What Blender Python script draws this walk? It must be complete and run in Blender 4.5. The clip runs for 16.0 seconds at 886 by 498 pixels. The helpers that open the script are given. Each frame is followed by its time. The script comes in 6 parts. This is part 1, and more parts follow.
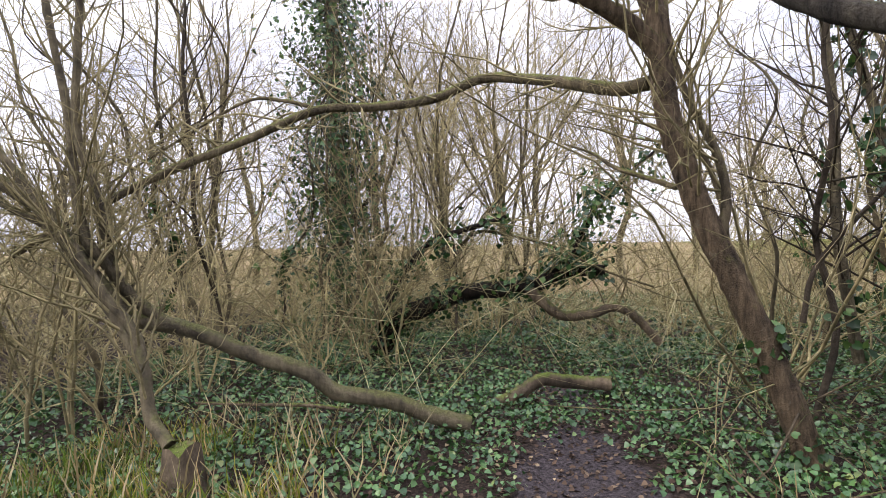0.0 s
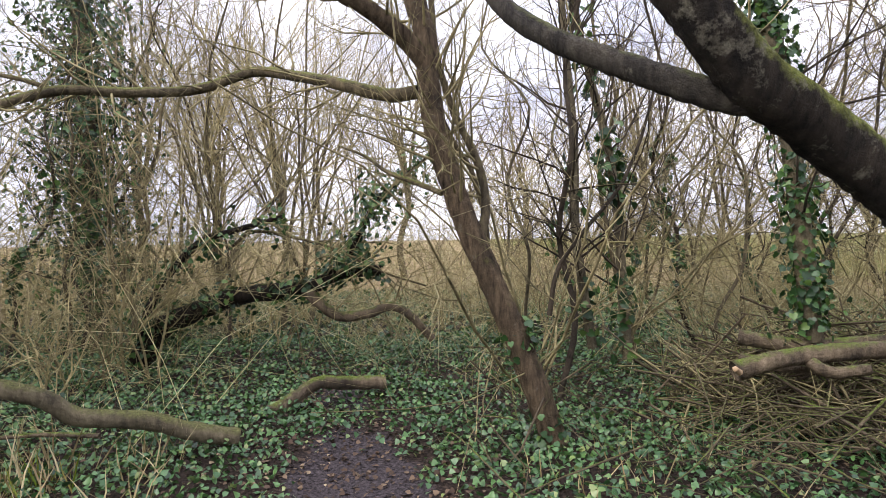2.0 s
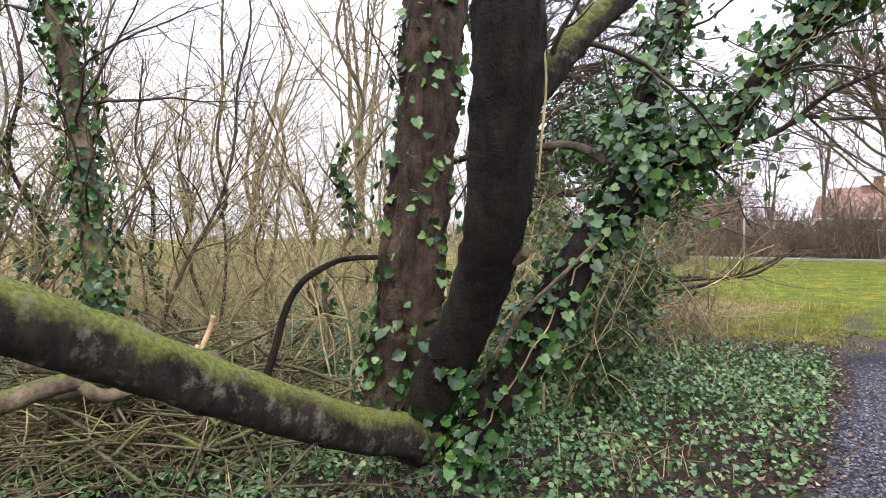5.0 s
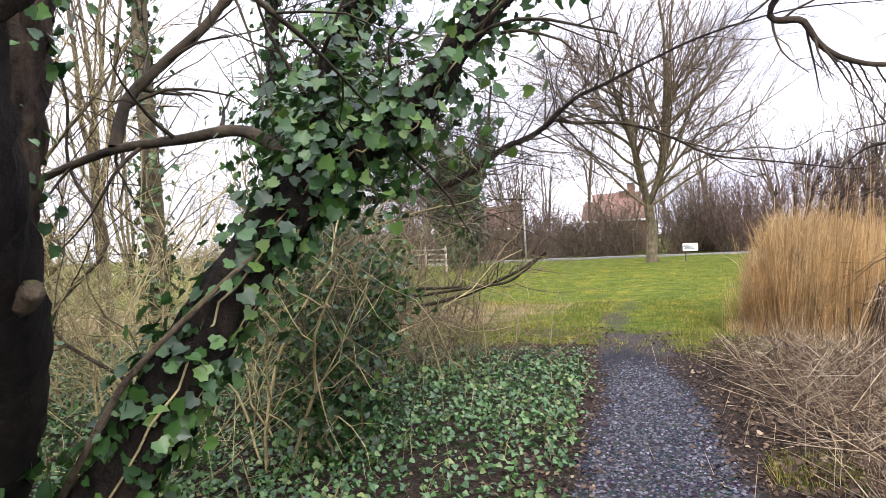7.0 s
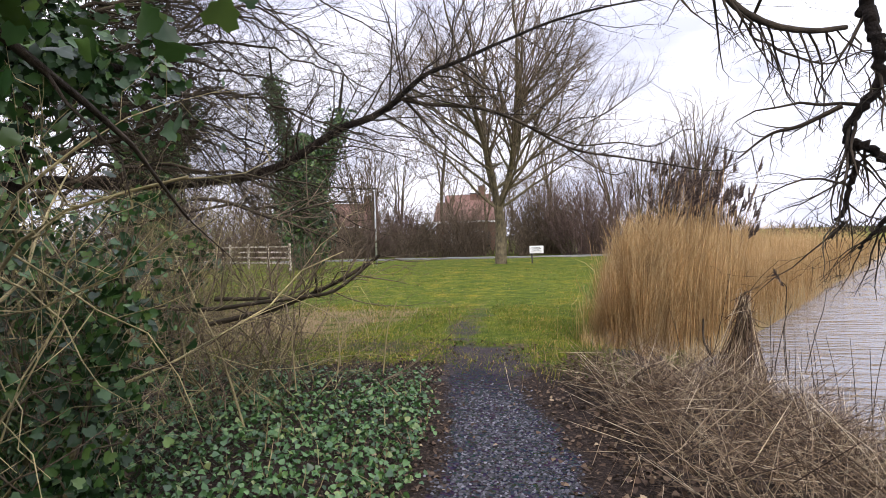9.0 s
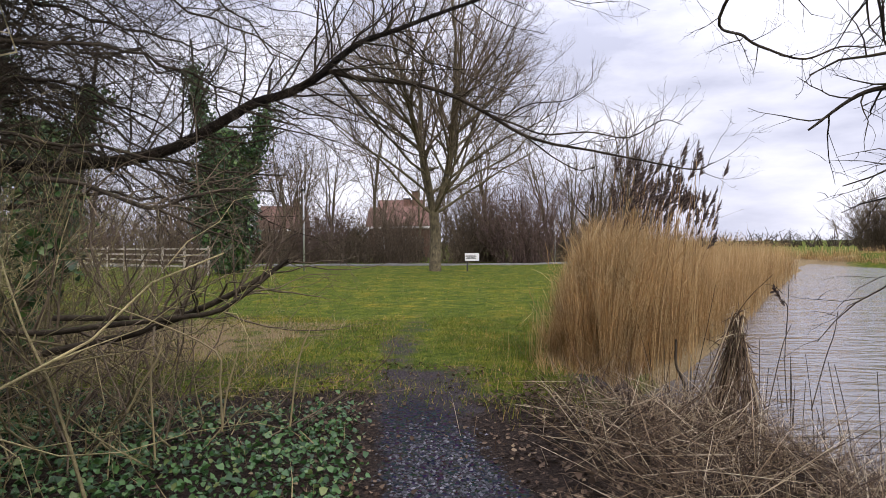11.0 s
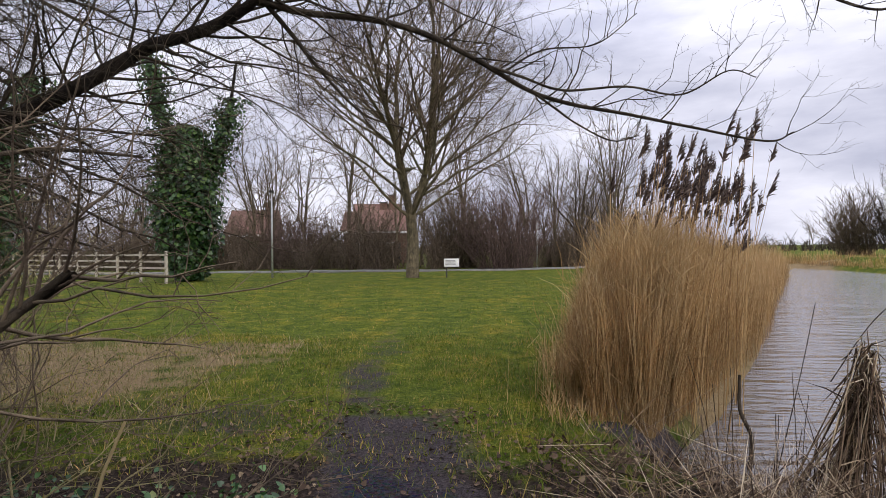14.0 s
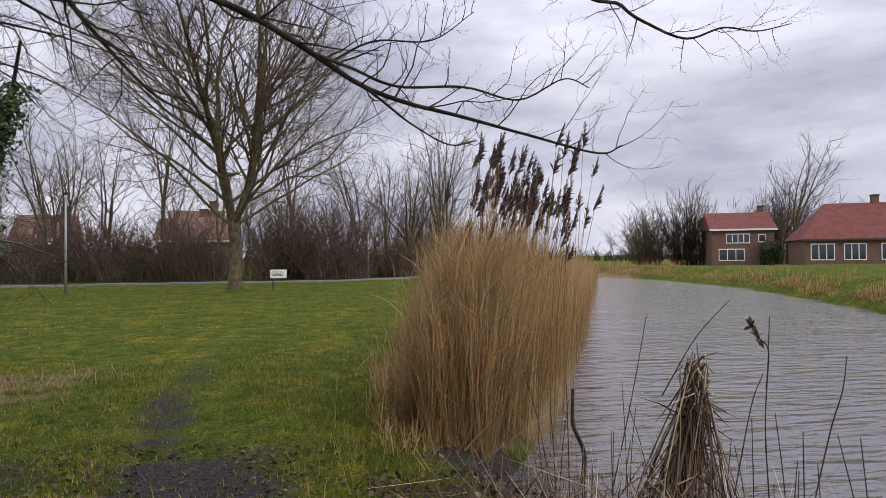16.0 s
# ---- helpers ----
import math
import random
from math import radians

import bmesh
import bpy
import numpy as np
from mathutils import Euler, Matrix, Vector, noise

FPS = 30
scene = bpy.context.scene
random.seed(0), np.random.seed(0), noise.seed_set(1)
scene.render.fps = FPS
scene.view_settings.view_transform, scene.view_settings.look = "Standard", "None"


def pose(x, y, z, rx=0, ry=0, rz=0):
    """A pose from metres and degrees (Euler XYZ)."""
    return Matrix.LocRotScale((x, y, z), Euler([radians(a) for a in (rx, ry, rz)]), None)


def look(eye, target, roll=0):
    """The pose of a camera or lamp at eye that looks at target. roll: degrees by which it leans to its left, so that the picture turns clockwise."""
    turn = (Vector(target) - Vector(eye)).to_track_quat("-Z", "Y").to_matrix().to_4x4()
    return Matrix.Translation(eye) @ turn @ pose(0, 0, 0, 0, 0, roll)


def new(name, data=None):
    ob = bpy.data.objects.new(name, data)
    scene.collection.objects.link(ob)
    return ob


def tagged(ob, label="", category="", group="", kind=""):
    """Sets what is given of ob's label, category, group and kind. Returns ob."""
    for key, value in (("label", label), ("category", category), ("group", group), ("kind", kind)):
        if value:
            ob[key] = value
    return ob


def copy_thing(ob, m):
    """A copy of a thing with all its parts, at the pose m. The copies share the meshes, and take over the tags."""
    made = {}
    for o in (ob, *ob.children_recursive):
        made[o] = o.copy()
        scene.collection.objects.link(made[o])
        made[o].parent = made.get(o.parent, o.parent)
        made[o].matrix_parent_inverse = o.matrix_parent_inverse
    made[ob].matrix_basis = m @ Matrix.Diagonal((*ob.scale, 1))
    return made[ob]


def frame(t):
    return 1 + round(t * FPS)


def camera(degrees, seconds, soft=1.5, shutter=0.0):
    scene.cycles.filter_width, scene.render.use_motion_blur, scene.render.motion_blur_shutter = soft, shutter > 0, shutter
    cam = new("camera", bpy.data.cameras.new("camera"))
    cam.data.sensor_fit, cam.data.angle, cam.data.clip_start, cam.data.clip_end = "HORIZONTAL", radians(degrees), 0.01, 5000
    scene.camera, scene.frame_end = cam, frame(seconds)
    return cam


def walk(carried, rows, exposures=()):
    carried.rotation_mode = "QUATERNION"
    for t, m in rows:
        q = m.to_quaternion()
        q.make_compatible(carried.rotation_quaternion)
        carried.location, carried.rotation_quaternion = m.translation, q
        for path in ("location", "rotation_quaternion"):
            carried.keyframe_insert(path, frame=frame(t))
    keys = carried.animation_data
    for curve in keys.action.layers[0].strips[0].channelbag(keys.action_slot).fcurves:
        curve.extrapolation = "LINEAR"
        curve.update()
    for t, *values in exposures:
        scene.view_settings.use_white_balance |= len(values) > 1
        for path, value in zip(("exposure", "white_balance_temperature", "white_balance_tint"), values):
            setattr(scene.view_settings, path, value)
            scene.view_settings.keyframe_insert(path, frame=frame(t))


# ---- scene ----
cam = camera(71.49, 16.0, soft=0.6)
PATH = [
    (0, 4.830, -1.242, 1.582, 109.91, -0.36, -1.03),
    (0.5, 4.822, -1.184, 1.610, 103.51, -0.54, -1.03),
    (1, 4.827, -1.164, 1.626, 98.91, -0.72, -1.20),
    (1.5, 4.812, -1.165, 1.636, 94.51, -0.99, -0.92),
    (2, 4.772, -1.146, 1.617, 90.18, -0.90, -0.99),
    (2.5, 4.738, -1.061, 1.590, 84.67, -0.72, -1.04),
    (3, 4.725, -0.830, 1.563, 78.10, -0.71, -1.10),
    (3.5, 4.717, -0.472, 1.591, 71.42, -1.02, -1.16),
    (4, 4.785, -0.074, 1.618, 64.17, -1.47, -0.93),
    (4.5, 4.738, 0.259, 1.610, 55.15, -1.02, -0.03),
    (5, 4.732, 0.590, 1.620, 47.24, -1.06, -0.27),
    (5.2, 4.742, 0.734, 1.624, 44.96, -1.13, -0.44),
    (7.3, 4.570, 2.043, 1.611, 27.24, -0.51, -2.93),
    (7.5, 4.521, 2.193, 1.603, 25.84, -0.63, -2.75),
    (8, 4.427, 2.579, 1.604, 21.63, -0.76, -2.43),
    (8.5, 4.356, 2.972, 1.610, 18.64, -0.97, -2.07),
    (9, 4.257, 3.350, 1.608, 15.80, -1.10, -1.59),
    (9.5, 4.180, 3.720, 1.599, 12.08, -0.79, -1.24),
    (10, 4.071, 4.052, 1.584, 10.11, -0.76, -0.80),
    (10.2, 4.025, 4.184, 1.579, 9.86, -0.69, -0.60),
    (12.3, 3.683, 5.506, 1.564, 9.16, -0.54, -0.56),
    (12.5, 3.666, 5.653, 1.562, 9.21, -0.53, -0.61),
    (13, 3.605, 6.004, 1.558, 9.17, -0.48, -0.46),
    (13.5, 3.550, 6.332, 1.552, 8.32, -0.26, -0.46),
    (14, 3.534, 6.619, 1.531, 7.38, -0.10, -0.58),
    (14.5, 3.522, 6.858, 1.528, 5.76, 0.18, -0.56),
    (15, 3.503, 7.024, 1.529, 1.08, 0.40, -0.61),
    (15.5, 3.521, 7.109, 1.538, -3.78, 0.64, -0.64),
    (16, 3.547, 7.165, 1.547, -8.24, 0.70, -0.52),
]
# seconds, eye, heading (degrees to the left of +Y), tilt, lean
walk(cam, [(t, Matrix.Translation((x, y, z)) @ pose(0, 0, 0, 0, 0, yaw) @ pose(0, 0, 0, 90 + tilt) @ pose(0, 0, 0, 0, 0, lean))
           for t, x, y, z, yaw, tilt, lean in PATH],
     exposures=[(0.0, 1.12), (2.0, 1.14), (3.5, 1.22), (5.0, 1.55), (7.5, 1.35), (8.2, 1.12), (9.0, 0.8), (10.2, 0.5), (12.3, 0.32), (14.5, 0.1), (16.0, -0.08)])

# ---------- sky, sun ----------
world = bpy.data.worlds.new("overcast_sky")
scene.world = world
world.use_nodes = True
wn, wl = world.node_tree.nodes, world.node_tree.links
wn.clear()
w_out, w_bg, w_sky = wn.new("ShaderNodeOutputWorld"), wn.new("ShaderNodeBackground"), wn.new("ShaderNodeTexSky")
w_sky.sky_type, w_sky.sun_disc = "NISHITA", False
w_sky.sun_elevation, w_sky.sun_rotation, w_sky.air_density, w_sky.dust_density = radians(32), radians(150), 1.0, 3.0
w_co, w_map, w_n1, w_n2 = wn.new("ShaderNodeTexCoord"), wn.new("ShaderNodeMapping"), wn.new("ShaderNodeTexNoise"), wn.new("ShaderNodeValToRGB")
w_map.inputs["Scale"].default_value = (1.6, 1.6, 5.5)
w_n1.inputs["Scale"].default_value, w_n1.inputs["Detail"].default_value, w_n1.inputs["Roughness"].default_value = 1.7, 7.0, 0.55
w_n2.color_ramp.elements[0].position, w_n2.color_ramp.elements[0].color = 0.36, (13.0, 13.3, 16.8, 1)
w_n2.color_ramp.elements[1].position, w_n2.color_ramp.elements[1].color = 0.60, (22.3, 22.2, 25.5, 1)
w_mix = wn.new("ShaderNodeMix")
w_mix.data_type = "RGBA"
w_mix.inputs["Factor"].default_value = 0.9
wl.new(w_co.outputs["Generated"], w_map.inputs["Vector"])
wl.new(w_map.outputs["Vector"], w_n1.inputs["Vector"])
wl.new(w_n1.outputs["Fac"], w_n2.inputs["Fac"])
wl.new(w_sky.outputs["Color"], w_mix.inputs[6])
wl.new(w_n2.outputs["Color"], w_mix.inputs[7])
# an overcast sky is brightest overhead
w_sep, w_up, w_mul = wn.new("ShaderNodeSeparateXYZ"), wn.new("ShaderNodeValToRGB"), wn.new("ShaderNodeMix")
w_up.color_ramp.elements[0].position, w_up.color_ramp.elements[0].color = 0.25, (0.41, 0.41, 0.41, 1)
w_up.color_ramp.elements[1].position, w_up.color_ramp.elements[1].color = 1.0, (1, 1, 1, 1)
w_mul.data_type, w_mul.blend_type = "RGBA", "MULTIPLY"
w_mul.inputs["Factor"].default_value = 1.0
wl.new(w_co.outputs["Generated"], w_sep.inputs[0])
wl.new(w_sep.outputs[2], w_up.inputs["Fac"])
wl.new(w_mix.outputs[2], w_mul.inputs[6])
wl.new(w_up.outputs["Color"], w_mul.inputs[7])
wl.new(w_mul.outputs[2], w_bg.inputs["Color"])
w_bg.inputs["Strength"].default_value = 0.1
wl.new(w_bg.outputs[0], w_out.inputs["Surface"])
sun = new("sun", bpy.data.lights.new("sun", "SUN"))
sun.data.energy, sun.data.angle, sun.data.color = 1.3, radians(20), (1.0, 0.95, 0.88)
sun.matrix_world = look((30, -40, 36), (0, 0, 0))

# ---------- materials ----------
def mat(name, rough=0.8, metal=0.0, spec=0.3):
    m = bpy.data.materials.new(name)
    m.use_nodes = True
    b = m.node_tree.nodes["Principled BSDF"]
    b.inputs["Roughness"].default_value, b.inputs["Metallic"].default_value, b.inputs["Specular IOR Level"].default_value = rough, metal, spec
    return m, m.node_tree.nodes, m.node_tree.links, b


def ramp(n, stops):
    r = n.new("ShaderNodeValToRGB")
    e = r.color_ramp.elements
    while len(e) < len(stops):
        e.new(0.5)
    for el, (p, c) in zip(e, stops):
        el.position, el.color = p, (*c, 1)
    return r


def tex(n, l, scale, detail=5.0, rough=0.6, stretch=(1, 1, 1), world_space=True):
    g = n.new("ShaderNodeNewGeometry") if world_space else n.new("ShaderNodeTexCoord")
    mp, t = n.new("ShaderNodeMapping"), n.new("ShaderNodeTexNoise")
    mp.inputs["Scale"].default_value = stretch
    l.new(g.outputs["Position" if world_space else "Object"], mp.inputs["Vector"])
    l.new(mp.outputs[0], t.inputs["Vector"])
    t.inputs["Scale"].default_value, t.inputs["Detail"].default_value, t.inputs["Roughness"].default_value = scale, detail, rough
    return t.outputs["Fac"]


def mixc(n, l, fac, a, b, blend="MIX"):
    m = n.new("ShaderNodeMix")
    m.data_type, m.blend_type = "RGBA", blend
    for sock, v in ((m.inputs[0], fac), (m.inputs[6], a), (m.inputs[7], b)):
        if isinstance(v, (int, float)):
            sock.default_value = v
        elif isinstance(v, tuple):
            sock.default_value = (*v, 1)
        else:
            l.new(v, sock)
    return m.outputs[2]


def maths(n, l, op, a, b=0.0, clamp=False):
    m = n.new("ShaderNodeMath")
    m.operation, m.use_clamp = op, clamp
    for sock, v in zip(m.inputs, (a, b)):
        if isinstance(v, (int, float)):
            sock.default_value = v
        else:
            l.new(v, sock)
    return m.outputs[0]


def bump(n, l, b, height, strength=0.5, dist=0.02):
    k = n.new("ShaderNodeBump")
    k.inputs["Strength"].default_value, k.inputs["Distance"].default_value = strength, dist
    l.new(height, k.inputs["Height"])
    l.new(k.outputs[0], b.inputs["Normal"])


def bark_mat(name, dark, light, moss=0.0, moss_col=(0.10, 0.13, 0.025), scale=14.0, ridge=0.03, lichen=0.0):
    """Bark with ridges along the stem, blotches, and moss on the upper side."""
    m, n, l, b = mat(name, 0.9, 0, 0.15)
    f = tex(n, l, scale, 7, 0.65, (1, 1, 0.22))
    big = tex(n, l, 3.6, 6, 0.7)
    col = mixc(n, l, 1.0, ramp_out(n, l, f, [(0.3, dark), (0.72, light)]), ramp_out(n, l, big, [(0.32, (0.38, 0.38, 0.4)), (0.68, (1.4, 1.35, 1.25))]), "MULTIPLY")
    if moss > 0:
        g, s = n.new("ShaderNodeNewGeometry"), n.new("ShaderNodeSeparateXYZ")
        l.new(g.outputs["Normal"], s.inputs[0])
        up = maths(n, l, "ADD", maths(n, l, "MULTIPLY", s.outputs[2], 0.45), tex(n, l, 6.0, 6, 0.7))
        fac = maths(n, l, "MULTIPLY", maths(n, l, "SUBTRACT", up, 0.95 - moss), 4.0, True)
        mcol = ramp_out(n, l, tex(n, l, 55.0, 3), [(0.3, tuple(c * 0.55 for c in moss_col)), (0.7, tuple(c * 1.5 for c in moss_col))])
        col = mixc(n, l, fac, col, mcol)
    if lichen > 0:
        spot = maths(n, l, "MULTIPLY", maths(n, l, "SUBTRACT", tex(n, l, 9.0, 5, 0.75), 0.74 - lichen), 6.0, True)
        col = mixc(n, l, spot, col, (0.22, 0.20, 0.15))
    l.new(col, b.inputs["Base Color"])
    bump(n, l, b, maths(n, l, "ADD", f, tex(n, l, scale * 3, 6, 0.7)), 1.0, ridge)
    return m


def ramp_out(n, l, fac, stops):
    r = ramp(n, stops)
    l.new(fac, r.inputs[0])
    return r.outputs[0]


def leaf_mat(name, stops, rough=0.45, spec=0.5, through_light=0.15, patch=2.2, low=(0.55, 0.6, 0.6), high=(1.3, 1.25, 1.1), amount=0.5):
    """Leaves whose tint changes from leaf to leaf."""
    m, n, l, b = mat(name, rough, 0, spec)
    g = n.new("ShaderNodeNewGeometry")
    col = ramp_out(n, l, g.outputs["Random Per Island"], stops)
    col = mixc(n, l, amount, col, ramp_out(n, l, tex(n, l, patch, 5, 0.65), [(0.32, low), (0.68, high)]), "MULTIPLY")
    l.new(col, b.inputs["Base Color"])
    if through_light:
        b.inputs["Transmission Weight"].default_value = 0.0
        tr, ad = n.new("ShaderNodeBsdfTranslucent"), n.new("ShaderNodeMixShader")
        l.new(col, tr.inputs["Color"])
        ad.inputs[0].default_value = through_light
        l.new(b.outputs[0], ad.inputs[1])
        l.new(tr.outputs[0], ad.inputs[2])
        l.new(ad.outputs[0], n["Material Output"].inputs["Surface"])
    return m


def plain_mat(name, a, c, scale=6.0, rough=0.8, spec=0.3, metal=0.0, relief=0.1):
    m, n, l, b = mat(name, rough, metal, spec)
    f = tex(n, l, scale, 6)
    l.new(ramp_out(n, l, f, [(0.3, a), (0.7, c)]), b.inputs["Base Color"])
    bump(n, l, b, tex(n, l, scale * 6, 4), relief, 0.01)
    return m


M_BARK_BROWN = bark_mat("brown_flaking_bark", (0.045, 0.032, 0.022), (0.25, 0.185, 0.12), 0.27, (0.15, 0.145, 0.045), 26.0, 0.09, 0.14)
M_BARK_BIG = bark_mat("mossy_dark_bark", (0.010, 0.008, 0.007), (0.062, 0.05, 0.038), 0.42, (0.16, 0.175, 0.04), 22.0, 0.05, 0.19)
M_BARK_BLACK = bark_mat("wet_black_bark", (0.006, 0.005, 0.0045), (0.038, 0.028, 0.022), 0.05, scale=16.0, ridge=0.07)
M_BARK_FURROWED = bark_mat("furrowed_brown_bark", (0.012, 0.009, 0.008), (0.15, 0.105, 0.075), 0.12, (0.08, 0.085, 0.03), 17.0, 0.11)
M_BARK_GREY = bark_mat("grey_brown_bark", (0.07, 0.058, 0.04), (0.20, 0.17, 0.11), 0.25, (0.11, 0.11, 0.04))
M_BOUGH = bark_mat("green_tinged_bough_bark", (0.05, 0.04, 0.027), (0.17, 0.14, 0.085), 0.26, (0.12, 0.125, 0.035))
M_LOG = bark_mat("weathered_log_bark", (0.06, 0.045, 0.032), (0.19, 0.15, 0.105), 0.2)
M_TWIG = bark_mat("brown_twig_bark", (0.15, 0.126, 0.07), (0.36, 0.31, 0.17), 0.1, scale=5)
M_TWIG_PALE = bark_mat("straw_brown_twig_bark", (0.28, 0.235, 0.125), (0.54, 0.465, 0.26), 0.1, scale=5)
M_TWIG_DARK = bark_mat("dark_twig_bark", (0.024, 0.019, 0.014), (0.085, 0.068, 0.05), 0.05, scale=5)
M_CUT = plain_mat("pale_cut_wood", (0.24, 0.15, 0.08), (0.42, 0.30, 0.18), 12)
M_TWIG_FAR = bark_mat("dull_brown_twig_bark", (0.095, 0.07, 0.055), (0.22, 0.175, 0.125), 0.05, scale=5)
M_IVY = leaf_mat("ivy_leaf", [(0.0, (0.008, 0.026, 0.007)), (0.45, (0.022, 0.06, 0.014)), (0.8, (0.048, 0.11, 0.024)), (1.0, (0.10, 0.16, 0.035))], 0.42, 0.42)
M_IVY_PALE = leaf_mat("ground_ivy_leaf", [(0.0, (0.014, 0.042, 0.012)), (0.4, (0.038, 0.10, 0.028)), (0.85, (0.085, 0.172, 0.05)), (1.0, (0.17, 0.20, 0.065))], 0.4, 0.5)
M_LITTER = leaf_mat("dead_leaf", [(0.0, (0.035, 0.022, 0.015)), (0.6, (0.085, 0.055, 0.038)), (0.93, (0.15, 0.105, 0.07)), (1.0, (0.30, 0.23, 0.15))], 0.8, 0.2, 0.05)
M_GRASS = leaf_mat("grass_blade", [(0.0, (0.05, 0.085, 0.010)), (0.45, (0.10, 0.155, 0.017)), (0.75, (0.18, 0.205, 0.04)), (0.9, (0.28, 0.24, 0.09)), (1.0, (0.38, 0.29, 0.14))], 0.7, 0.15, 0.2, 0.75, (0.5, 0.62, 0.6), (1.9, 1.4, 1.25), 0.9)
M_STRAW = leaf_mat("dry_grass_blade", [(0.0, (0.16, 0.115, 0.055)), (0.5, (0.27, 0.21, 0.11)), (1.0, (0.46, 0.38, 0.23))], 0.7, 0.25, 0.2)
M_REED = leaf_mat("golden_reed_stem", [(0.0, (0.26, 0.155, 0.07)), (0.5, (0.48, 0.31, 0.14)), (1.0, (0.74, 0.55, 0.31))], 0.7, 0.2, 0.48)
M_HAZE = leaf_mat("pale_bramble_shoot", [(0.0, (0.30, 0.255, 0.13)), (0.5, (0.52, 0.455, 0.25)), (1.0, (0.74, 0.67, 0.43))], 0.8, 0.1, 0.42)
M_BARK_UPPER = bark_mat("dark_grey_upper_bark", (0.014, 0.012, 0.011), (0.085, 0.075, 0.06), 0.16, (0.09, 0.095, 0.03), 20.0, 0.03, 0.12)
M_REED_DEAD = leaf_mat("grey_brown_dead_reed", [(0.0, (0.045, 0.027, 0.018)), (0.42, (0.12, 0.078, 0.05)), (0.75, (0.34, 0.245, 0.155)), (1.0, (0.72, 0.60, 0.43))], 0.7, 0.25, 0.2)
M_PLUME = leaf_mat("dark_reed_plume", [(0.0, (0.045, 0.032, 0.03)), (0.6, (0.10, 0.072, 0.062)), (1.0, (0.22, 0.17, 0.14))], 0.9, 0.1, 0.2)
M_HEDGE = leaf_mat("hedge_leaf", [(0.0, (0.02, 0.04, 0.014)), (0.6, (0.045, 0.075, 0.025)), (1.0, (0.08, 0.11, 0.04))], 0.6, 0.3)
M_PAINT_WHITE = plain_mat("white_paint", (0.72, 0.72, 0.70), (0.82, 0.82, 0.80), 4, 0.5)
M_STEEL = plain_mat("galvanised_steel", (0.42, 0.43, 0.43), (0.56, 0.57, 0.56), 8, 0.5, 0.5, 0.6)
M_BRICK = plain_mat("red_brown_brick", (0.12, 0.068, 0.05), (0.20, 0.115, 0.085), 3, 0.9)
M_ROOF = plain_mat("red_roof_tile", (0.12, 0.036, 0.028), (0.19, 0.058, 0.045), 1.5, 0.75)
M_ROOF_DULL = plain_mat("weathered_roof_tile", (0.13, 0.07, 0.055), (0.22, 0.125, 0.10), 1.5, 0.85)
M_TILE_GREY = plain_mat("grey_roof", (0.12, 0.12, 0.13), (0.2, 0.2, 0.21), 1.5, 0.75)
M_RAIL = plain_mat("weathered_fence_wood", (0.32, 0.28, 0.22), (0.55, 0.49, 0.40), 5, 0.85)
M_PAVE = plain_mat("pale_path_paving", (0.13, 0.125, 0.115), (0.22, 0.215, 0.20), 3, 0.9)
M_DARK = plain_mat("dark_trim", (0.03, 0.03, 0.03), (0.06, 0.055, 0.05), 4, 0.6)
M_GLASS, _n, _l, _b = mat("window_glass", 0.05, 0.0, 0.8)
_b.inputs["Base Color"].default_value = (0.03, 0.035, 0.04, 1)

# water: dark, rippled by the wind
M_WATER, _n, _l, _b = mat("rippled_canal_water", 0.05, 0.0, 0.9)
_b.inputs["Base Color"].default_value = (0.135, 0.128, 0.13, 1)
_b.inputs["IOR"].default_value = 1.33
_g, _mp, _w1, _w2 = _n.new("ShaderNodeNewGeometry"), _n.new("ShaderNodeMapping"), _n.new("ShaderNodeTexNoise"), _n.new("ShaderNodeTexNoise")
_mp.inputs["Rotation"].default_value, _mp.inputs["Scale"].default_value = (0, 0, radians(-20)), (0.55, 2.0, 1.0)
_l.new(_g.outputs["Position"], _mp.inputs[0])
_l.new(_mp.outputs[0], _w1.inputs["Vector"])
_l.new(_mp.outputs[0], _w2.inputs["Vector"])
_w1.inputs["Scale"].default_value, _w1.inputs["Detail"].default_value = 2.6, 3.0
_w2.inputs["Scale"].default_value, _w2.inputs["Detail"].default_value = 0.5, 2.0
bump(_n, _l, _b, maths(_n, _l, "ADD", _w1.outputs[0], _w2.outputs[0]), 1.0, 0.10)

# ground: gravel path, mud, field grass, leaf litter, dry grass; each by its own mask
M_GROUND, _n, _l, _b = mat("woodland_and_field_ground", 0.95, 0, 0.08)
def _attr(name):
    a = _n.new("ShaderNodeAttribute")
    a.attribute_name = name
    return a.outputs["Fac"]
def _edge(mask, wob):
    return maths(_n, _l, "MULTIPLY", maths(_n, _l, "SUBTRACT", maths(_n, _l, "ADD", mask, maths(_n, _l, "MULTIPLY", maths(_n, _l, "SUBTRACT", wob, 0.5), 1.3)), 0.3), 3.0, True)
_f1, _f2, _f3 = tex(_n, _l, 38.0, 6, 0.7), tex(_n, _l, 3.2, 6, 0.65), tex(_n, _l, 0.35, 4)
_litter = ramp_out(_n, _l, _f1, [(0.34, (0.008, 0.006, 0.005)), (0.54, (0.035, 0.025, 0.02)), (0.74, (0.12, 0.085, 0.06))])
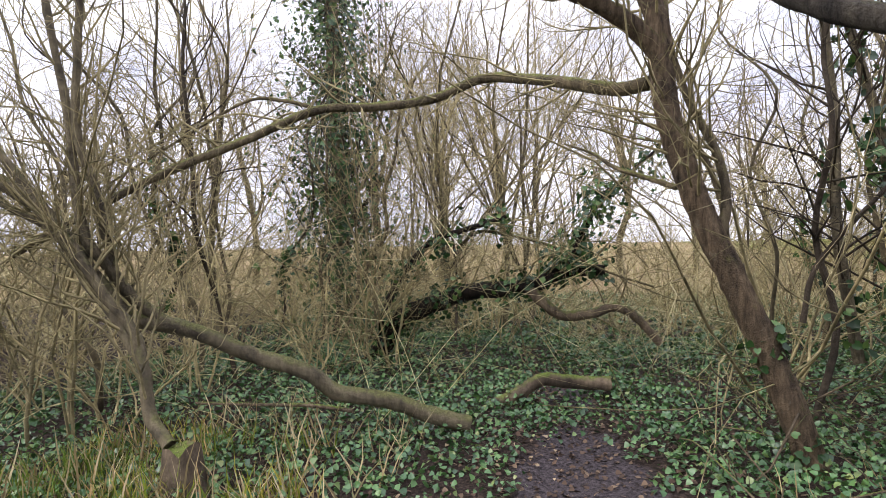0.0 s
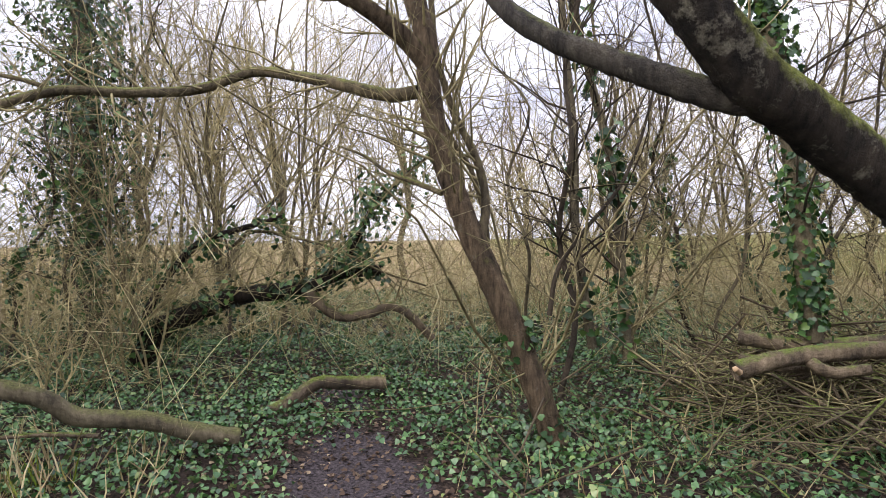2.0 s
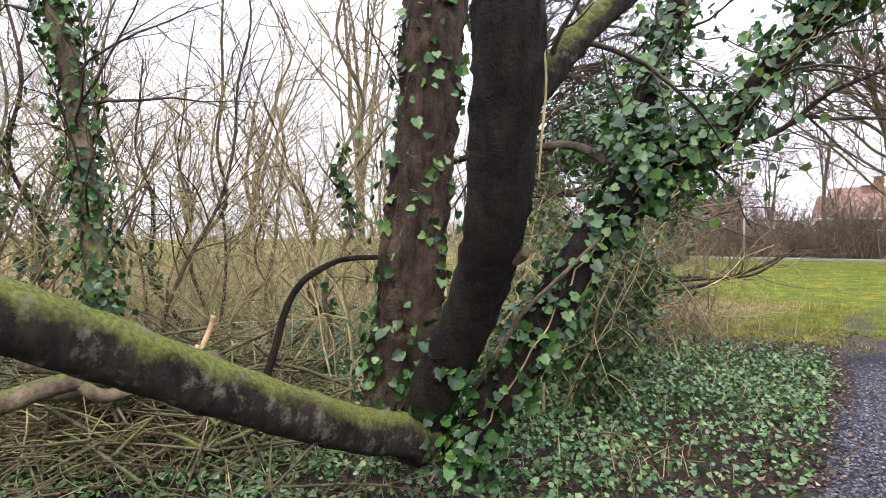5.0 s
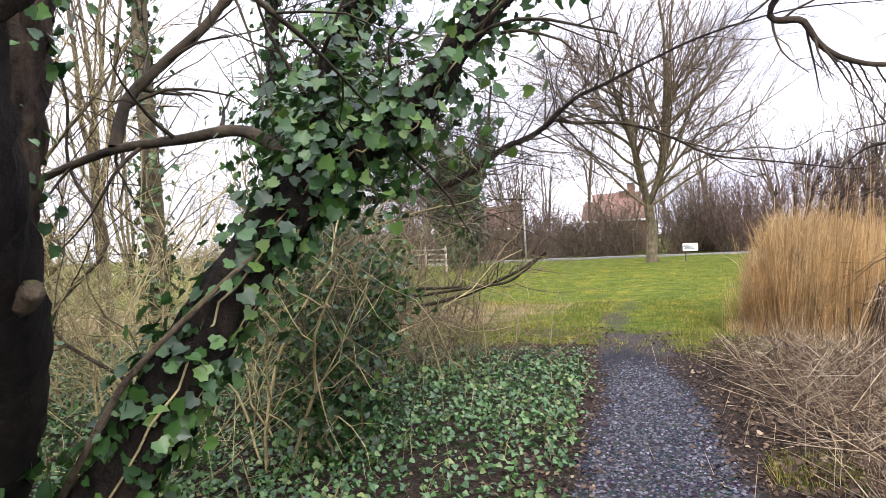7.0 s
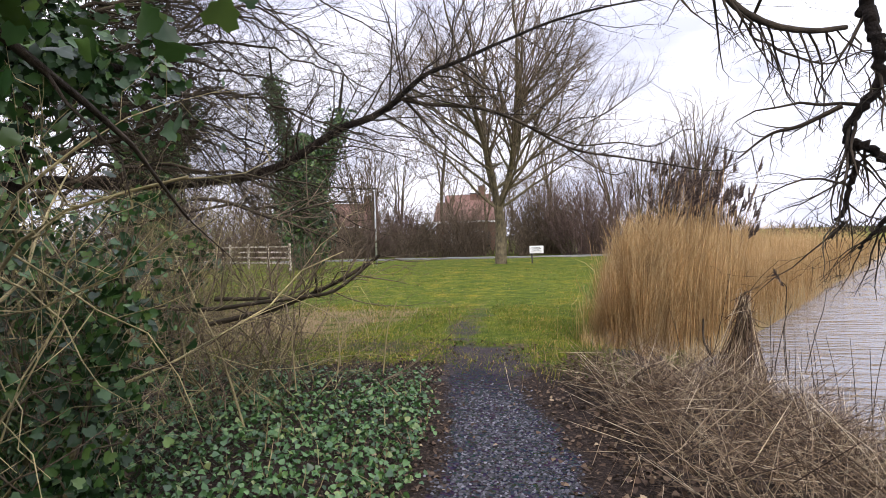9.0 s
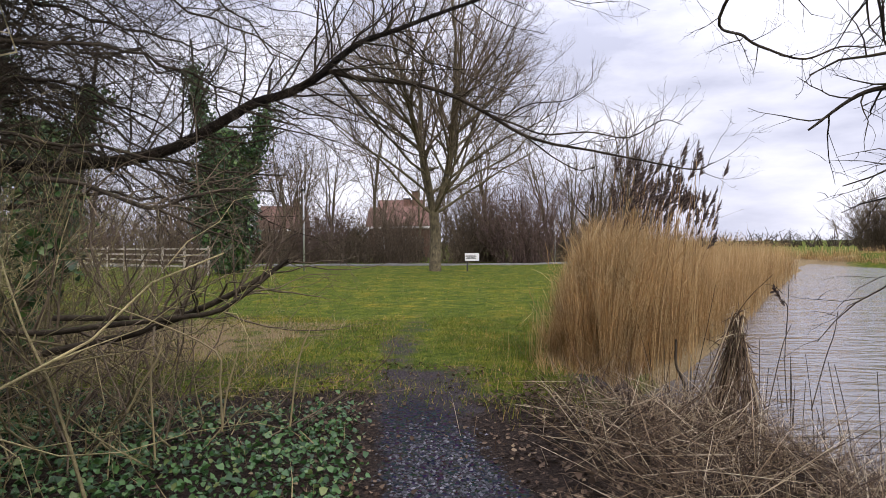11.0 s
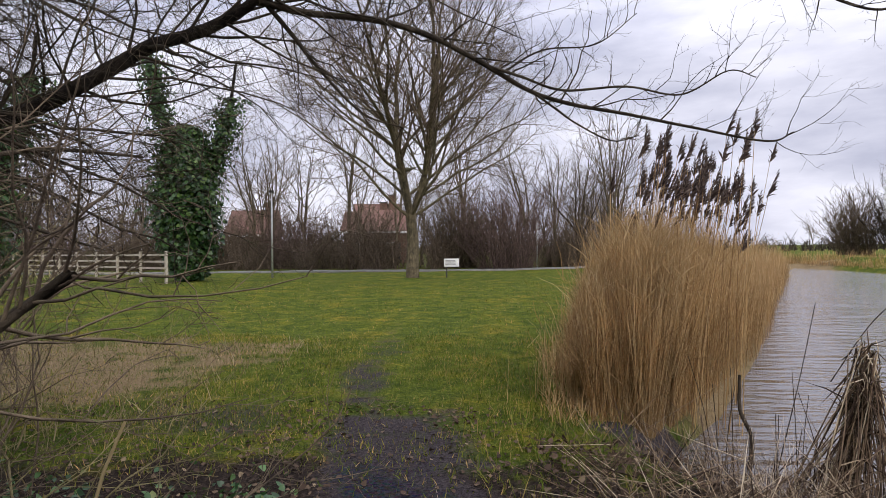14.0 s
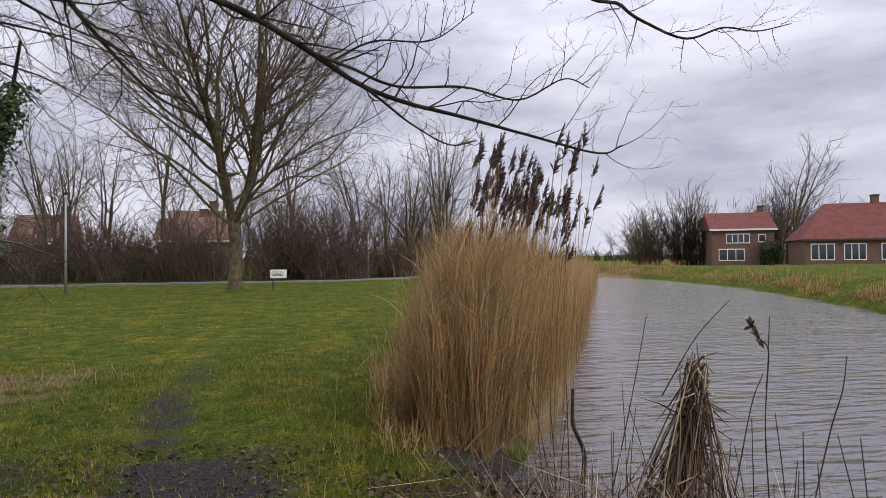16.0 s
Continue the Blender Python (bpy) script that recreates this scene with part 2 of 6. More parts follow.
_grass = mixc(_n, _l, 1.0, ramp_out(_n, _l, tex(_n, _l, 24.0, 5, 0.7, (1, 1, 1)), [(0.30, (0.025, 0.036, 0.006)), (0.55, (0.085, 0.11, 0.015)), (0.75, (0.23, 0.195, 0.06))]), ramp_out(_n, _l, _f2, [(0.3, (0.55, 0.62, 0.55)), (0.7, (1.5, 1.35, 1.2))]), "MULTIPLY")
_dry = ramp_out(_n, _l, tex(_n, _l, 30.0, 6, 0.7), [(0.3, (0.10, 0.07, 0.035)), (0.7, (0.32, 0.235, 0.125))])
_vor = _n.new("ShaderNodeTexVoronoi")
_l.new(_n.new("ShaderNodeNewGeometry").outputs["Position"], _vor.inputs["Vector"])
_vor.inputs["Scale"].default_value = 42.0
_gravel = mixc(_n, _l, 0.55, ramp_out(_n, _l, _f1, [(0.4, (0.006, 0.006, 0.0075)), (0.75, (0.09, 0.087, 0.105))]), mixc(_n, _l, 1.0, _vor.outputs["Color"], (0.055, 0.054, 0.066), "MULTIPLY"))
_mud = ramp_out(_n, _l, _f1, [(0.34, (0.010, 0.009, 0.009)), (0.72, (0.11, 0.09, 0.094))])
_grass = mixc(_n, _l, 0.8, _grass, ramp_out(_n, _l, tex(_n, _l, 0.8, 6, 0.7), [(0.35, (0.62, 0.78, 0.7)), (0.52, (1.05, 1.1, 0.9)), (0.68, (2.3, 1.5, 1.3))]), "MULTIPLY")
_c = mixc(_n, _l, _edge(_attr("grass"), _f2), _litter, _grass)
_c = mixc(_n, _l, _edge(_attr("dry"), _f2), _c, _dry)
_c = mixc(_n, _l, _edge(_attr("mud"), _f2), _c, _mud)
_c = mixc(_n, _l, _edge(_attr("gravel"), _f2), _c, _gravel)
_l.new(_c, _b.inputs["Base Color"])
bump(_n, _l, _b, maths(_n, _l, "ADD", _f1, maths(_n, _l, "MULTIPLY", _f2, 0.6)), 0.9, 0.04)

# ---------- mesh helpers ----------
def mesh_np(name, verts, faces, material, smooth=True):
    """A mesh out of an array of points and arrays of faces (one array for each number of corners)."""
    me = bpy.data.meshes.new(name)
    v = np.asarray(verts, dtype=np.float32).reshape(-1, 3)
    me.vertices.add(len(v))
    me.vertices.foreach_set("co", v.ravel())
    loops = np.concatenate([np.asarray(f, dtype=np.int32).ravel() for f in faces])
    sizes = np.concatenate([np.full(len(f), np.asarray(f).shape[1], dtype=np.int32) for f in faces])
    me.loops.add(len(loops))
    me.loops.foreach_set("vertex_index", loops)
    me.polygons.add(len(sizes))
    me.polygons.foreach_set("loop_start", np.concatenate(([0], np.cumsum(sizes)[:-1])).astype(np.int32))
    if smooth:
        me.polygons.foreach_set("use_smooth", np.ones(len(sizes), dtype=bool))
    me.update(calc_edges=True)
    me.materials.append(material)
    return me


def piece(name, me, parent=None, label=""):
    ob = new(name, me)
    if parent is not None:
        ob.parent = parent
    return tagged(ob, label)


def part(name, bm, material, parent, label="", smooth=False):
    """Links a bmesh as one mesh object under a thing."""
    me = bpy.data.meshes.new(name)
    bm.to_mesh(me)
    bm.free()
    me.materials.append(material)
    if smooth:
        me.polygons.foreach_set("use_smooth", np.ones(len(me.polygons), dtype=bool))
    return piece(name, me, parent, label)


def box(w, d, h, x=0, y=0, z=0, bevel=0.0):
    bm = bmesh.new()
    bmesh.ops.create_cube(bm, size=1.0, matrix=Matrix.Translation((x, y, z + h / 2)) @ Matrix.Diagonal((w, d, h, 1)))
    if bevel:
        bmesh.ops.bevel(bm, geom=bm.edges[:], offset=bevel, segments=1, affect="EDGES")
    return bm


def thing(name, x, y, z, label, category, group="", kind=""):
    e = new(name)
    e.location = (x, y, z)
    return tagged(e, label, category, group, kind)


def spline(points, steps=6):
    """A smooth line through a few points (Catmull-Rom)."""
    p = np.asarray(points, dtype=float)
    q = np.vstack([2 * p[0] - p[1], p, 2 * p[-1] - p[-2]])
    out = []
    for i in range(1, len(q) - 2):
        for s in np.arange(steps) / steps:
            a, b, c, d = q[i - 1], q[i], q[i + 1], q[i + 2]
            out.append(0.5 * (2 * b + (c - a) * s + (2 * a - 5 * b + 4 * c - d) * s * s + (3 * b - a - 3 * c + d) * s ** 3))
    return np.array(out + [p[-1]])


class Tubes:
    """Collects tapering round stems for one mesh."""
    def __init__(self):
        self.v, self.q, self.t, self.n = [], [], [], 0

    def add(self, pts, radii, sides=4, lumps=0.0, rng=None, cap=False):
        p = np.asarray(pts, dtype=float)
        r = np.asarray(radii, dtype=float)
        tan = np.gradient(p, axis=0)
        tan /= np.linalg.norm(tan, axis=1)[:, None] + 1e-9
        ref = np.array((0.31, 0.17, 0.93)) if abs(tan[:, 2]).mean() < 0.8 else np.array((0.95, 0.21, 0.1))
        a = np.cross(tan, ref)
        a /= np.linalg.norm(a, axis=1)[:, None] + 1e-9
        b = np.cross(tan, a)
        th = np.arange(sides) * 2 * np.pi / sides
        rr = np.repeat(r[:, None], sides, 1)
        if lumps and rng is not None:
            rr = rr * (1 + lumps * (rng.random(rr.shape) - 0.5) + lumps * 0.8 * (rng.random(sides)[None] - 0.5))
        ring = p[:, None] + rr[..., None] * (np.cos(th)[None, :, None] * a[:, None] + np.sin(th)[None, :, None] * b[:, None])
        k, m = np.arange(len(p) - 1)[:, None] * sides, np.arange(sides)[None]
        m2 = (m + 1) % sides
        quads = np.stack([k + m, k + m2, k + sides + m2, k + sides + m], -1).reshape(-1, 4) + self.n
        self.v.append(ring.reshape(-1, 3))
        self.q.append(quads)
        self.n += len(p) * sides
        if cap:
            for end in (0, len(p) - 1):
                self.v.append(p[end][None])
                base = self.n - len(p) * sides - (0 if end == 0 else 1) + end * sides
                i = np.arange(sides)
                self.t.append(np.stack([np.full(sides, self.n), base + i, base + (i + 1) % sides], -1))
                self.n += 1

    def mesh(self, name, material):
        faces = [np.vstack(self.q)] + ([np.vstack(self.t)] if self.t else [])
        return mesh_np(name, np.vstack(self.v), faces, material)


def unit(v):
    return v / (np.linalg.norm(v) + 1e-9)


def grow(tubes, start, way, length, radius, rng, level, kids=(5, 4, 3), wob=0.22, up=0.05, angle=(30, 60), ratio=(0.4, 0.65), sides=(6, 4, 3, 3), segs=(8, 6, 4, 3), first=0.25, taper=0.25):
    """A bare branch that divides again and again."""
    n = segs[min(level, len(segs) - 1)]
    p, d, pts = np.array(start, float), unit(np.array(way, float)), []
    for i in range(n + 1):
        pts.append(p.copy())
        d = unit(d + wob * rng.normal(size=3) / math.sqrt(n) * 1.4 + np.array((0, 0, up)))
        p = p + d * length / n
    pts = np.array(pts)
    rad = radius * np.linspace(1, taper, n + 1)
    tubes.add(pts, rad, sides[min(level, len(sides) - 1)])
    if level >= len(kids):
        return pts
    for k in range(kids[level]):
        s = first + (1 - first) * (k + rng.random()) / kids[level]
        i = min(int(s * n), n - 1)
        base = pts[i] + (pts[i + 1] - pts[i]) * (s * n - i)
        t = unit(pts[i + 1] - pts[i])
        side = unit(np.cross(t, rng.normal(size=3)))
        a = radians(rng.uniform(*angle))
        grow(tubes, base, t * math.cos(a) + side * math.sin(a), length * rng.uniform(*ratio) * (1.15 - 0.55 * s), max(rad[i] * 0.6, 0.0016), rng, level + 1, kids, wob, up, angle, ratio, sides, segs, first, taper)
    return pts


def along(tubes, pts, radii, rng, count, length, levels=(3, 2), up=0.05, angle=(35, 70), first=0.15, wob=0.3, pull=(0, 0, 0)):
    """Side twigs along a limb that stands already."""
    for k in range(count):
        s = first + (1 - first) * (k + rng.random()) / count
        f = s * (len(pts) - 1)
        i = min(int(f), len(pts) - 2)
        t = unit(pts[i + 1] - pts[i])
        side = unit(np.cross(t, rng.normal(size=3)) + np.array(pull))
        a = radians(rng.uniform(*angle))
        grow(tubes, pts[i] + (pts[i + 1] - pts[i]) * (f - i), t * math.cos(a) + side * math.sin(a), length * rng.uniform(0.5, 1.1), max(0.45 * radii[i], 0.004) if radii[i] < 0.03 else 0.013, rng, 1, (0, *levels), wob, up)


def frames_for(normals, spin):
    """Rotation matrices whose third column is the given direction."""
    nrm = normals / (np.linalg.norm(normals, axis=1)[:, None] + 1e-9)
    ref = np.where(np.abs(nrm[:, 2:3]) < 0.9, np.array([[0.0, 0, 1]]), np.array([[1.0, 0, 0]]))
    a = np.cross(ref, nrm)
    a /= np.linalg.norm(a, axis=1)[:, None]
    b = np.cross(nrm, a)
    c, s = np.cos(spin)[:, None], np.sin(spin)[:, None]
    return np.stack([a * c + b * s, b * c - a * s, nrm], -1)


def scatter(name, tv, tf, pos, rot, size, material, smooth=False):
    """Many copies of one small shape joined into one mesh."""
    tv, tf = np.asarray(tv, float), np.asarray(tf)
    v = pos[:, None] + np.einsum("nij,nkj->nki", rot, tv[None] * (size[:, None, None] if size.ndim == 1 else size[:, None]))
    f = tf[None] + (np.arange(len(pos)) * len(tv))[:, None, None]
    return mesh_np(name, v.reshape(-1, 3), [f.reshape(-1, tf.shape[1])], material, smooth)


LEAF_V = [(0, 0, 0), (-0.5, 0.15, 0.06), (-0.36, 0.55, 0.10), (0, 1.0, -0.05), (0.36, 0.55, 0.10), (0.5, 0.15, 0.06), (0, 0.45, -0.02)]
LEAF_F = [(0, 6, 1), (1, 6, 2), (2, 6, 3), (3, 6, 4), (4, 6, 5), (5, 6, 0)]
THIN_V = [(-0.009, 0, 0), (0.009, 0, 0), (0.007, 0.12, 0.55), (-0.007, 0.12, 0.55), (0, 0.45, 0.95)]
BLADE_V = [(-0.02, 0, 0), (0.02, 0, 0), (0.013, 0.10, 0.55), (-0.013, 0.10, 0.55), (0, 0.35, 1.0)]
IVY_V = [(0, 0.36, -0.05), (0, 0.04, 0), (-0.32, -0.12, 0.05), (-0.56, 0.20, 0.10), (-0.42, 0.40, 0.05), (-0.42, 0.66, 0.08), (-0.22, 0.74, 0.03), (0, 1.0, -0.10), (0.22, 0.74, 0.03), (0.42, 0.66, 0.08), (0.42, 0.40, 0.05), (0.56, 0.20, 0.10), (0.32, -0.12, 0.05)]
IVY_F = [(0, k, k % 12 + 1) for k in range(1, 13)]
BLADE_F = [(0, 1, 2), (0, 2, 3), (3, 2, 4)]
STRAW_V = [(-0.5, 0, 0), (0.5, 0, 0), (0, 0.7, 0), (-0.4, 0, 0.5), (0.4, 0, 0.5), (0, 0.6, 0.5), (0, 0.15, 1.0)]
STRAW_F = [(0, 1, 4), (0, 4, 3), (1, 2, 5), (1, 5, 4), (2, 0, 3), (2, 3, 5), (3, 4, 6), (4, 5, 6), (5, 3, 6)]


def shoots(name, p, d, h, w, bend, material, segs=3):
    """Many thin bowed shoots joined into one mesh."""
    n = len(p)
    d = d / np.linalg.norm(d, axis=1)[:, None]
    rot = frames_for(d, np.zeros(n))
    s = np.linspace(0, 1, segs + 1)
    mid = p[:, None] + d[:, None] * (h[:, None] * s[None])[..., None] + bend[:, None] * (h[:, None] * s[None] ** 2)[..., None]
    th = np.arange(3) * 2.0944
    ring = np.cos(th)[None, :, None] * rot[:, None, :, 0] + np.sin(th)[None, :, None] * rot[:, None, :, 1]
    v = mid[:, :, None] + ring[:, None] * (w[:, None] * (1 - 0.75 * s[None]))[:, :, None, None]
    k, m = np.arange(segs)[:, None] * 3, np.arange(3)[None]
    f = np.stack([k + m, k + (m + 1) % 3, k + 3 + (m + 1) % 3, k + 3 + m], -1).reshape(-1, 4)
    f = f[None] + (np.arange(n) * (segs + 1) * 3)[:, None, None]
    return mesh_np(name, v.reshape(-1, 3), [f.reshape(-1, 4)], material), mid


def ivy_on(name, pts, radii, count, rng, parent, size=(0.045, 0.085), spread=0.06, material=None, label="glossy green ivy leaves"):
    """Ivy leaves all round a stem."""
    pts, radii = np.asarray(pts), np.asarray(radii)
    bunch = rng.random(max(count // 14, 3))
    f = np.clip(bunch[rng.integers(0, len(bunch), count)] + 0.035 * rng.normal(size=count), 0, 0.999) * (len(pts) - 1)
    i = np.minimum(f.astype(int), len(pts) - 2)
    c = pts[i] + (pts[i + 1] - pts[i]) * (f - i)[:, None]
    t = pts[i + 1] - pts[i]
    out = np.cross(t / (np.linalg.norm(t, axis=1)[:, None] + 1e-9), rng.normal(size=(count, 3)))
    out /= np.linalg.norm(out, axis=1)[:, None]
    pos = c + out * (radii[i] * 0.95 + np.abs(rng.normal(size=count)) * spread)[:, None]
    nrm = out + 0.5 * rng.normal(size=(count, 3)) + np.array((0, 0, 0.35))
    me = scatter(name, IVY_V, IVY_F, pos - np.array(parent.location), frames_for(nrm, rng.random(count) * 6.28), rng.uniform(*size, count), material or M_IVY)
    return piece(name, me, parent, label)


def rel(pts, ob):
    return np.asarray(pts, float) - np.array(ob.location)


# ---------- ground ----------
WATER_Z = -0.35
NEAR_BANK = [(7.2, -40), (7.0, -6), (6.7, 2), (6.5, 6), (6.2, 9), (5.6, 10.3), (4.85, 11.3), (4.9, 12.2), (5.8, 13.7), (7.4, 17.2), (10.8, 25.5), (15.5, 36.5), (20.3, 48), (24.5, 58)]
FAR_BANK = [(15.5, -40), (15.5, -6), (16.0, 6), (17.5, 16), (19.8, 24), (22.6, 31.8), (25.2, 40), (25.8, 46), (25.9, 52), (25.0, 58.2)]
def bank_x(line, y):
    return np.interp(y, [p[1] for p in line], [p[0] for p in line])


GRAVEL = [(4.9, -3.2), (4.75, -0.5), (4.5, 2.5), (3.85, 6.0), (3.3, 8.4), (2.55, 10.9), (2.35, 11.8)]
MUD = [(6.0, -1.3), (4.2, -1.45), (2.4, -1.6), (0.9, -1.7), (-0.4, -1.95), (-1.8, -2.3), (-3.2, -2.6), (-6.0, -2.2)]
TRAIL = [(2.35, 11.8), (2.0, 12.6), (1.6, 14.5), (1.2, 17.0), (0.6, 22.0)]
def trodden(x):
    """How bare the woodland path is along its way: open near, overgrown, then bare again round the log."""
    return np.interp(x, [-4.0, -3.0, -2.5, -1.6, -1.2, -0.7, -0.2, 0.3], [0.0, 0.15, 0.75, 0.75, 0.3, 0.25, 0.9, 1.0])


def line_dist(line, x, y):
    """Distance of many points from a line of a few points."""
    best = np.full(x.shape, 1e9)
    for (ax, ay), (bx, by) in zip(line, line[1:]):
        u = np.clip(((x - ax) * (bx - ax) + (y - ay) * (by - ay)) / ((bx - ax) ** 2 + (by - ay) ** 2), 0, 1)
        best = np.minimum(best, np.hypot(x - ax - u * (bx - ax), y - ay - u * (by - ay)))
    return best


def step(x, a, b):
    u = np.clip((x - a) / (b - a), 0, 1)
    return u * u * (3 - 2 * u)


def waves(x, y):
    return np.sin(x * 1.3 + 0.6 * y) * np.cos(y * 1.1 - 0.4 * x) * 0.5 + 0.5 * np.sin(x * 2.9 - y * 2.1) * np.sin(y * 3.3 + x)


def ground_z(x, y):
    """Height of the ground: gentle lumps, worn path, banks that fall under the water."""
    x, y = np.asarray(x, float), np.asarray(y, float)
    nb, fb = bank_x(NEAR_BANK, y), bank_x(FAR_BANK, y)
    end = step(y, 57.5, 60)
    lump = 0.035 * waves(x, y) + 0.05 * waves(x * 0.31 + 2, y * 0.27) * step(np.abs(x - 3) + np.abs(y - 5), 5, 14)
    path = np.exp(-(line_dist(GRAVEL, x, y) / 0.5) ** 2) + np.exp(-(line_dist(MUD, x, y) / 0.55) ** 2)
    z = lump * (1 - 0.7 * np.clip(path, 0, 1)) - 0.035 * np.clip(path, 0, 1)
    wet = step(x, nb - 0.55, nb + 0.35) * (1 - step(x, fb - 0.3, fb + 0.5)) * (1 - end)
    z = z * (1 - wet) - 0.75 * wet
    return z + 0.55 * step(x, fb + 0.2, fb + 2.5) * (1 - end)


def grid_axis(lo, hi, near, fine, growth):
    a = [near[0]]
    while a[-1] < near[1]:
        a.append(a[-1] + fine)
    s = fine
    while a[-1] < hi:
        s *= growth
        a.append(a[-1] + s)
    b, s = [near[0]], fine
    while b[-1] > lo:
        s *= growth
        b.append(b[-1] - s)
    return np.array(b[:0:-1] + a)


def build_ground():
    xs, ys = grid_axis(-1500, 1500, (-6, 8), 0.11, 1.09), grid_axis(-1500, 2500, (-6, 17), 0.11, 1.07)
    gx, gy = np.meshgrid(xs, ys)
    x, y = gx.ravel(), gy.ravel()
    z = ground_z(x, y)
    i = np.arange(len(ys) - 1)[:, None] * len(xs) + np.arange(len(xs) - 1)[None]
    f = np.stack([i, i + 1, i + 1 + len(xs), i + len(xs)], -1).reshape(-1, 4)
    me = mesh_np("ground", np.stack([x, y, z], -1), [f], M_GROUND)
    wob = waves(x * 1.7, y * 1.7)
    wood_edge = 10.9 - 0.12 * np.clip(1.5 - x, 0, 30) + 0.35 * wob
    nb = bank_x(NEAR_BANK, y)
    masks = {
        "gravel": (1 - step(line_dist(GRAVEL, x, y) + 0.12 * wob + 0.14 * step(y, 6, 9.5), 0.40, 0.66)) * (1 - step(y + 0.5 * wob, 9.6, 11.6)),
        "mud": np.maximum(trodden(x) * (1 - step(line_dist(MUD, x, y) + 0.14 * wob, 0.14 + 0.14 * step(x, -0.9, 0.6), 0.42 + 0.2 * step(x, -0.9, 0.6))), np.maximum(0.72 * (1 - step(line_dist(GRAVEL, x, y) + 0.2 * wob, 0.3, 0.8)) * step(y, 9.0, 10.5), np.maximum(1 - step(np.hypot((x - 4.9) / 1.0, (y - 11.9) / 0.7) + 0.3 * wob, 0.6, 1.1), np.maximum(0.54 * (1 - step(np.hypot((x - 2.5) / 0.95, (y - 11.2) / 1.9) + 0.6 * wob, 0.1, 1.3)), np.maximum(0.5 * (1 - step(np.hypot((x - 0.5) / 1.5, (y - 11.8) / 0.9) + 0.4 * wob, 0.2, 1.2)), 0.58 * (1 - step(line_dist(TRAIL, x, y) + 0.3 * wob, 0.0, 0.6 - 0.12 * step(y, 12.5, 15))) * (1 - 0.6 * step(y, 13, 20))))))),
        "grass": np.clip(step(y, wood_edge - 0.8, wood_edge + 0.8) + 0.75 * step(x, bank_x(FAR_BANK, y) + 1.5, bank_x(FAR_BANK, y) + 3.0), 0, 1),
        "dry": np.clip(step(x, nb - 1.9 - 0.6 * wob, nb - 1.1) * (1 - step(x, nb + 3, nb + 4)) * step(y, 11, 14) * 0.7 + (1 - step(np.hypot((x + 1.0) / 1.8, (y - 15.8) / 1.0) + 0.5 * wob, 0.2, 1.2)) * 0.6 + 0.9 * (1 - step(x + 1.2 * wob, -11, -6.5)) * (1 - step(y, 11, 16))
                       + 0.8 * (1 - step(np.hypot((x + 4.2) / 4.6, (y - 13.6) / 3.2) + 0.3 * wob, 0.5, 1.2)), 0, 1)}
    for k, v in masks.items():
        me.attributes.new(k, "FLOAT", "POINT").data.foreach_set("value", v.astype(np.float32))
    return tagged(new("ground", me), "uneven ground of leaf litter, field grass and trodden dark gravel", "ground", kind="structure")


build_ground()
_ys = np.linspace(-40, 59, 100)
_l, _r = bank_x(NEAR_BANK, _ys) - 1.0, bank_x(FAR_BANK, _ys) + 1.0
_wv = np.vstack([np.stack([_l, _ys, np.full(100, WATER_Z)], -1), np.stack([_r, _ys, np.full(100, WATER_Z)], -1)])
_i = np.arange(99)
tagged(new("water", mesh_np("water", _wv, [np.stack([_i, _i + 100, _i + 101, _i + 1], -1)], M_WATER)), "wind-rippled grey water of a canal between grassy banks", "water", kind="structure")


# ---------- woodland: trees ----------
def limb(name, pts, r0, r1, material, parent, rng, sides=10, lumps=0.14, steps=7, label="", cap=False, gnarl=0.0):
    """One stem or limb through a few points, tapering from r0 to r1."""
    p = spline(rel(pts, parent), steps)
    if gnarl:
        p[1:-1] += gnarl * rng.normal(size=p[1:-1].shape)
    r = np.linspace(r0, r1, len(p))
    t = Tubes()
    t.add(p, r, sides, lumps, rng, cap)
    piece(name, t.mesh(name, material), parent, label)
    return p + np.array(parent.location), r


def twig_part(name, jobs, material, parent, rng, label=""):
    """Side twigs of several limbs: (points, radii, count, length, levels, up, pull)."""
    t = Tubes()
    for pts, r, count, length, levels, up, pull in jobs:
        along(t, rel(pts, parent), r, rng, count, length, levels, up, pull=pull)
    return piece(name, t.mesh(name, material), parent, label)


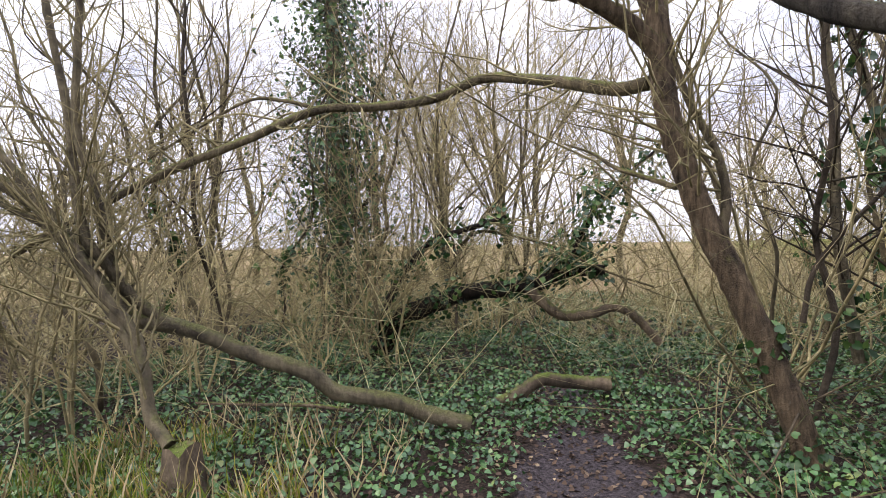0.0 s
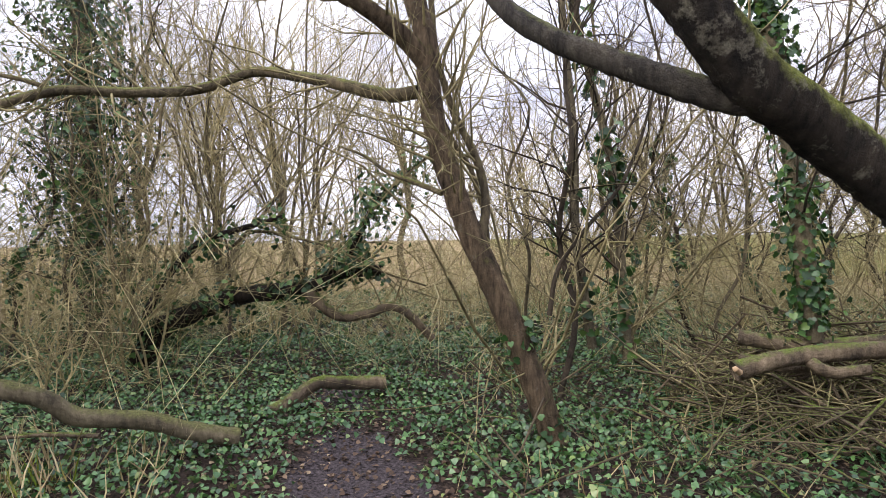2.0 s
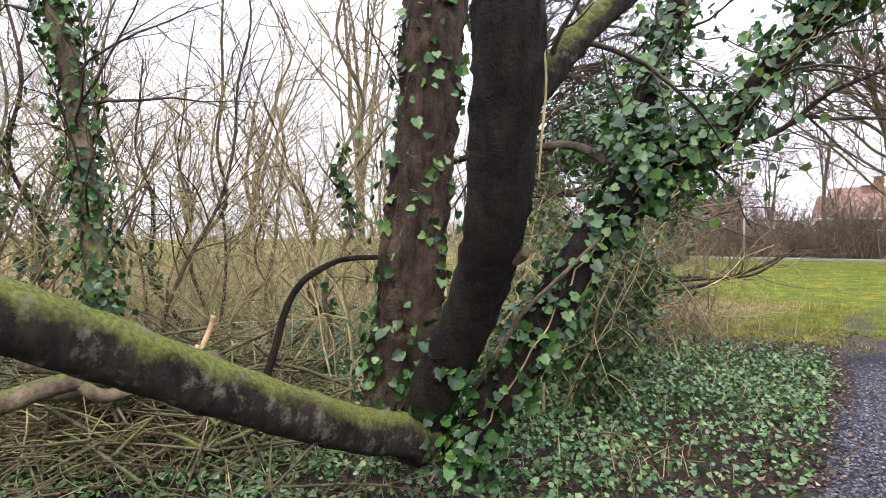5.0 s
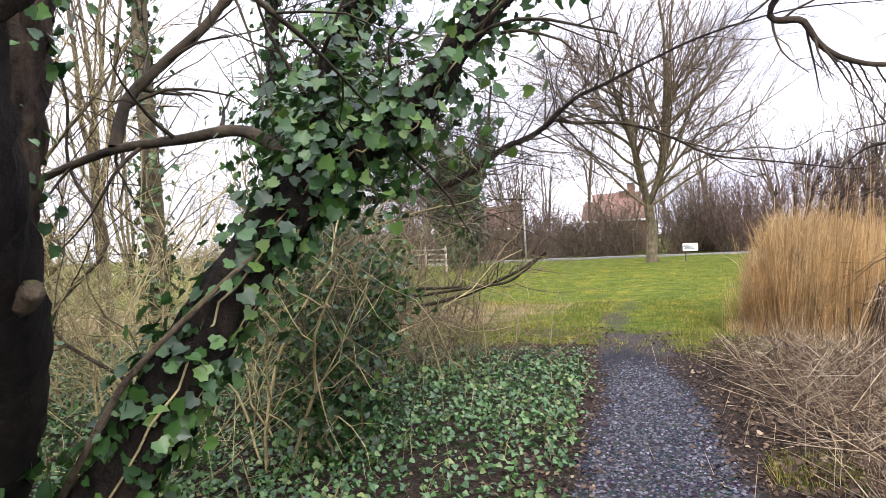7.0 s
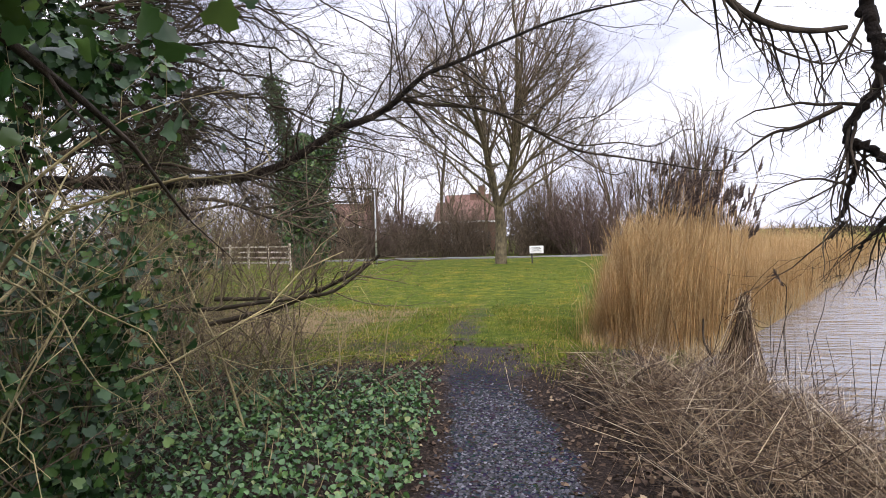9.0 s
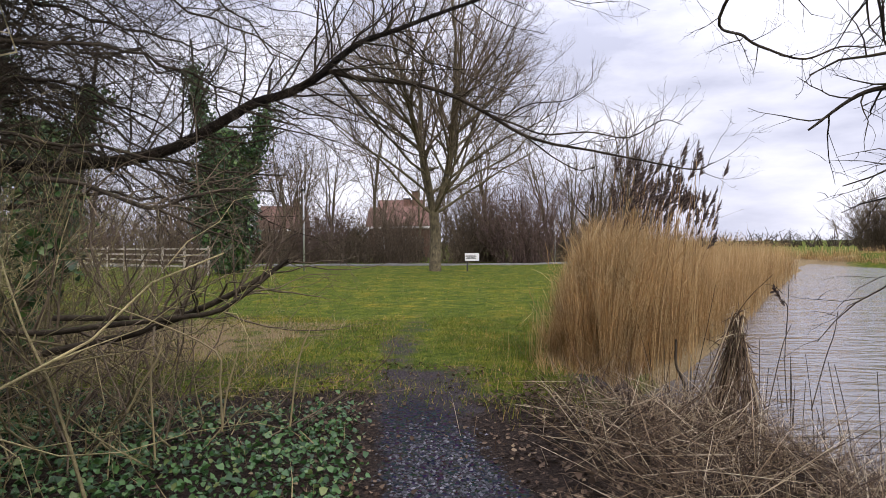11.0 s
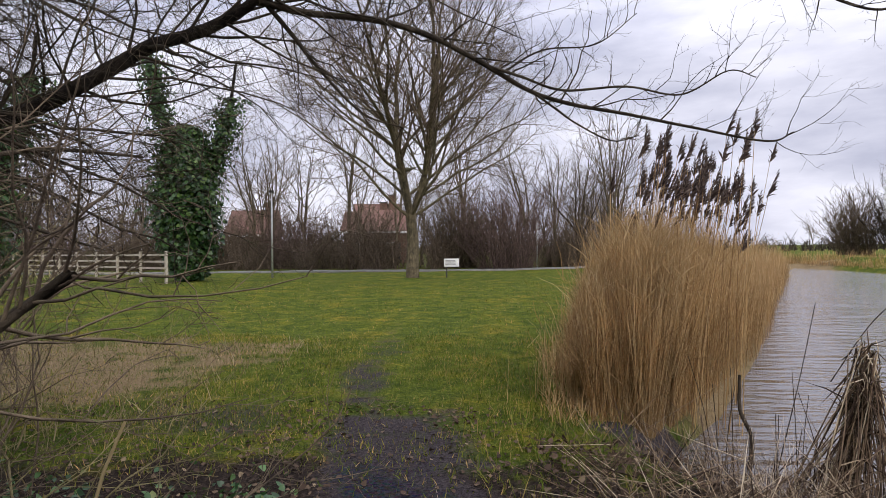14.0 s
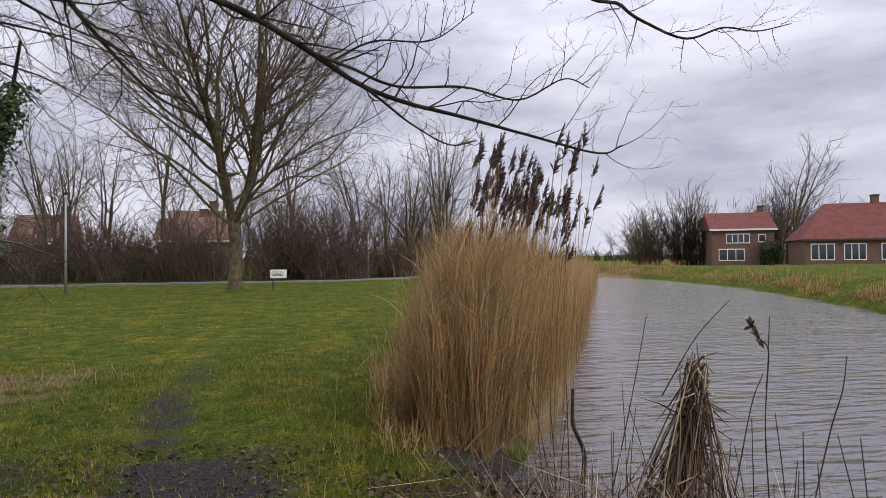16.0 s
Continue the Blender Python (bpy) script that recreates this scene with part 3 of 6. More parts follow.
def leaning_tree():
    rng = np.random.default_rng(11)
    e = thing("leaning_tree", 0.1, -0.34, 0.0, "leaning brown-barked tree with a long mossy side bough", "tree")
    tp = [(0.10, -0.24, -0.21), (0.06, -0.45, 0.42), (0.02, -0.65, 0.96), (-0.03, -0.84, 1.41), (-0.07, -1.02, 1.86), (-0.12, -1.16, 2.31), (-0.17, -1.24, 2.73), (-0.27, -1.29, 3.31), (-0.42, -1.46, 3.94), (-0.62, -1.61, 4.72)]
    a, ra = limb("trunk", tp, 0.105, 0.085, M_BARK_BROWN, e, rng, 12, 0.16)
    b, rb = limb("bough", [(-0.46, -1.35, 2.87), (-0.57, -1.62, 2.87), (-0.83, -2.08, 3.04), (-1.30, -2.55, 3.24), (-1.63, -3.11, 3.38), (-1.35, -3.60, 3.14), (-0.96, -4.08, 3.03), (-0.58, -4.53, 2.96), (-0.18, -5.05, 2.65), (0.36, -5.65, 2.27), (0.74, -6.12, 1.92), (1.11, -6.54, 1.56)], 0.062, 0.035, M_BOUGH, e, rng, 9, 0.12)
    c, rc = limb("upper_limb", [(-0.22, -1.26, 3.02), (-0.11, -1.45, 3.22), (0.01, -1.69, 3.39), (0.13, -1.95, 3.51), (0.25, -2.27, 3.77)], 0.085, 0.05, M_BARK_BROWN, e, rng, 9)
    d, rd = limb("side_stem", [(-0.18, -0.87, 1.54), (-0.34, -0.80, 1.92), (-0.44, -0.87, 2.30), (-0.53, -1.05, 2.71), (-0.63, -1.19, 3.23), (-0.74, -1.23, 3.76), (-0.85, -1.25, 4.42)], 0.042, 0.025, M_BOUGH, e, rng, 7)
    f, rf = limb("side_limb", [(-0.11, -1.16, 1.98), (-0.29, -1.39, 2.09), (-0.58, -1.65, 2.22), (-0.77, -1.84, 2.37), (-0.95, -2.11, 2.50)], 0.024, 0.01, M_BOUGH, e, rng, 6)
    g, rg = limb("side_limb", [(-0.59, -4.50, 2.97), (-0.55, -4.91, 3.09), (-0.50, -5.35, 3.10), (-0.23, -6.08, 2.66), (0.05, -6.86, 2.17)], 0.022, 0.01, M_BOUGH, e, rng, 6)
    h, rh = limb("side_limb", [(-0.85, -1.25, 2.93), (-1.08, -1.04, 2.52), (-1.13, -0.87, 2.24), (-1.07, -0.74, 1.64), (-0.97, -0.79, 1.15)], 0.03, 0.02, M_BOUGH, e, rng, 6)
    up = (0, 0, 0.5)
    twig_part("crown", [(b, rb, 40, 1.4, (5, 3), 0.03, (0, 0, 0.2)), (c, rc, 10, 1.4, (4, 3), 0.03, (0, 0, 0)), (d, rd, 24, 1.3, (5, 3), 0.03, (0, 0, 0.2)), (f, rf, 10, 0.8, (4, 2), 0, up), (g, rg, 12, 0.9, (4, 2), 0.02, up), (a[20:], ra[20:], 28, 1.4, (5, 3), 0.02, (0, 0, 0))], M_TWIG, e, rng, "thin bare twigs")
    ivy_on("ivy", a[:16], ra[:16], 90, rng, e, (0.04, 0.07), 0.03)


def big_tree():
    rng = np.random.default_rng(12)
    e = thing("ivy_clad_tree", 2.1, 2.9, 0.0, "big ivy-clad tree with two dark trunks and a low mossy limb", "tree")
    a, ra = limb("trunk", [(1.77, 2.88, 0.42), (1.80, 2.92, 0.80), (1.83, 2.97, 1.14), (1.83, 3.05, 1.69), (1.82, 3.13, 2.22), (1.81, 3.21, 2.84), (1.75, 3.31, 3.50), (1.64, 3.50, 4.40)], 0.20, 0.19, M_BARK_FURROWED, e, rng, 18, 0.26)
    b, rb = limb("trunk", [(1.98, 2.88, 0.38), (2.21, 2.85, 0.78), (2.49, 2.79, 1.13), (2.77, 2.67, 1.46), (2.98, 2.53, 1.76), (3.09, 2.44, 2.07), (3.17, 2.38, 2.35), (3.19, 2.34, 2.68), (3.17, 2.33, 3.14)], 0.125, 0.142, M_BARK_BLACK, e, rng, 14, 0.16)
    c, rc = limb("low_limb", [(2.12, 2.88, 0.46), (2.12, 2.74, 0.53), (2.19, 2.33, 0.67), (2.32, 1.79, 0.92), (2.41, 1.27, 1.19), (2.50, 0.93, 1.36), (2.57, 0.66, 1.49), (2.63, 0.53, 1.61), (2.65, 0.46, 1.71), (2.67, 0.34, 1.80), (2.71, 0.16, 1.92), (2.76, -0.00, 2.02), (2.81, -0.15, 2.10), (2.83, -0.24, 2.19), (2.85, -0.33, 2.29), (2.84, -0.42, 2.42), (2.78, -0.54, 2.67)], 0.118, 0.088, M_BARK_BIG, e, rng, 14, 0.10)
    limb("knot", [c[45] + np.array((0.03, -0.02, 0.06)), c[45] + np.array((0.06, 0.03, 0.12)), c[45] + np.array((0.08, 0.05, 0.155))], 0.06, 0.035, M_BARK_BIG, e, rng, 8, 0.2, cap=True)
    d, rd = limb("forked_branch", [(2.78, -0.08, 2.06), (2.78, -0.17, 2.05), (2.72, -0.27, 2.09), (2.57, -0.40, 2.19), (2.41, -0.54, 2.30), (2.25, -0.70, 2.43), (2.04, -0.86, 2.63), (1.76, -1.04, 3.01)], 0.055, 0.042, M_BARK_UPPER, e, rng, 10)
    f, rf = limb("leaning_limb", [(2.28, 2.95, 0.30), (2.36, 3.12, 0.62), (2.52, 3.40, 1.12), (2.68, 3.70, 1.60), (2.83, 3.94, 1.98)], 0.125, 0.12, M_BARK_BLACK, e, rng, 10, 0.2)
    g, rg = limb("upper_branch", [(2.82, 3.94, 1.97), (2.73, 4.11, 2.28), (2.69, 4.37, 2.68), (2.68, 4.65, 3.12), (2.63, 4.90, 3.63)], 0.085, 0.06, M_BARK_BLACK, e, rng, 9)
    h, rh = limb("upper_branch", [(2.83, 3.94, 1.98), (3.03, 4.05, 2.07), (3.21, 4.17, 2.19), (3.39, 4.28, 2.50), (3.62, 4.46, 2.83), (3.73, 4.57, 3.11), (3.95, 4.80, 3.45)], 0.075, 0.055, M_BARK_BLACK, e, rng, 9)
    k, rk = limb("mossy_branch", [(3.14, 2.42, 2.11), (3.21, 2.53, 2.22), (3.26, 2.62, 2.35), (3.30, 2.75, 2.49), (3.36, 2.96, 2.67), (3.45, 3.22, 2.91)], 0.065, 0.055, M_BARK_BIG, e, rng, 9)
    limb("dead_root", [(2.29, 3.07, 0.75), (2.45, 3.09, 0.96), (2.55, 3.20, 1.20), (2.72, 3.38, 1.44), (2.79, 3.60, 1.62)], 0.016, 0.010, M_LOG, e, rng, 6)
    limb("hanging_stem", [(3.29, 2.44, 2.36), (3.31, 2.43, 2.19), (3.29, 2.43, 2.00), (3.25, 2.46, 1.84)], 0.006, 0.005, M_TWIG, e, rng, 5)
    limb("stub", [(2.85, 2.67, 1.49), (2.97, 2.66, 1.53), (3.03, 2.65, 1.56)], 0.04, 0.028, M_LOG, e, rng, 8, cap=True)
    iv, riv = limb("ivy_branch", [(2.83, 3.94, 1.98)] + [(1.65, 4.92, 2.47), (1.91, 5.04, 2.42), (2.04, 5.23, 2.39), (2.17, 5.43, 2.37), (2.31, 5.73, 2.36)], 0.05, 0.015, M_BARK_BLACK, e, rng, 8)
    ivy_on("ivy", iv, riv, 2600, rng, e, (0.03, 0.055), 0.2)
    m, rm = limb("side_branch", [(2.73, 4.02, 1.96), (2.32, 4.04, 2.22), (1.84, 4.02, 2.24), (1.44, 3.93, 2.23), (1.08, 3.85, 2.16), (0.64, 3.74, 2.03)], 0.035, 0.02, M_TWIG_DARK, e, rng, 7)
    n, rn = limb("side_branch", [(1.43, 3.92, 2.24), (1.41, 4.02, 2.51), (1.50, 4.19, 2.74), (1.67, 4.39, 3.00), (1.74, 4.54, 3.26)], 0.035, 0.025, M_TWIG_DARK, e, rng, 7)
    ivy_on("ivy", a, ra, 800, rng, e, (0.035, 0.075), 0.06)
    ivy_on("ivy", f, rf, 1000, rng, e, (0.035, 0.075), 0.06)
    ivy_on("ivy", g, rg, 800, rng, e, (0.035, 0.075), 0.14)
    ivy_on("ivy", h, rh, 1300, rng, e, (0.035, 0.068), 0.16)
    ivy_on("ivy", b[4:14], rb[4:14], 60, rng, e, (0.05, 0.09), 0.03)
    vines = Tubes()
    for q, rq in ((f, rf), (g, rg), (h, rh)):
        for k2 in range(9):
            th, p = rng.random() * 6.28, rel(q, e)
            w = th + np.linspace(0, rng.uniform(-2, 2), len(p))
            off = np.stack([np.cos(w), np.sin(w), 0.4 * np.sin(w)], -1) * (rq[:, None] + 0.012)
            vines.add(p + off + 0.012 * rng.normal(size=p.shape), np.full(len(p), rng.uniform(0.004, 0.008)), 4)
    piece("ivy_stem", vines.mesh("ivy_stem", M_TWIG), e, "pale wiry ivy stems")
    twig_part("crown", [(h, rh, 14, 0.9, (3, 2), 0, (0, 0, 0)), (g, rg, 8, 0.9, (3, 2), 0.02, (0, 0, 0)), (k, rk, 8, 1.0, (3, 2), 0.02, (0, 0, 0)), (m, rm, 8, 0.7, (3, 2), 0, (0, 0, 0)), (n, rn, 8, 0.7, (3, 2), 0, (0, 0, 0))], M_TWIG_DARK, e, rng)
    return h


def fallen_tree():
    rng = np.random.default_rng(13)
    e = thing("fallen_arched_tree", -3.2, -4.6, 0.0, "fallen dark tree arching over the path, partly ivy-covered", "tree")
    a, ra = limb("trunk", [(-3.17, -5.17, 0.03), (-3.11, -4.82, 0.53), (-3.05, -4.29, 0.76), (-3.00, -3.74, 0.95), (-2.95, -3.12, 1.01), (-2.88, -2.74, 1.09), (-2.90, -2.45, 1.23), (-2.94, -1.95, 1.24)], 0.15, 0.07, M_BARK_BLACK, e, rng, 10, 0.2)
    b, rb = limb("limb", [(-2.87, -2.89, 1.03), (-2.78, -2.69, 0.85), (-2.80, -2.45, 0.69), (-2.82, -2.09, 0.72), (-2.85, -1.84, 0.80), (-2.86, -1.60, 0.69), (-2.88, -1.32, 0.37)], 0.075, 0.05, M_LOG, e, rng, 9, 0.15)
    c, rc = limb("limb", [(-3.08, -5.05, 0.12), (-3.00, -4.96, 0.66), (-2.93, -4.65, 1.18), (-2.87, -4.20, 1.62), (-2.82, -3.66, 1.79), (-2.86, -3.16, 1.93)], 0.06, 0.03, M_BARK_BLACK, e, rng, 8, 0.15)
    d, rd = limb("limb", [(-2.91, -2.38, 1.27), (-2.93, -2.23, 1.66), (-3.05, -2.02, 2.09), (-3.17, -1.81, 2.31), (-3.42, -1.30, 2.77)], 0.05, 0.02, M_BARK_BLACK, e, rng, 7)
    f, rf = limb("limb", [(-3.00, -3.87, 1.54), (-2.93, -3.55, 1.75), (-2.86, -3.09, 1.69), (-2.81, -2.50, 1.52), (-2.75, -1.93, 1.24), (-2.79, -1.38, 1.05)], 0.025, 0.012, M_BOUGH, e, rng, 6)
    ivy_on("ivy", a, ra, 620, rng, e, (0.04, 0.08), 0.09)
    ivy_on("ivy", c, rc, 380, rng, e, (0.04, 0.08), 0.14)
    ivy_on("ivy", d, rd, 700, rng, e, (0.04, 0.08), 0.22)
    twig_part("crown", [(a, ra, 26, 1.5, (5, 3), 0.03, (0, 0, 0.5)), (c, rc, 26, 1.4, (5, 3), 0.03, (0, 0, 0.3)), (b, rb, 8, 0.8, (4, 2), 0.02, (0, 0, 0.3)), (f, rf, 14, 0.9, (4, 2), 0, (0, 0, 0)), (d, rd, 14, 1.4, (4, 3), 0.02, (0, 0, 0))], M_TWIG, e, rng)


def clump_tree():
    """The many-stemmed tree whose one stem has come down along the ground."""
    rng = np.random.default_rng(14)
    e = thing("many_stemmed_tree", 0.9, -5.0, 0.0, "many-stemmed bare tree with one stem fallen along the ground", "tree")
    jobs = []
    for pts, r0, r1 in (([(-0.07, -2.81, 0.08), (0.09, -3.10, 0.18), (0.25, -3.39, 0.32), (0.43, -3.76, 0.40), (0.60, -3.94, 0.59), (0.83, -4.27, 0.75), (1.09, -4.69, 0.98), (1.29, -4.98, 1.07), (1.44, -5.09, 1.27), (1.61, -5.26, 1.65), (1.76, -5.39, 1.93), (1.96, -5.65, 2.16)], 0.085, 0.065),
                        ([(1.09, -4.69, 0.95), (1.20, -4.86, 1.08), (1.31, -5.01, 1.26), (1.44, -5.08, 1.48), (1.56, -5.15, 1.69), (1.51, -5.31, 2.18), (1.45, -5.43, 2.62), (1.41, -5.63, 3.25), (1.36, -5.80, 3.82)], 0.06, 0.03),
                        ([(1.38, -5.07, 1.35), (1.43, -5.08, 1.64), (1.46, -5.15, 2.02), (1.50, -5.28, 2.47), (1.49, -5.27, 3.01), (1.48, -5.25, 3.42), (1.49, -5.28, 3.84)], 0.045, 0.03),
                        ([(1.69, -4.29, 0.31), (1.65, -4.49, 0.47), (1.59, -4.60, 0.75), (1.53, -4.75, 1.01), (1.60, -4.95, 1.29), (1.67, -5.13, 1.61), (1.72, -5.28, 1.81), (1.81, -5.53, 2.17), (1.87, -5.72, 2.41)], 0.055, 0.035),
                        ([(1.55, -4.66, 0.78), (1.58, -4.88, 1.13), (1.60, -5.11, 1.36), (1.62, -5.30, 1.69), (1.79, -5.79, 1.98)], 0.04, 0.03)):
        jobs.append((*limb("stem", pts, r0 * 0.85, r1 * 0.8, M_BARK_GREY, e, rng, 9, 0.18), 20, 1.2, (4, 2), 0.06, (0, 0, 0.5)))
    twig_part("crown", jobs[1:], M_TWIG, e, rng)
    t = thing("tree_stump", *[(1.70, -4.17, 0.29)][0][:2], 0.0, "short rotten tree stump grown over with moss", "stump")
    bm = bmesh.new()
    bmesh.ops.create_cone(bm, cap_ends=True, segments=12, radius1=0.16, radius2=0.12, depth=0.34, matrix=Matrix.Translation((0, 0, 0.14)))
    for v in bm.verts:
        v.co += Vector((rng.normal() * 0.012, rng.normal() * 0.012, rng.normal() * 0.035 if v.co.z > 0.2 else 0))
    part("stump", bm, M_LOG, t)


def ground_log(name, pts, r0, r1, label, seed, material=None):
    rng = np.random.default_rng(seed)
    e = thing(name, *pts[0][:2], 0.0, label, "log")
    limb("wood", pts, r0, r1, material or M_LOG, e, rng, 10, 0.18, cap=True)


def ivy_tree(name, base, pts, r0, r1, leaves, seed, label, twigs=20, size=(0.06, 0.11), spread=0.09, twig_len=1.6):
    rng = np.random.default_rng(seed)
    e = thing(name, *base, label, "tree")
    a, ra = limb("trunk", pts, r0, r1, M_BARK_GREY, e, rng, 9, 0.15)
    ivy_on("ivy", a, ra, leaves, rng, e, size, spread)
    twig_part("crown", [(a, ra, twigs, twig_len, (4, 3), 0.03, (0, 0, 0))], M_TWIG_DARK, e, rng)


leaning_tree()
big_tree()
fallen_tree()
clump_tree()
ground_log("fallen_log", [(-1.66, -1.80, 0.13), (-1.52, -2.18, 0.16), (-1.37, -2.44, 0.20), (-1.21, -2.61, 0.11), (-1.02, -2.82, 0.01)], 0.07, 0.06, "short weathered log lying across the muddy path", 21)
ground_log("fallen_branch", [(0.13, -3.79, 0.17), (0.11, -4.22, 0.18), (0.10, -4.71, 0.15), (0.07, -5.53, 0.10)], 0.02, 0.015, "thin fallen branch lying in the undergrowth", 22)
ivy_tree("ivy_tree", (-0.35, 1.65, 0.0), [(-0.20, 1.80, 0.74), (-0.22, 1.77, 1.34), (-0.25, 1.71, 2.04), (-0.29, 1.64, 2.78), (-0.34, 1.53, 3.38), (-0.37, 1.48, 4.07), (-0.48, 1.52, 5.23)], 0.085, 0.06, 1500, 31, "slim straight tree thickly wrapped in ivy", 20, (0.035, 0.07), 0.08)
ivy_tree("ivy_tree", (-1.5, 0.7, 0.0), [(-1.64, 0.75, 0.34), (-1.65, 0.70, 1.03), (-1.65, 0.67, 1.73), (-1.76, 0.61, 2.49), (-1.87, 0.47, 3.23), (-1.97, 0.32, 4.04), (-2.08, 0.23, 4.94)], 0.055, 0.04, 260, 32, "slender ivy-dotted tree in the thicket", 26)
ivy_tree("dark_stem_tree", (-1.6, 0.3, 0.0), [(-1.56, 0.36, 0.47), (-1.56, 0.26, 1.16), (-1.57, 0.20, 1.73), (-1.63, 0.21, 2.60), (-1.75, 0.18, 3.38), (-1.86, 0.15, 4.13), (-1.97, 0.16, 5.07)], 0.05, 0.035, 40, 33, "slender dark-barked tree in the thicket", 26)
ivy_tree("ivy_tree", (-0.6, -4.9, 0.0), [(-4.89, -6.66, -0.06), (-4.90, -6.69, 1.45), (-4.90, -6.71, 2.97), (-5.06, -6.89, 4.54), (-5.24, -7.01, 6.16), (-5.41, -7.14, 7.95)], 0.16, 0.10, 6500, 34, "tall tree hung with grey-green ivy", 60, (0.05, 0.10), 0.55)
ivy_tree("ivy_tree", (-2.6, 2.2, 0.0), [(-2.71, 7.16, 0.29), (-2.74, 7.15, 1.51), (-2.77, 7.15, 2.99), (-2.89, 7.18, 4.33), (-3.08, 7.33, 5.64), (-3.28, 7.44, 7.20)], 0.14, 0.09, 500, 35, "tall ivy-dotted tree beyond the brush", 40, (0.07, 0.12), 0.12)
_r = np.random.default_rng(40)
_e = thing("bent_branch", *[(0.49, 2.75, 0.70)][0][:2], 0.0, "bent dark branch springing from the brush", "branch")
limb("branch", [(0.47, 2.72, 0.57), (0.47, 2.81, 0.82), (0.47, 2.89, 1.07), (0.51, 3.01, 1.28), (0.60, 3.19, 1.41), (0.72, 3.32, 1.46), (0.90, 3.51, 1.47)], 0.032, 0.02, M_BARK_BLACK, _e, _r, 7)
_e = thing("crossing_branch", *[(-1.28, -0.13, 1.07)][0][:2], 0.0, "thin crooked branch slanting through the thicket", "branch")
limb("branch", [(-1.28, -0.13, 0.85), (-1.29, -0.04, 1.29), (-1.32, 0.21, 1.65), (-1.36, 0.60, 2.11), (-1.48, 0.86, 2.62), (-1.61, 1.04, 3.14)], 0.028, 0.014, M_TWIG_DARK, _e, _r, 6)


def sapling(x, y, h, r, seed, ivy=0):
    """A slender sinuous young tree of the thicket."""
    rng = np.random.default_rng(seed)
    e = thing("sapling", x, y, float(ground_z(x, y)), "slender sinuous bare sapling in the thicket" if not ivy else "slender sapling with ivy up its stem", "tree", "thicket saplings")
    w, p = rng.normal(size=2) * 0.2, []
    for k in range(8):
        p.append((x + w[0] * k * h / 8 + 0.15 * rng.normal(), y + w[1] * k * h / 8 + 0.15 * rng.normal(), h * k / 7 - 0.05))
    a, ra = limb("stem", p, r, r * 0.35, (M_BOUGH, M_BARK_GREY, M_TWIG_DARK)[seed % 3], e, rng, 6, 0.1, 4)
    twig_part("crown", [(a[3:], ra[3:], 24, 1.5, (4, 3), 0.03, (0, 0, 0.2))], M_TWIG if seed % 3 < 2 else M_TWIG_DARK, e, rng)
    if ivy:
        ivy_on("ivy", a[:18], ra[:18], ivy, rng, e, (0.05, 0.09), 0.05)


_r = np.random.default_rng(45)
_done = 0
while _done < 44:
    _x, _y = _r.uniform(-8.5, 0.6), _r.uniform(-9, 5.5)
    if -3.6 < _y < -1.0 or (_x > -1.2 and -6 < _y < 0.2) or (_x > -1.8 and 0.9 < _y < 3.6):
        continue
    sapling(_x, _y, _r.uniform(4.0, 6.5), _r.uniform(0.02, 0.042), 500 + _done, 160 if _done % 4 == 0 else 0)
    _done += 1


# ---------- thicket: bushy saplings, each a thing ----------
def shrub(name, seed, stems, height, spread, material, label, kids=(9, 5), rad=0.014, up=0.02):
    rng = np.random.default_rng(seed)
    e = thing(name, 0, 0, 0, label, "shrub", "thicket shrubs")
    for k in range(stems):
        t = Tubes()
        a, q = rng.random() * 6.28, rng.random() * 0.25
        lean = rng.uniform(0.05, spread)
        grow(t, (q * math.cos(a), q * math.sin(a), -0.05), (lean * math.cos(a), lean * math.sin(a), 1), height * rng.uniform(0.6, 1.1), rad * rng.uniform(0.7, 1.4), rng, 0, kids, 0.42, up, (25, 75), (0.3, 0.6), (5, 3, 3), (9, 5, 3), 0.12, 0.3)
        piece("stem", t.mesh("stem", material), e)
    return e


def clear_of(x, y, margin=0.9):
    """True where no path or eye passes."""
    q = np.array([[x]]), np.array([[y]])
    if line_dist(GRAVEL, *q)[0, 0] < 1.4 + margin or line_dist(MUD, *q)[0, 0] < margin:
        return False
    return x < 3.4 and (x - 4.6) ** 2 + (y + 1.0) ** 2 > 4.2 ** 2


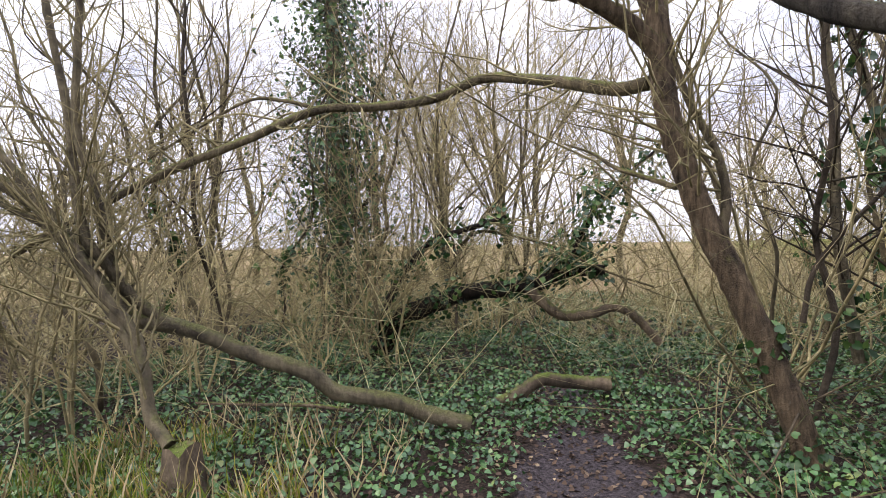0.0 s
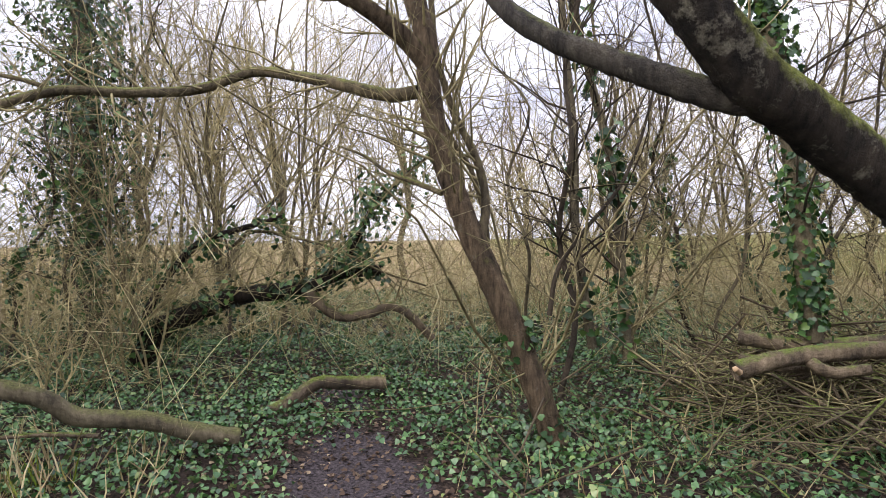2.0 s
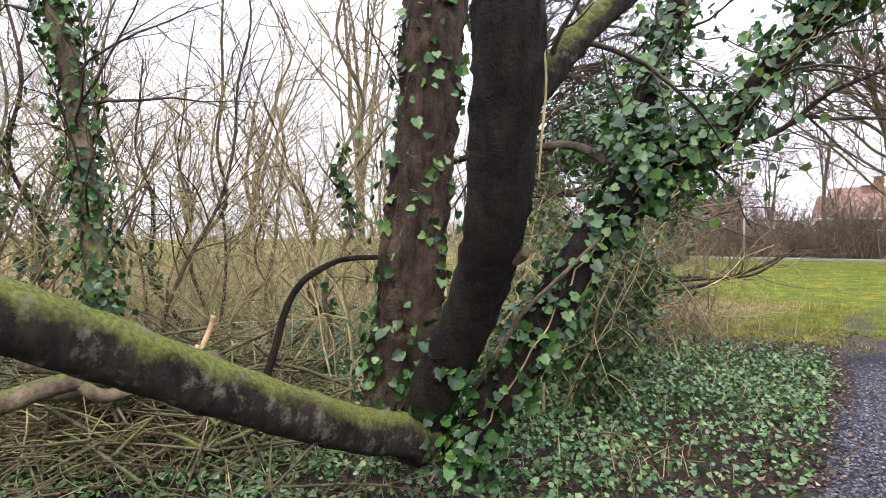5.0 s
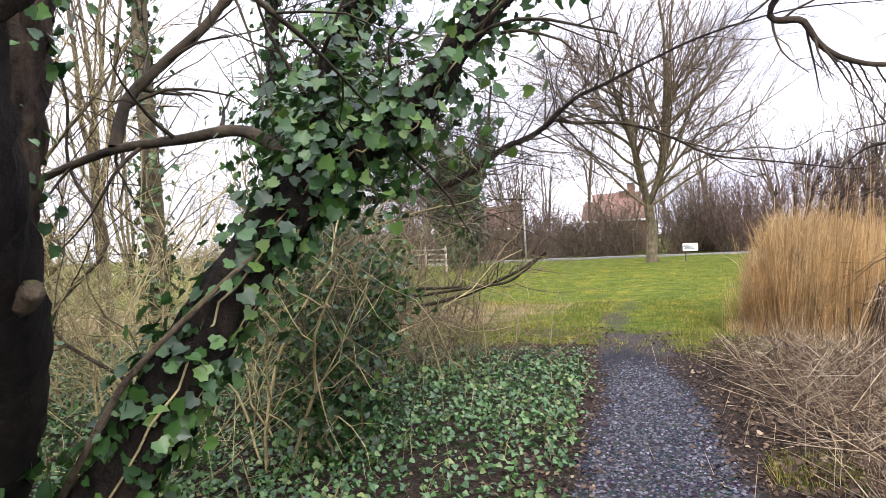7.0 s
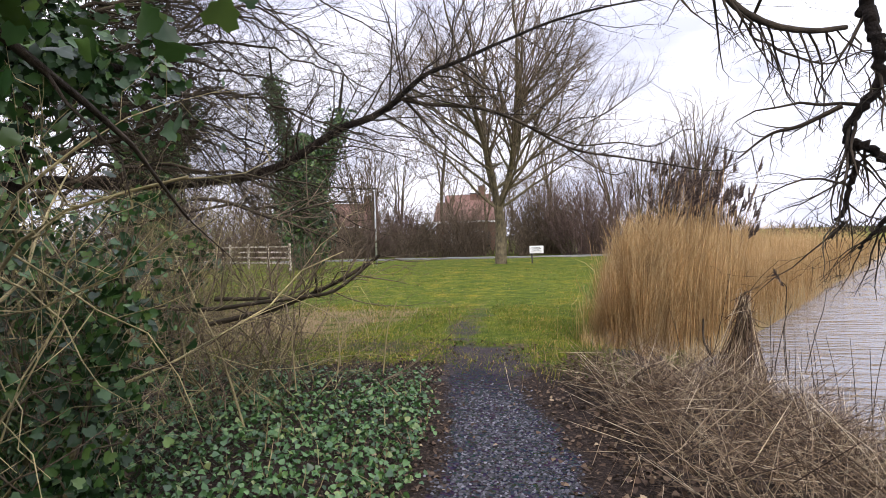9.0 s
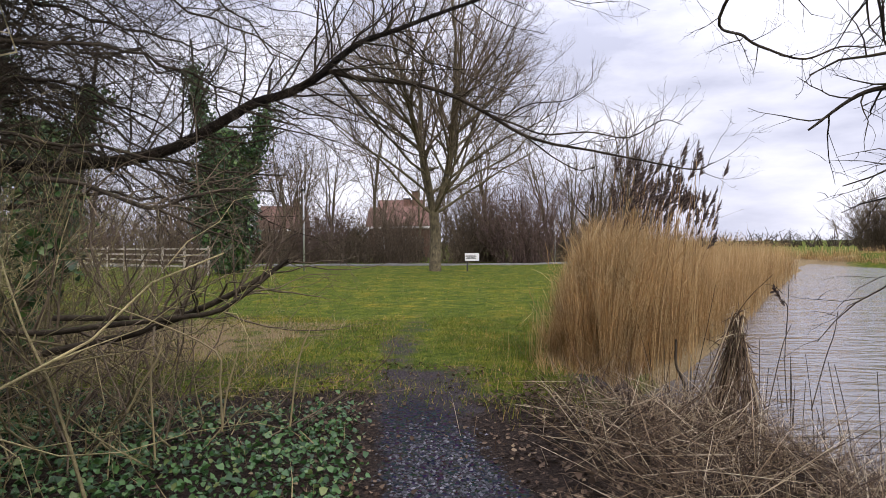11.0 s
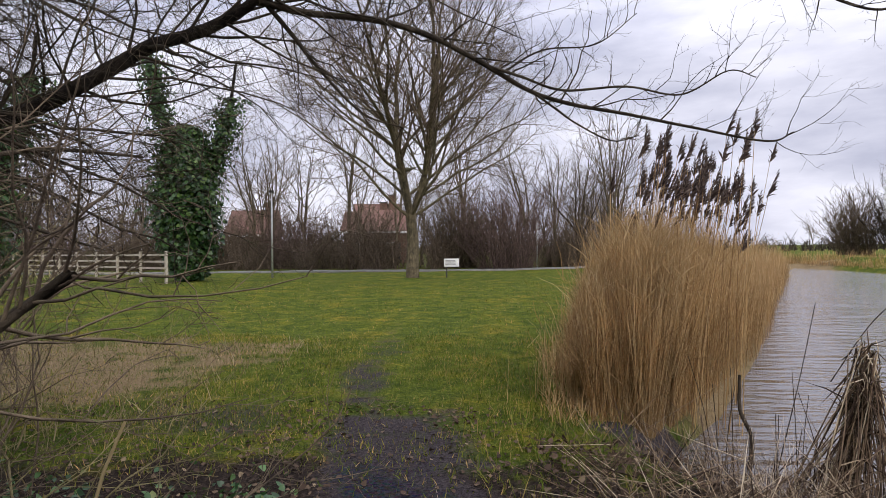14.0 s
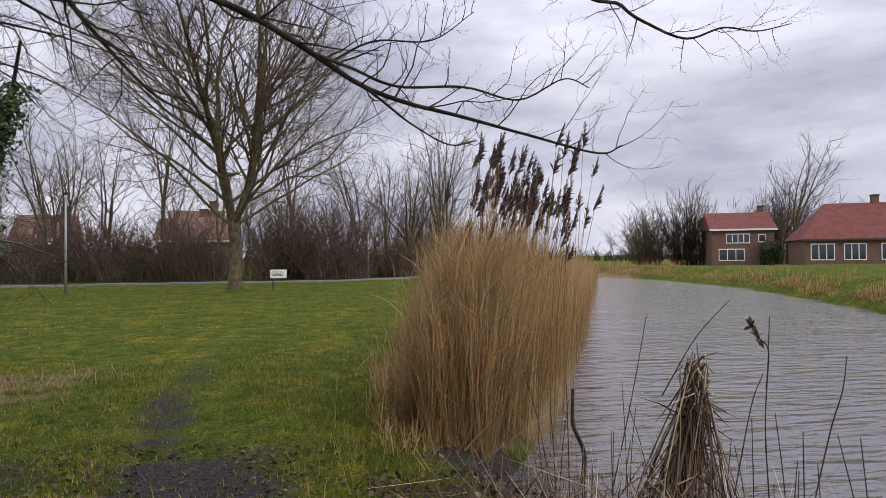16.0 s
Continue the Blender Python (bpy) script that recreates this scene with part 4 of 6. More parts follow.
SHRUBS = [shrub("thicket_shrub", 100 + k, (4, 6, 5, 7, 5, 6)[k], (4.4, 3.3, 5.4, 2.5, 4.7, 3.6)[k], (0.7, 0.95, 0.55, 1.1, 0.8, 1.0)[k], (M_TWIG, M_TWIG_PALE, M_TWIG, M_TWIG_PALE, M_TWIG_PALE, M_TWIG)[k],
                ("bare brown thicket shrub with upright stems", "straw-coloured bare thicket shrub", "tall bare brown thicket shrub", "low spreading straw-coloured shrub", "bare straw-brown thicket shrub", "bare brown spreading shrub")[k]) for k in range(6)]
_rng = np.random.default_rng(5)
_spots = []
def place_shrubs(count, xr, yr, gap, smin=0.7, smax=1.2, test=None):
    done = tries = 0
    while done < count and tries < count * 40:
        tries += 1
        x, y = _rng.uniform(*xr), _rng.uniform(*yr)
        if not clear_of(x, y) or (test and not test(x, y)) or any((x - a) ** 2 + (y - b) ** 2 < gap * gap for a, b in _spots[-120:]):
            continue
        _spots.append((x, y))
        s = _rng.uniform(smin, smax)
        m = Matrix.Translation((x, y, float(ground_z(x, y)))) @ Matrix.Rotation(_rng.random() * 6.28, 4, "Z") @ Matrix.Diagonal((s, s, s * _rng.uniform(0.85, 1.15), 1))
        c = copy_thing(SHRUBS[int(_rng.random() * 6)], m)
        c.matrix_basis = m
        done += 1


def in_view_gap(x, y):
    """Keeps the lane under the arched tree and the pile of brush free of stems."""
    return not (-9 < x < 1 and -3.4 < y < -1.2) and not (-1.6 < x < 1.6 and 0.6 < y < 3.4) and not (x > -1.5 and -5 < y < -0.2)


place_shrubs(52, (-7.5, 1.2), (-9, 6), 0.5, 0.6, 1.1, in_view_gap)
place_shrubs(16, (-13, -6), (-13, 13), 0.8, 0.8, 1.4, lambda x, y: not (-3.2 < y < -1.4))
place_shrubs(30, (-6, 6), (-16, -6), 0.8, 0.8, 1.3)
for k, s in enumerate(SHRUBS):
    s.location = (-9.0 - 1.3 * k, 3.0 + 1.7 * k, float(ground_z(-9.0 - 1.3 * k, 3.0 + 1.7 * k)))


# ---------- bare trees, far and near ----------
def bare_tree(name, seed, height, spread, material, label, trunk=0.22, limbs=7, kids=(6, 5, 4), group="", fork=0.25, ratio=(0.5, 0.75), thin=0.0028, twig=M_TWIG_FAR):
    """A leafless broad tree: trunk, ascending limbs, branches and fine twigs."""
    rng = np.random.default_rng(seed)
    e = thing(name, 0, 0, 0, label, "tree", group)
    t, w = Tubes(), Tubes()
    h0 = height * fork
    tp = spline([(0, 0, -0.1), (0.02 * height * rng.normal(), 0.02 * height * rng.normal(), h0 * 0.5), (0.03 * height * rng.normal(), 0.0, h0)], 5)
    t.add(tp, trunk * np.linspace(1.15, 0.85, len(tp)), 10, 0.08, rng)
    mains = []
    for k in range(limbs):
        a = k * 2.4 + rng.normal() * 0.25
        if k < 4:
            lean, base, ln = spread * rng.uniform(0.12, 0.32), tp[-1] - np.array((0, 0, h0 * rng.uniform(0, 0.12))), (height - h0) * rng.uniform(0.9, 1.02)
        else:
            m, s = mains[k % 4], 0.03 + 0.5 * ((k - 4) / max(limbs - 4, 1)) ** 0.9
            base, a = m[0][min(int(s * 12), 11)], m[1] + rng.uniform(-1.3, 1.3)
            lean, ln = spread * rng.uniform(0.75, 1.2), (height - h0) * rng.uniform(0.62, 0.8) * (1.05 - 0.75 * s)
        d, p, pts = unit(np.array((lean * math.cos(a), lean * math.sin(a), 1.0))), base.copy(), []
        for i in range(13):
            pts.append(p.copy())
            d = unit(d + 0.09 * rng.normal(size=3) + np.array((0, 0, 0.012 + 0.012 * lean)))
            p = p + d * ln / 12
        pts, r = np.array(pts), trunk * (0.6 if k < 4 else 0.27) * np.linspace(1, 0.08, 13)
        if k < 4:
            mains.append((pts, a))
        t.add(pts, r, 7)
        for j in range(kids[0] * 2):
            s = 0.18 + 0.8 * (j + rng.random()) / (kids[0] * 2)
            f = s * 12
            i = min(int(f), 11)
            tt = unit(pts[i + 1] - pts[i])
            side = unit(np.cross(tt, rng.normal(size=3)))
            an = radians(rng.uniform(28, 55))
            grow(w, pts[i] + (pts[i + 1] - pts[i]) * (f - i), tt * math.cos(an) + side * math.sin(an), ln * rng.uniform(0.32, 0.5) * (1.1 - 0.6 * s), max(r[i] * 0.5, thin * 2), rng, 0, kids[1:], 0.2, 0.05, (25, 50), ratio, (4, 3, 3), (6, 4, 3), 0.2, 0.3)
    piece("trunk", t.mesh("trunk", material), e)
    piece("crown", w.mesh("crown", twig), e, "dense crown of fine bare twigs")
    return e


FT = bare_tree("field_tree", 71, 18.0, 1.7, M_BARK_GREY, "large bare broad-crowned tree standing on the field", 0.31, 34, (7, 6, 4), fork=0.19, thin=0.0065)
FT.location = (-2.2, 38.3, 0.0)
TREES = [bare_tree("bare_tree", 80 + k, (9, 11, 7.5, 10)[k], (0.9, 0.7, 1.1, 1.0)[k], (M_BARK_GREY, M_BARK_GREY, M_TWIG_DARK, M_BARK_GREY)[k], ("bare grey-brown tree behind the field", "tall slim bare tree behind the field", "low bare dark tree behind the field", "bare spreading tree behind the field")[k], 0.13, 10, (3, 3, 2), "background trees", thin=0.011) for k in range(4)]


WOOD_TREES = [bare_tree("wood_tree", 95 + k, (7.5, 6.5, 8.5)[k], (1.0, 1.3, 0.8)[k], M_BARK_GREY, ("bare twiggy tree of the thin wood", "low spreading bare tree of the wood", "tall thin bare tree of the wood")[k], 0.06, 10, (5, 5, 3), "wood trees", fork=0.16, thin=0.0016, twig=M_TWIG_PALE) for k in range(3)]


def put_tree(k, x, y, s, turn=0.0):
    m = Matrix.Translation((x, y, float(ground_z(x, y)))) @ Matrix.Rotation(turn, 4, "Z") @ Matrix.Scale(s, 4)
    c = copy_thing(TREES[k], m)
    c.matrix_basis = m
    return c


_q = np.random.default_rng(91)
for k in range(42):
    put_tree(k % 4, -46 + k * 1.4 + _q.normal() * 0.8, 54 + _q.random() * 9, _q.uniform(0.7, 1.3), _q.random() * 6)
for k in range(26):
    a = math.radians(128 + k * 6)
    d = _q.uniform(17, 30)
    x, y = 3 + d * math.cos(a), -2 + d * math.sin(a)
    if x < -5 or y < -8:
        put_tree(k % 4, x, y, _q.uniform(0.7, 1.2), _q.random() * 6)
for k, ((x, y, _z), s) in enumerate((([(50.66, 101.40, 0.54)][0], 1.1), ([(50.19, 105.52, 0.53)][0], 0.7), ([(52.49, 91.04, 0.25)][0], 1.2), ([(51.49, 93.20, 0.24)][0], 1.1), ([(61.92, 81.59, 0.09)][0], 1.75), ([(62.82, 85.50, 0.04)][0], 1.3), ([(57.93, 96.31, 0.15)][0], 1.0),
                               ([(81.54, 91.88, 0.46)][0], 1.1), ([(86.72, 91.13, 0.41)][0], 1.2), ([(9.36, 60.91, -0.20)][0], 0.85), ([(11.36, 66.69, -0.41)][0], 0.7), ([(66.05, 149.69, 1.08)][0], 0.8), ([(58.08, 115.54, -2.01)][0], 0.8))):
    put_tree((0, 0, 1, 2, 3, 0, 1)[k % 7], x, y, s, k * 1.3)
_q = np.random.default_rng(97)
_put = 0
while _put < 13:
    x, y = _q.uniform(-13, -3.0), _q.uniform(-12, 10)
    if -3.4 < y < -1.4 or (x > -4.5 and 0.5 < y < 3.5):
        continue
    m = Matrix.Translation((x, y, float(ground_z(x, y)))) @ Matrix.Rotation(_q.random() * 6, 4, "Z") @ Matrix.Scale(_q.uniform(0.75, 1.15), 4)
    copy_thing(WOOD_TREES[_put % 3], m).matrix_basis = m
    _put += 1
for k, s in enumerate(WOOD_TREES):
    s.location = (-15.0 - 2 * k, -4.0 + 5 * k, 0.0)
for k, s in enumerate(TREES):
    s.location = (-30.0 - 5 * k, 60.0 + 2 * k, 0.0)


# ---------- reeds ----------
def reed_bed():
    rng = np.random.default_rng(51)
    e = thing("reed_bed", 5.0, 14.0, 0.0, "dense golden bed of dry reeds with dark plumes beside the water", "reeds", kind="stuff")
    n = 30000
    y = 12.6 + 31.4 * rng.random(n) ** 2.3
    lo = 4.12 + 0.13 * (y - 12.3) + 0.25 * rng.normal(size=n)
    hi = bank_x(NEAR_BANK, y) - 0.25 * (1 - step(y, 14, 20))
    x = lo + (hi - lo) * rng.random(n)
    front = rng.random(n) < 0.36
    y = np.where(front, 12.1 + 2.3 * rng.random(n), y)
    x = np.where(front, 4.12 + (np.interp(y, [12.1, 13.3, 14.4], [4.6, 5.2, 5.7]) - 4.12) * rng.random(n), x)
    z = np.maximum(ground_z(x, y), WATER_Z - 0.1) - 0.03
    h = rng.uniform(1.5, 2.35, n) * 0.84 * np.clip(0.58 + (x - (4.1 + 0.13 * (y - 12.3))) / 0.8, 0.45, 1.0) * (1 - 0.12 * step(y, 18, 40))
    leanv = np.stack([rng.normal(size=n) * 0.11, rng.normal(size=n) * 0.11, np.ones(n)], -1)
    pos = np.stack([x, y, z], -1)
    sz = np.stack([np.full(n, 0.004), np.full(n, 0.004), h], -1)
    sz[:, :2] *= rng.uniform(0.7, 1.5, n)[:, None] * (1 + step(y, 18, 44) * 1.2)[:, None]
    piece("stems", scatter("stems", STRAW_V, STRAW_F, pos - np.array(e.location), frames_for(leanv, rng.random(n) * 6.28), sz, M_REED), e)
    m = 22000
    j = rng.integers(0, n, m)
    p2 = pos[j] + leanv[j] / np.linalg.norm(leanv[j], axis=1)[:, None] * (h[j] * rng.uniform(0.25, 0.95, m))[:, None]
    d = np.stack([rng.normal(size=m) * 0.6, rng.normal(size=m) * 0.6, np.abs(rng.normal(size=m)) + 0.6], -1)
    piece("leaves", scatter("leaves", THIN_V, BLADE_F, p2 - np.array(e.location), frames_for(d, rng.random(m) * 6.28), rng.uniform(0.18, 0.42, m), M_REED), e, "dry narrow reed leaves")
    k = 180
    py = 12.9 + 5.6 * rng.random(k) ** 1.2
    px = 4.4 + 0.24 * (py - 13) + 1.35 * rng.random(k)
    top = 1.75 + 1.05 * rng.random(k) ** 0.8 - 0.3 * np.abs(px - 5.3)
    stems, pl, prot, psz = Tubes(), [], [], []
    for a, b, c in zip(px, py, top):
        bend = np.array((0.30, -0.05, 0)) * rng.uniform(0.2, 1.3)
        s = np.array((a, b, max(float(ground_z(a, b)), WATER_Z) - 0.05))
        t = np.array((a, b, c)) + bend + 0.1 * rng.normal(size=3) * np.array((1, 1, 0))
        line = spline([s, (s + t) / 2 - bend * 0.2, t], 5)
        stems.add(rel(line, e), np.linspace(0.006, 0.003, len(line)), 3)
        for q in range(80):
            f = q / 80
            pl.append(t + (np.array((0, 0, 1)) + 1.2 * bend) * (0.27 * f - 0.05) - np.array(e.location))
            prot.append(np.array((0.5 * rng.normal() + 0.5 + 2.2 * bend[0], 0.5 * rng.normal(), 1.0)))
            psz.append(rng.uniform(0.5, 1.2) * (0.085 * (1 - f) * min(1.0, 4 * f + 0.4) + 0.02))
    piece("plume_stems", stems.mesh("plume_stems", M_REED), e)
    tuft = [(-0.05, 0, 0), (0.05, 0, 0), (0.10, 0.12, 0.6), (-0.10, 0.12, 0.6), (0, 0.4, 1.0)]
    piece("plumes", scatter("plumes", tuft, BLADE_F, np.array(pl), frames_for(np.array(prot), rng.random(len(pl)) * 6.28), np.array(psz), M_PLUME), e, "dark feathery reed plumes")


def flattened_reeds():
    """Trampled dead reeds between the path and the water, with some stalks that still stand."""
    rng = np.random.default_rng(52)
    e = thing("dead_reeds", 5.3, 8.0, 0.0, "flattened grey-brown dead reeds along the canal bank", "reeds", kind="stuff")
    n = 7500
    y = 1.0 + 10.0 * rng.random(n) ** 0.8
    lo = np.interp(y, [1, 6, 8.5, 10.9], [5.6, 4.95, 4.25, 3.75])
    x = lo + (bank_x(NEAR_BANK, y) + 0.35 - lo) * rng.random(n)
    z = np.maximum(ground_z(x, y), WATER_Z) + 0.26 * rng.random(n) ** 2
    gone = (y > 10.3) & (x < 5.0) & (rng.random(n) < 0.75)
    x, y, z, n = x[~gone], y[~gone], z[~gone], int((~gone).sum())
    a = rng.random(n) * 6.28
    d = np.stack([np.cos(a), np.sin(a), np.abs(rng.normal(size=n)) * 0.55], -1)
    sz = np.stack([rng.uniform(0.003, 0.008, n), rng.uniform(0.003, 0.006, n), rng.uniform(0.2, 0.85, n)], -1)
    piece("fallen_stalks", scatter("fallen_stalks", STRAW_V, STRAW_F, np.stack([x, y, z], -1) - np.array(e.location), frames_for(d, rng.random(n) * 6.28), sz, M_REED_DEAD), e)
    k = 5200
    y = rng.uniform(2.0, 11.4, k)
    lo = np.interp(y, [1, 6, 8.5, 10.9], [5.4, 4.6, 4.0, 3.6])
    x = lo + (bank_x(NEAR_BANK, y) - lo) * rng.random(k)
    piece("leaves", scatter("leaves", LEAF_V, LEAF_F, np.stack([x, y, np.maximum(ground_z(x, y), WATER_Z) + 0.02 + 0.08 * rng.random(k)], -1) - np.array(e.location), frames_for(rng.normal(size=(k, 3)) * 0.6 + np.array((0, 0, 1)), rng.random(k) * 6.28), rng.uniform(0.025, 0.06, k), M_LITTER), e, "dead brown leaves")
    n = 2300
    y = rng.uniform(4.0, 11.2, n)
    x = bank_x(NEAR_BANK, y) - 0.05 - np.abs(rng.normal(size=n)) * 0.75 * (1 - 0.6 * step(y, 9.5, 10.8)) + 0.12 * rng.normal(size=n)
    d = np.stack([rng.normal(size=n) * 0.28, rng.normal(size=n) * 0.28, np.ones(n)], -1)
    sz = np.stack([np.full(n, 0.0045), np.full(n, 0.0045), rng.uniform(0.15, 0.85, n) * (0.55 + 0.45 * step(x, bank_x(NEAR_BANK, y) - 0.7, bank_x(NEAR_BANK, y)))], -1)
    piece("standing_stalks", scatter("standing_stalks", STRAW_V, STRAW_F, np.stack([x, y, np.maximum(ground_z(x, y), WATER_Z - 0.1)], -1) - np.array(e.location), frames_for(d, rng.random(n) * 6.28), sz, M_REED_DEAD), e)


reed_bed()
flattened_reeds()


# ---------- ground cover ----------
def on_ground(n, xr, yr, rng, keep):
    """Random spots on the ground where keep(x, y) is likely."""
    x, y = rng.uniform(*xr, n * 3), rng.uniform(*yr, n * 3)
    ok = rng.random(n * 3) < keep(x, y)
    x, y = x[ok][:n], y[ok][:n]
    return x, y, ground_z(x, y)


def off_paths(x, y, g=0.5, m=0.2):
    far = 0.13 * step(x, -0.9, 0.6)
    return step(line_dist(GRAVEL, x, y), g, g + 0.25) * (1 - trodden(x) * (1 - step(line_dist(MUD, x, y) + 0.16 * waves(2.3 * x, 2.3 * y), m + far, m + far + 0.3)))


def wood_floor(x, y):
    edge = 10.5 - 0.12 * np.clip(1.5 - x, 0, 30)
    return (1 - step(y, edge - 1.0, edge + 0.4)) * (1 - step(x, np.interp(y, [-3.2, 2.5, 6.0, 10.9], [4.8, 4.5, 3.85, 2.55]) - 0.3, np.interp(y, [-3.2, 2.5, 6.0, 10.9], [4.8, 4.5, 3.85, 2.55]) + 0.1)) * np.clip(0.85 + 0.7 * waves(x * 0.9 + 1, y * 0.9), 0.22, 1)


def ground_ivy():
    rng = np.random.default_rng(61)
    e = thing("ground_ivy", 0, 0, 0, "carpet of green ivy leaves over the woodland floor", "ivy", kind="stuff")
    for n, xr, yr, size, high in ((92000, (-5.5, 4.4), (-8.5, 10.5), (0.024, 0.058), 0.16), (15000, (-14, -5), (-9, 9), (0.06, 0.11), 0.16)):
        x, y, z = on_ground(n, xr, yr, rng, lambda a, b: wood_floor(a, b) * off_paths(a, b))
        k = len(x)
        z = z + 0.015 + high * rng.random(k) ** 1.6 * (0.6 + 0.4 * waves(x * 2, y * 2))
        nrm = np.stack([rng.normal(size=k) * 0.8, rng.normal(size=k) * 0.8, np.ones(k)], -1)
        piece("leaves", scatter("leaves", LEAF_V, LEAF_F, np.stack([x, y, z], -1), frames_for(nrm, rng.random(k) * 6.28), rng.uniform(*size, k), M_IVY_PALE), e)


def leaf_litter():
    rng = np.random.default_rng(62)
    e = thing("leaf_litter", 0, 0, 0, "scattered brown dead leaves on path and woodland floor", "leaves", kind="stuff")
    x, y, z = on_ground(19000, (-6, 5.5), (-5, 12.5), rng, lambda a, b: np.clip(0.22 * step(line_dist(GRAVEL, a, b), 0.3, 0.6) + 0.35 * np.exp(-((a - 0.5) / 2.5) ** 2 - ((b - 11.0) / 1.2) ** 2) + 1.1 * np.exp(-((line_dist(GRAVEL, a, b) - 0.75) / 0.3) ** 2) + 1.6 * np.exp(-(line_dist(MUD, a, b) / 0.7) ** 2), 0, 1))
    k = len(x)
    nrm = np.stack([rng.normal(size=k) * 0.45, rng.normal(size=k) * 0.45, np.ones(k)], -1)
    piece("leaves", scatter("leaves", LEAF_V, LEAF_F, np.stack([x, y, z + 0.012], -1), frames_for(nrm, rng.random(k) * 6.28), rng.uniform(0.018, 0.05, k), M_LITTER), e)
    x, y, z = on_ground(26000, (1.5, 5.5), (-1, 10.4), rng, lambda a, b: (1 - step(line_dist(GRAVEL, a, b) + 0.14 * step(b, 6, 9.5), 0.35, 0.65)) * (1 - step(b, 8.8, 10.4)))
    k = len(x)
    chip = [(-0.5, -0.35, 0), (0.5, -0.4, 0.05), (0.4, 0.4, 0), (-0.4, 0.35, 0.1), (0, 0, 0.45)]
    chips = thing("path_gravel", 0, 0, 0, "dark grey gravel chips loose on the path", "gravel", kind="stuff")
    piece("chips", scatter("chips", chip, [(0, 1, 4), (1, 2, 4), (2, 3, 4), (3, 0, 4)], np.stack([x, y, z], -1), frames_for(np.tile((0.0, 0, 1), (k, 1)) + 0.3 * rng.normal(size=(k, 3)), rng.random(k) * 6.28), rng.uniform(0.010, 0.032, k), leaf_mat("gravel_chip", [(0.0, (0.012, 0.012, 0.015)), (0.6, (0.05, 0.049, 0.06)), (0.93, (0.10, 0.098, 0.12)), (1.0, (0.18, 0.175, 0.205))], 0.7, 0.3, 0.0)), chips)


def grass():
    rng = np.random.default_rng(63)
    e = thing("field_grass", 0, 0, 0, "short green field grass with pale dry blades", "grass", kind="stuff")
    def field(a, b):
        edge = 10.8 - 0.12 * np.clip(1.5 - a, 0, 30)
        return step(b, edge - 0.8, edge + 0.8) * (1 - step(a, 3.7 + 0.13 * (b - 12), 4.3 + 0.13 * (b - 12))) * (1 - 0.75 * (1 - step(line_dist(TRAIL, a, b) + 0.25 * waves(a * 2, b * 2), 0.1, 0.6))) * (1 - 0.45 * (1 - step(np.hypot((a - 2.5) / 0.95, (b - 11.2) / 1.9) + 0.3 * waves(a * 1.7, b * 1.7), 0.3, 1.2))) * (1 - 0.75 * (1 - step(np.hypot((a + 4.2) / 4.6, (b - 13.6) / 3.2), 0.5, 1.1))) * np.clip(0.7 + 0.6 * waves(a, b), 0.15, 1)
    for n, yr, xr, h in ((52000, (8.5, 17), (-6, 5), (0.025, 0.075)), (16000, (17, 34), (-12, 7), (0.03, 0.08))):
        x, y, z = on_ground(n, xr, yr, rng, field)
        k = len(x)
        d = np.stack([rng.normal(size=k) * 0.4, rng.normal(size=k) * 0.4, np.ones(k)], -1)
        sz = rng.uniform(*h, k)
        piece("blades", scatter("blades", np.array(BLADE_V) * np.array((3.2 if yr[0] < 15 else 5, 1, 1)), BLADE_F, np.stack([x, y, z - 0.01], -1), frames_for(d, rng.random(k) * 6.28), sz, M_GRASS), e)
    w = thing("woodland_grass", 0, 0, 0, "long pale grass growing among the ivy", "grass", kind="stuff")
    spots = [(1300, (0.6, 2.8), (-5.4, -3.3), 0.7, (0.10, 0.34), M_GRASS), (700, (0.0, 3.2), (-5.4, -3.0), 0.5, (0.15, 0.45), M_STRAW), (2600, (-4, 3.2), (-1.0, 9.8), 0.35, (0.08, 0.3), M_STRAW), (2600, (-6, 0.5), (9.5, 16.0), 0.4, (0.08, 0.28), M_STRAW), (1500, (2.9, 4.4), (9.8, 14), 0.5, (0.06, 0.22), M_GRASS), (900, (4.45, 5.0), (6.1, 7.1), 0.8, (0.04, 0.13), M_GRASS), (900, (3.75, 4.5), (11.9, 16), 0.6, (0.10, 0.36), M_REED)]
    for n, xr, yr, dens, h, m in spots:
        x, y, z = on_ground(n, xr, yr, rng, lambda a, b: np.clip(dens * (0.6 + waves(a * 1.4, b * 1.4)), 0, 1) * off_paths(a, b, 0.5, 0.6))
        k = len(x)
        d = np.stack([rng.normal(size=k) * 0.35, rng.normal(size=k) * 0.35, np.ones(k)], -1)
        sz = rng.uniform(*h, k)
        piece("blades", scatter("blades", BLADE_V, BLADE_F, np.stack([x, y, z - 0.01], -1), frames_for(d, rng.random(k) * 6.28), sz, m), w)


ground_ivy()
leaf_litter()
grass()


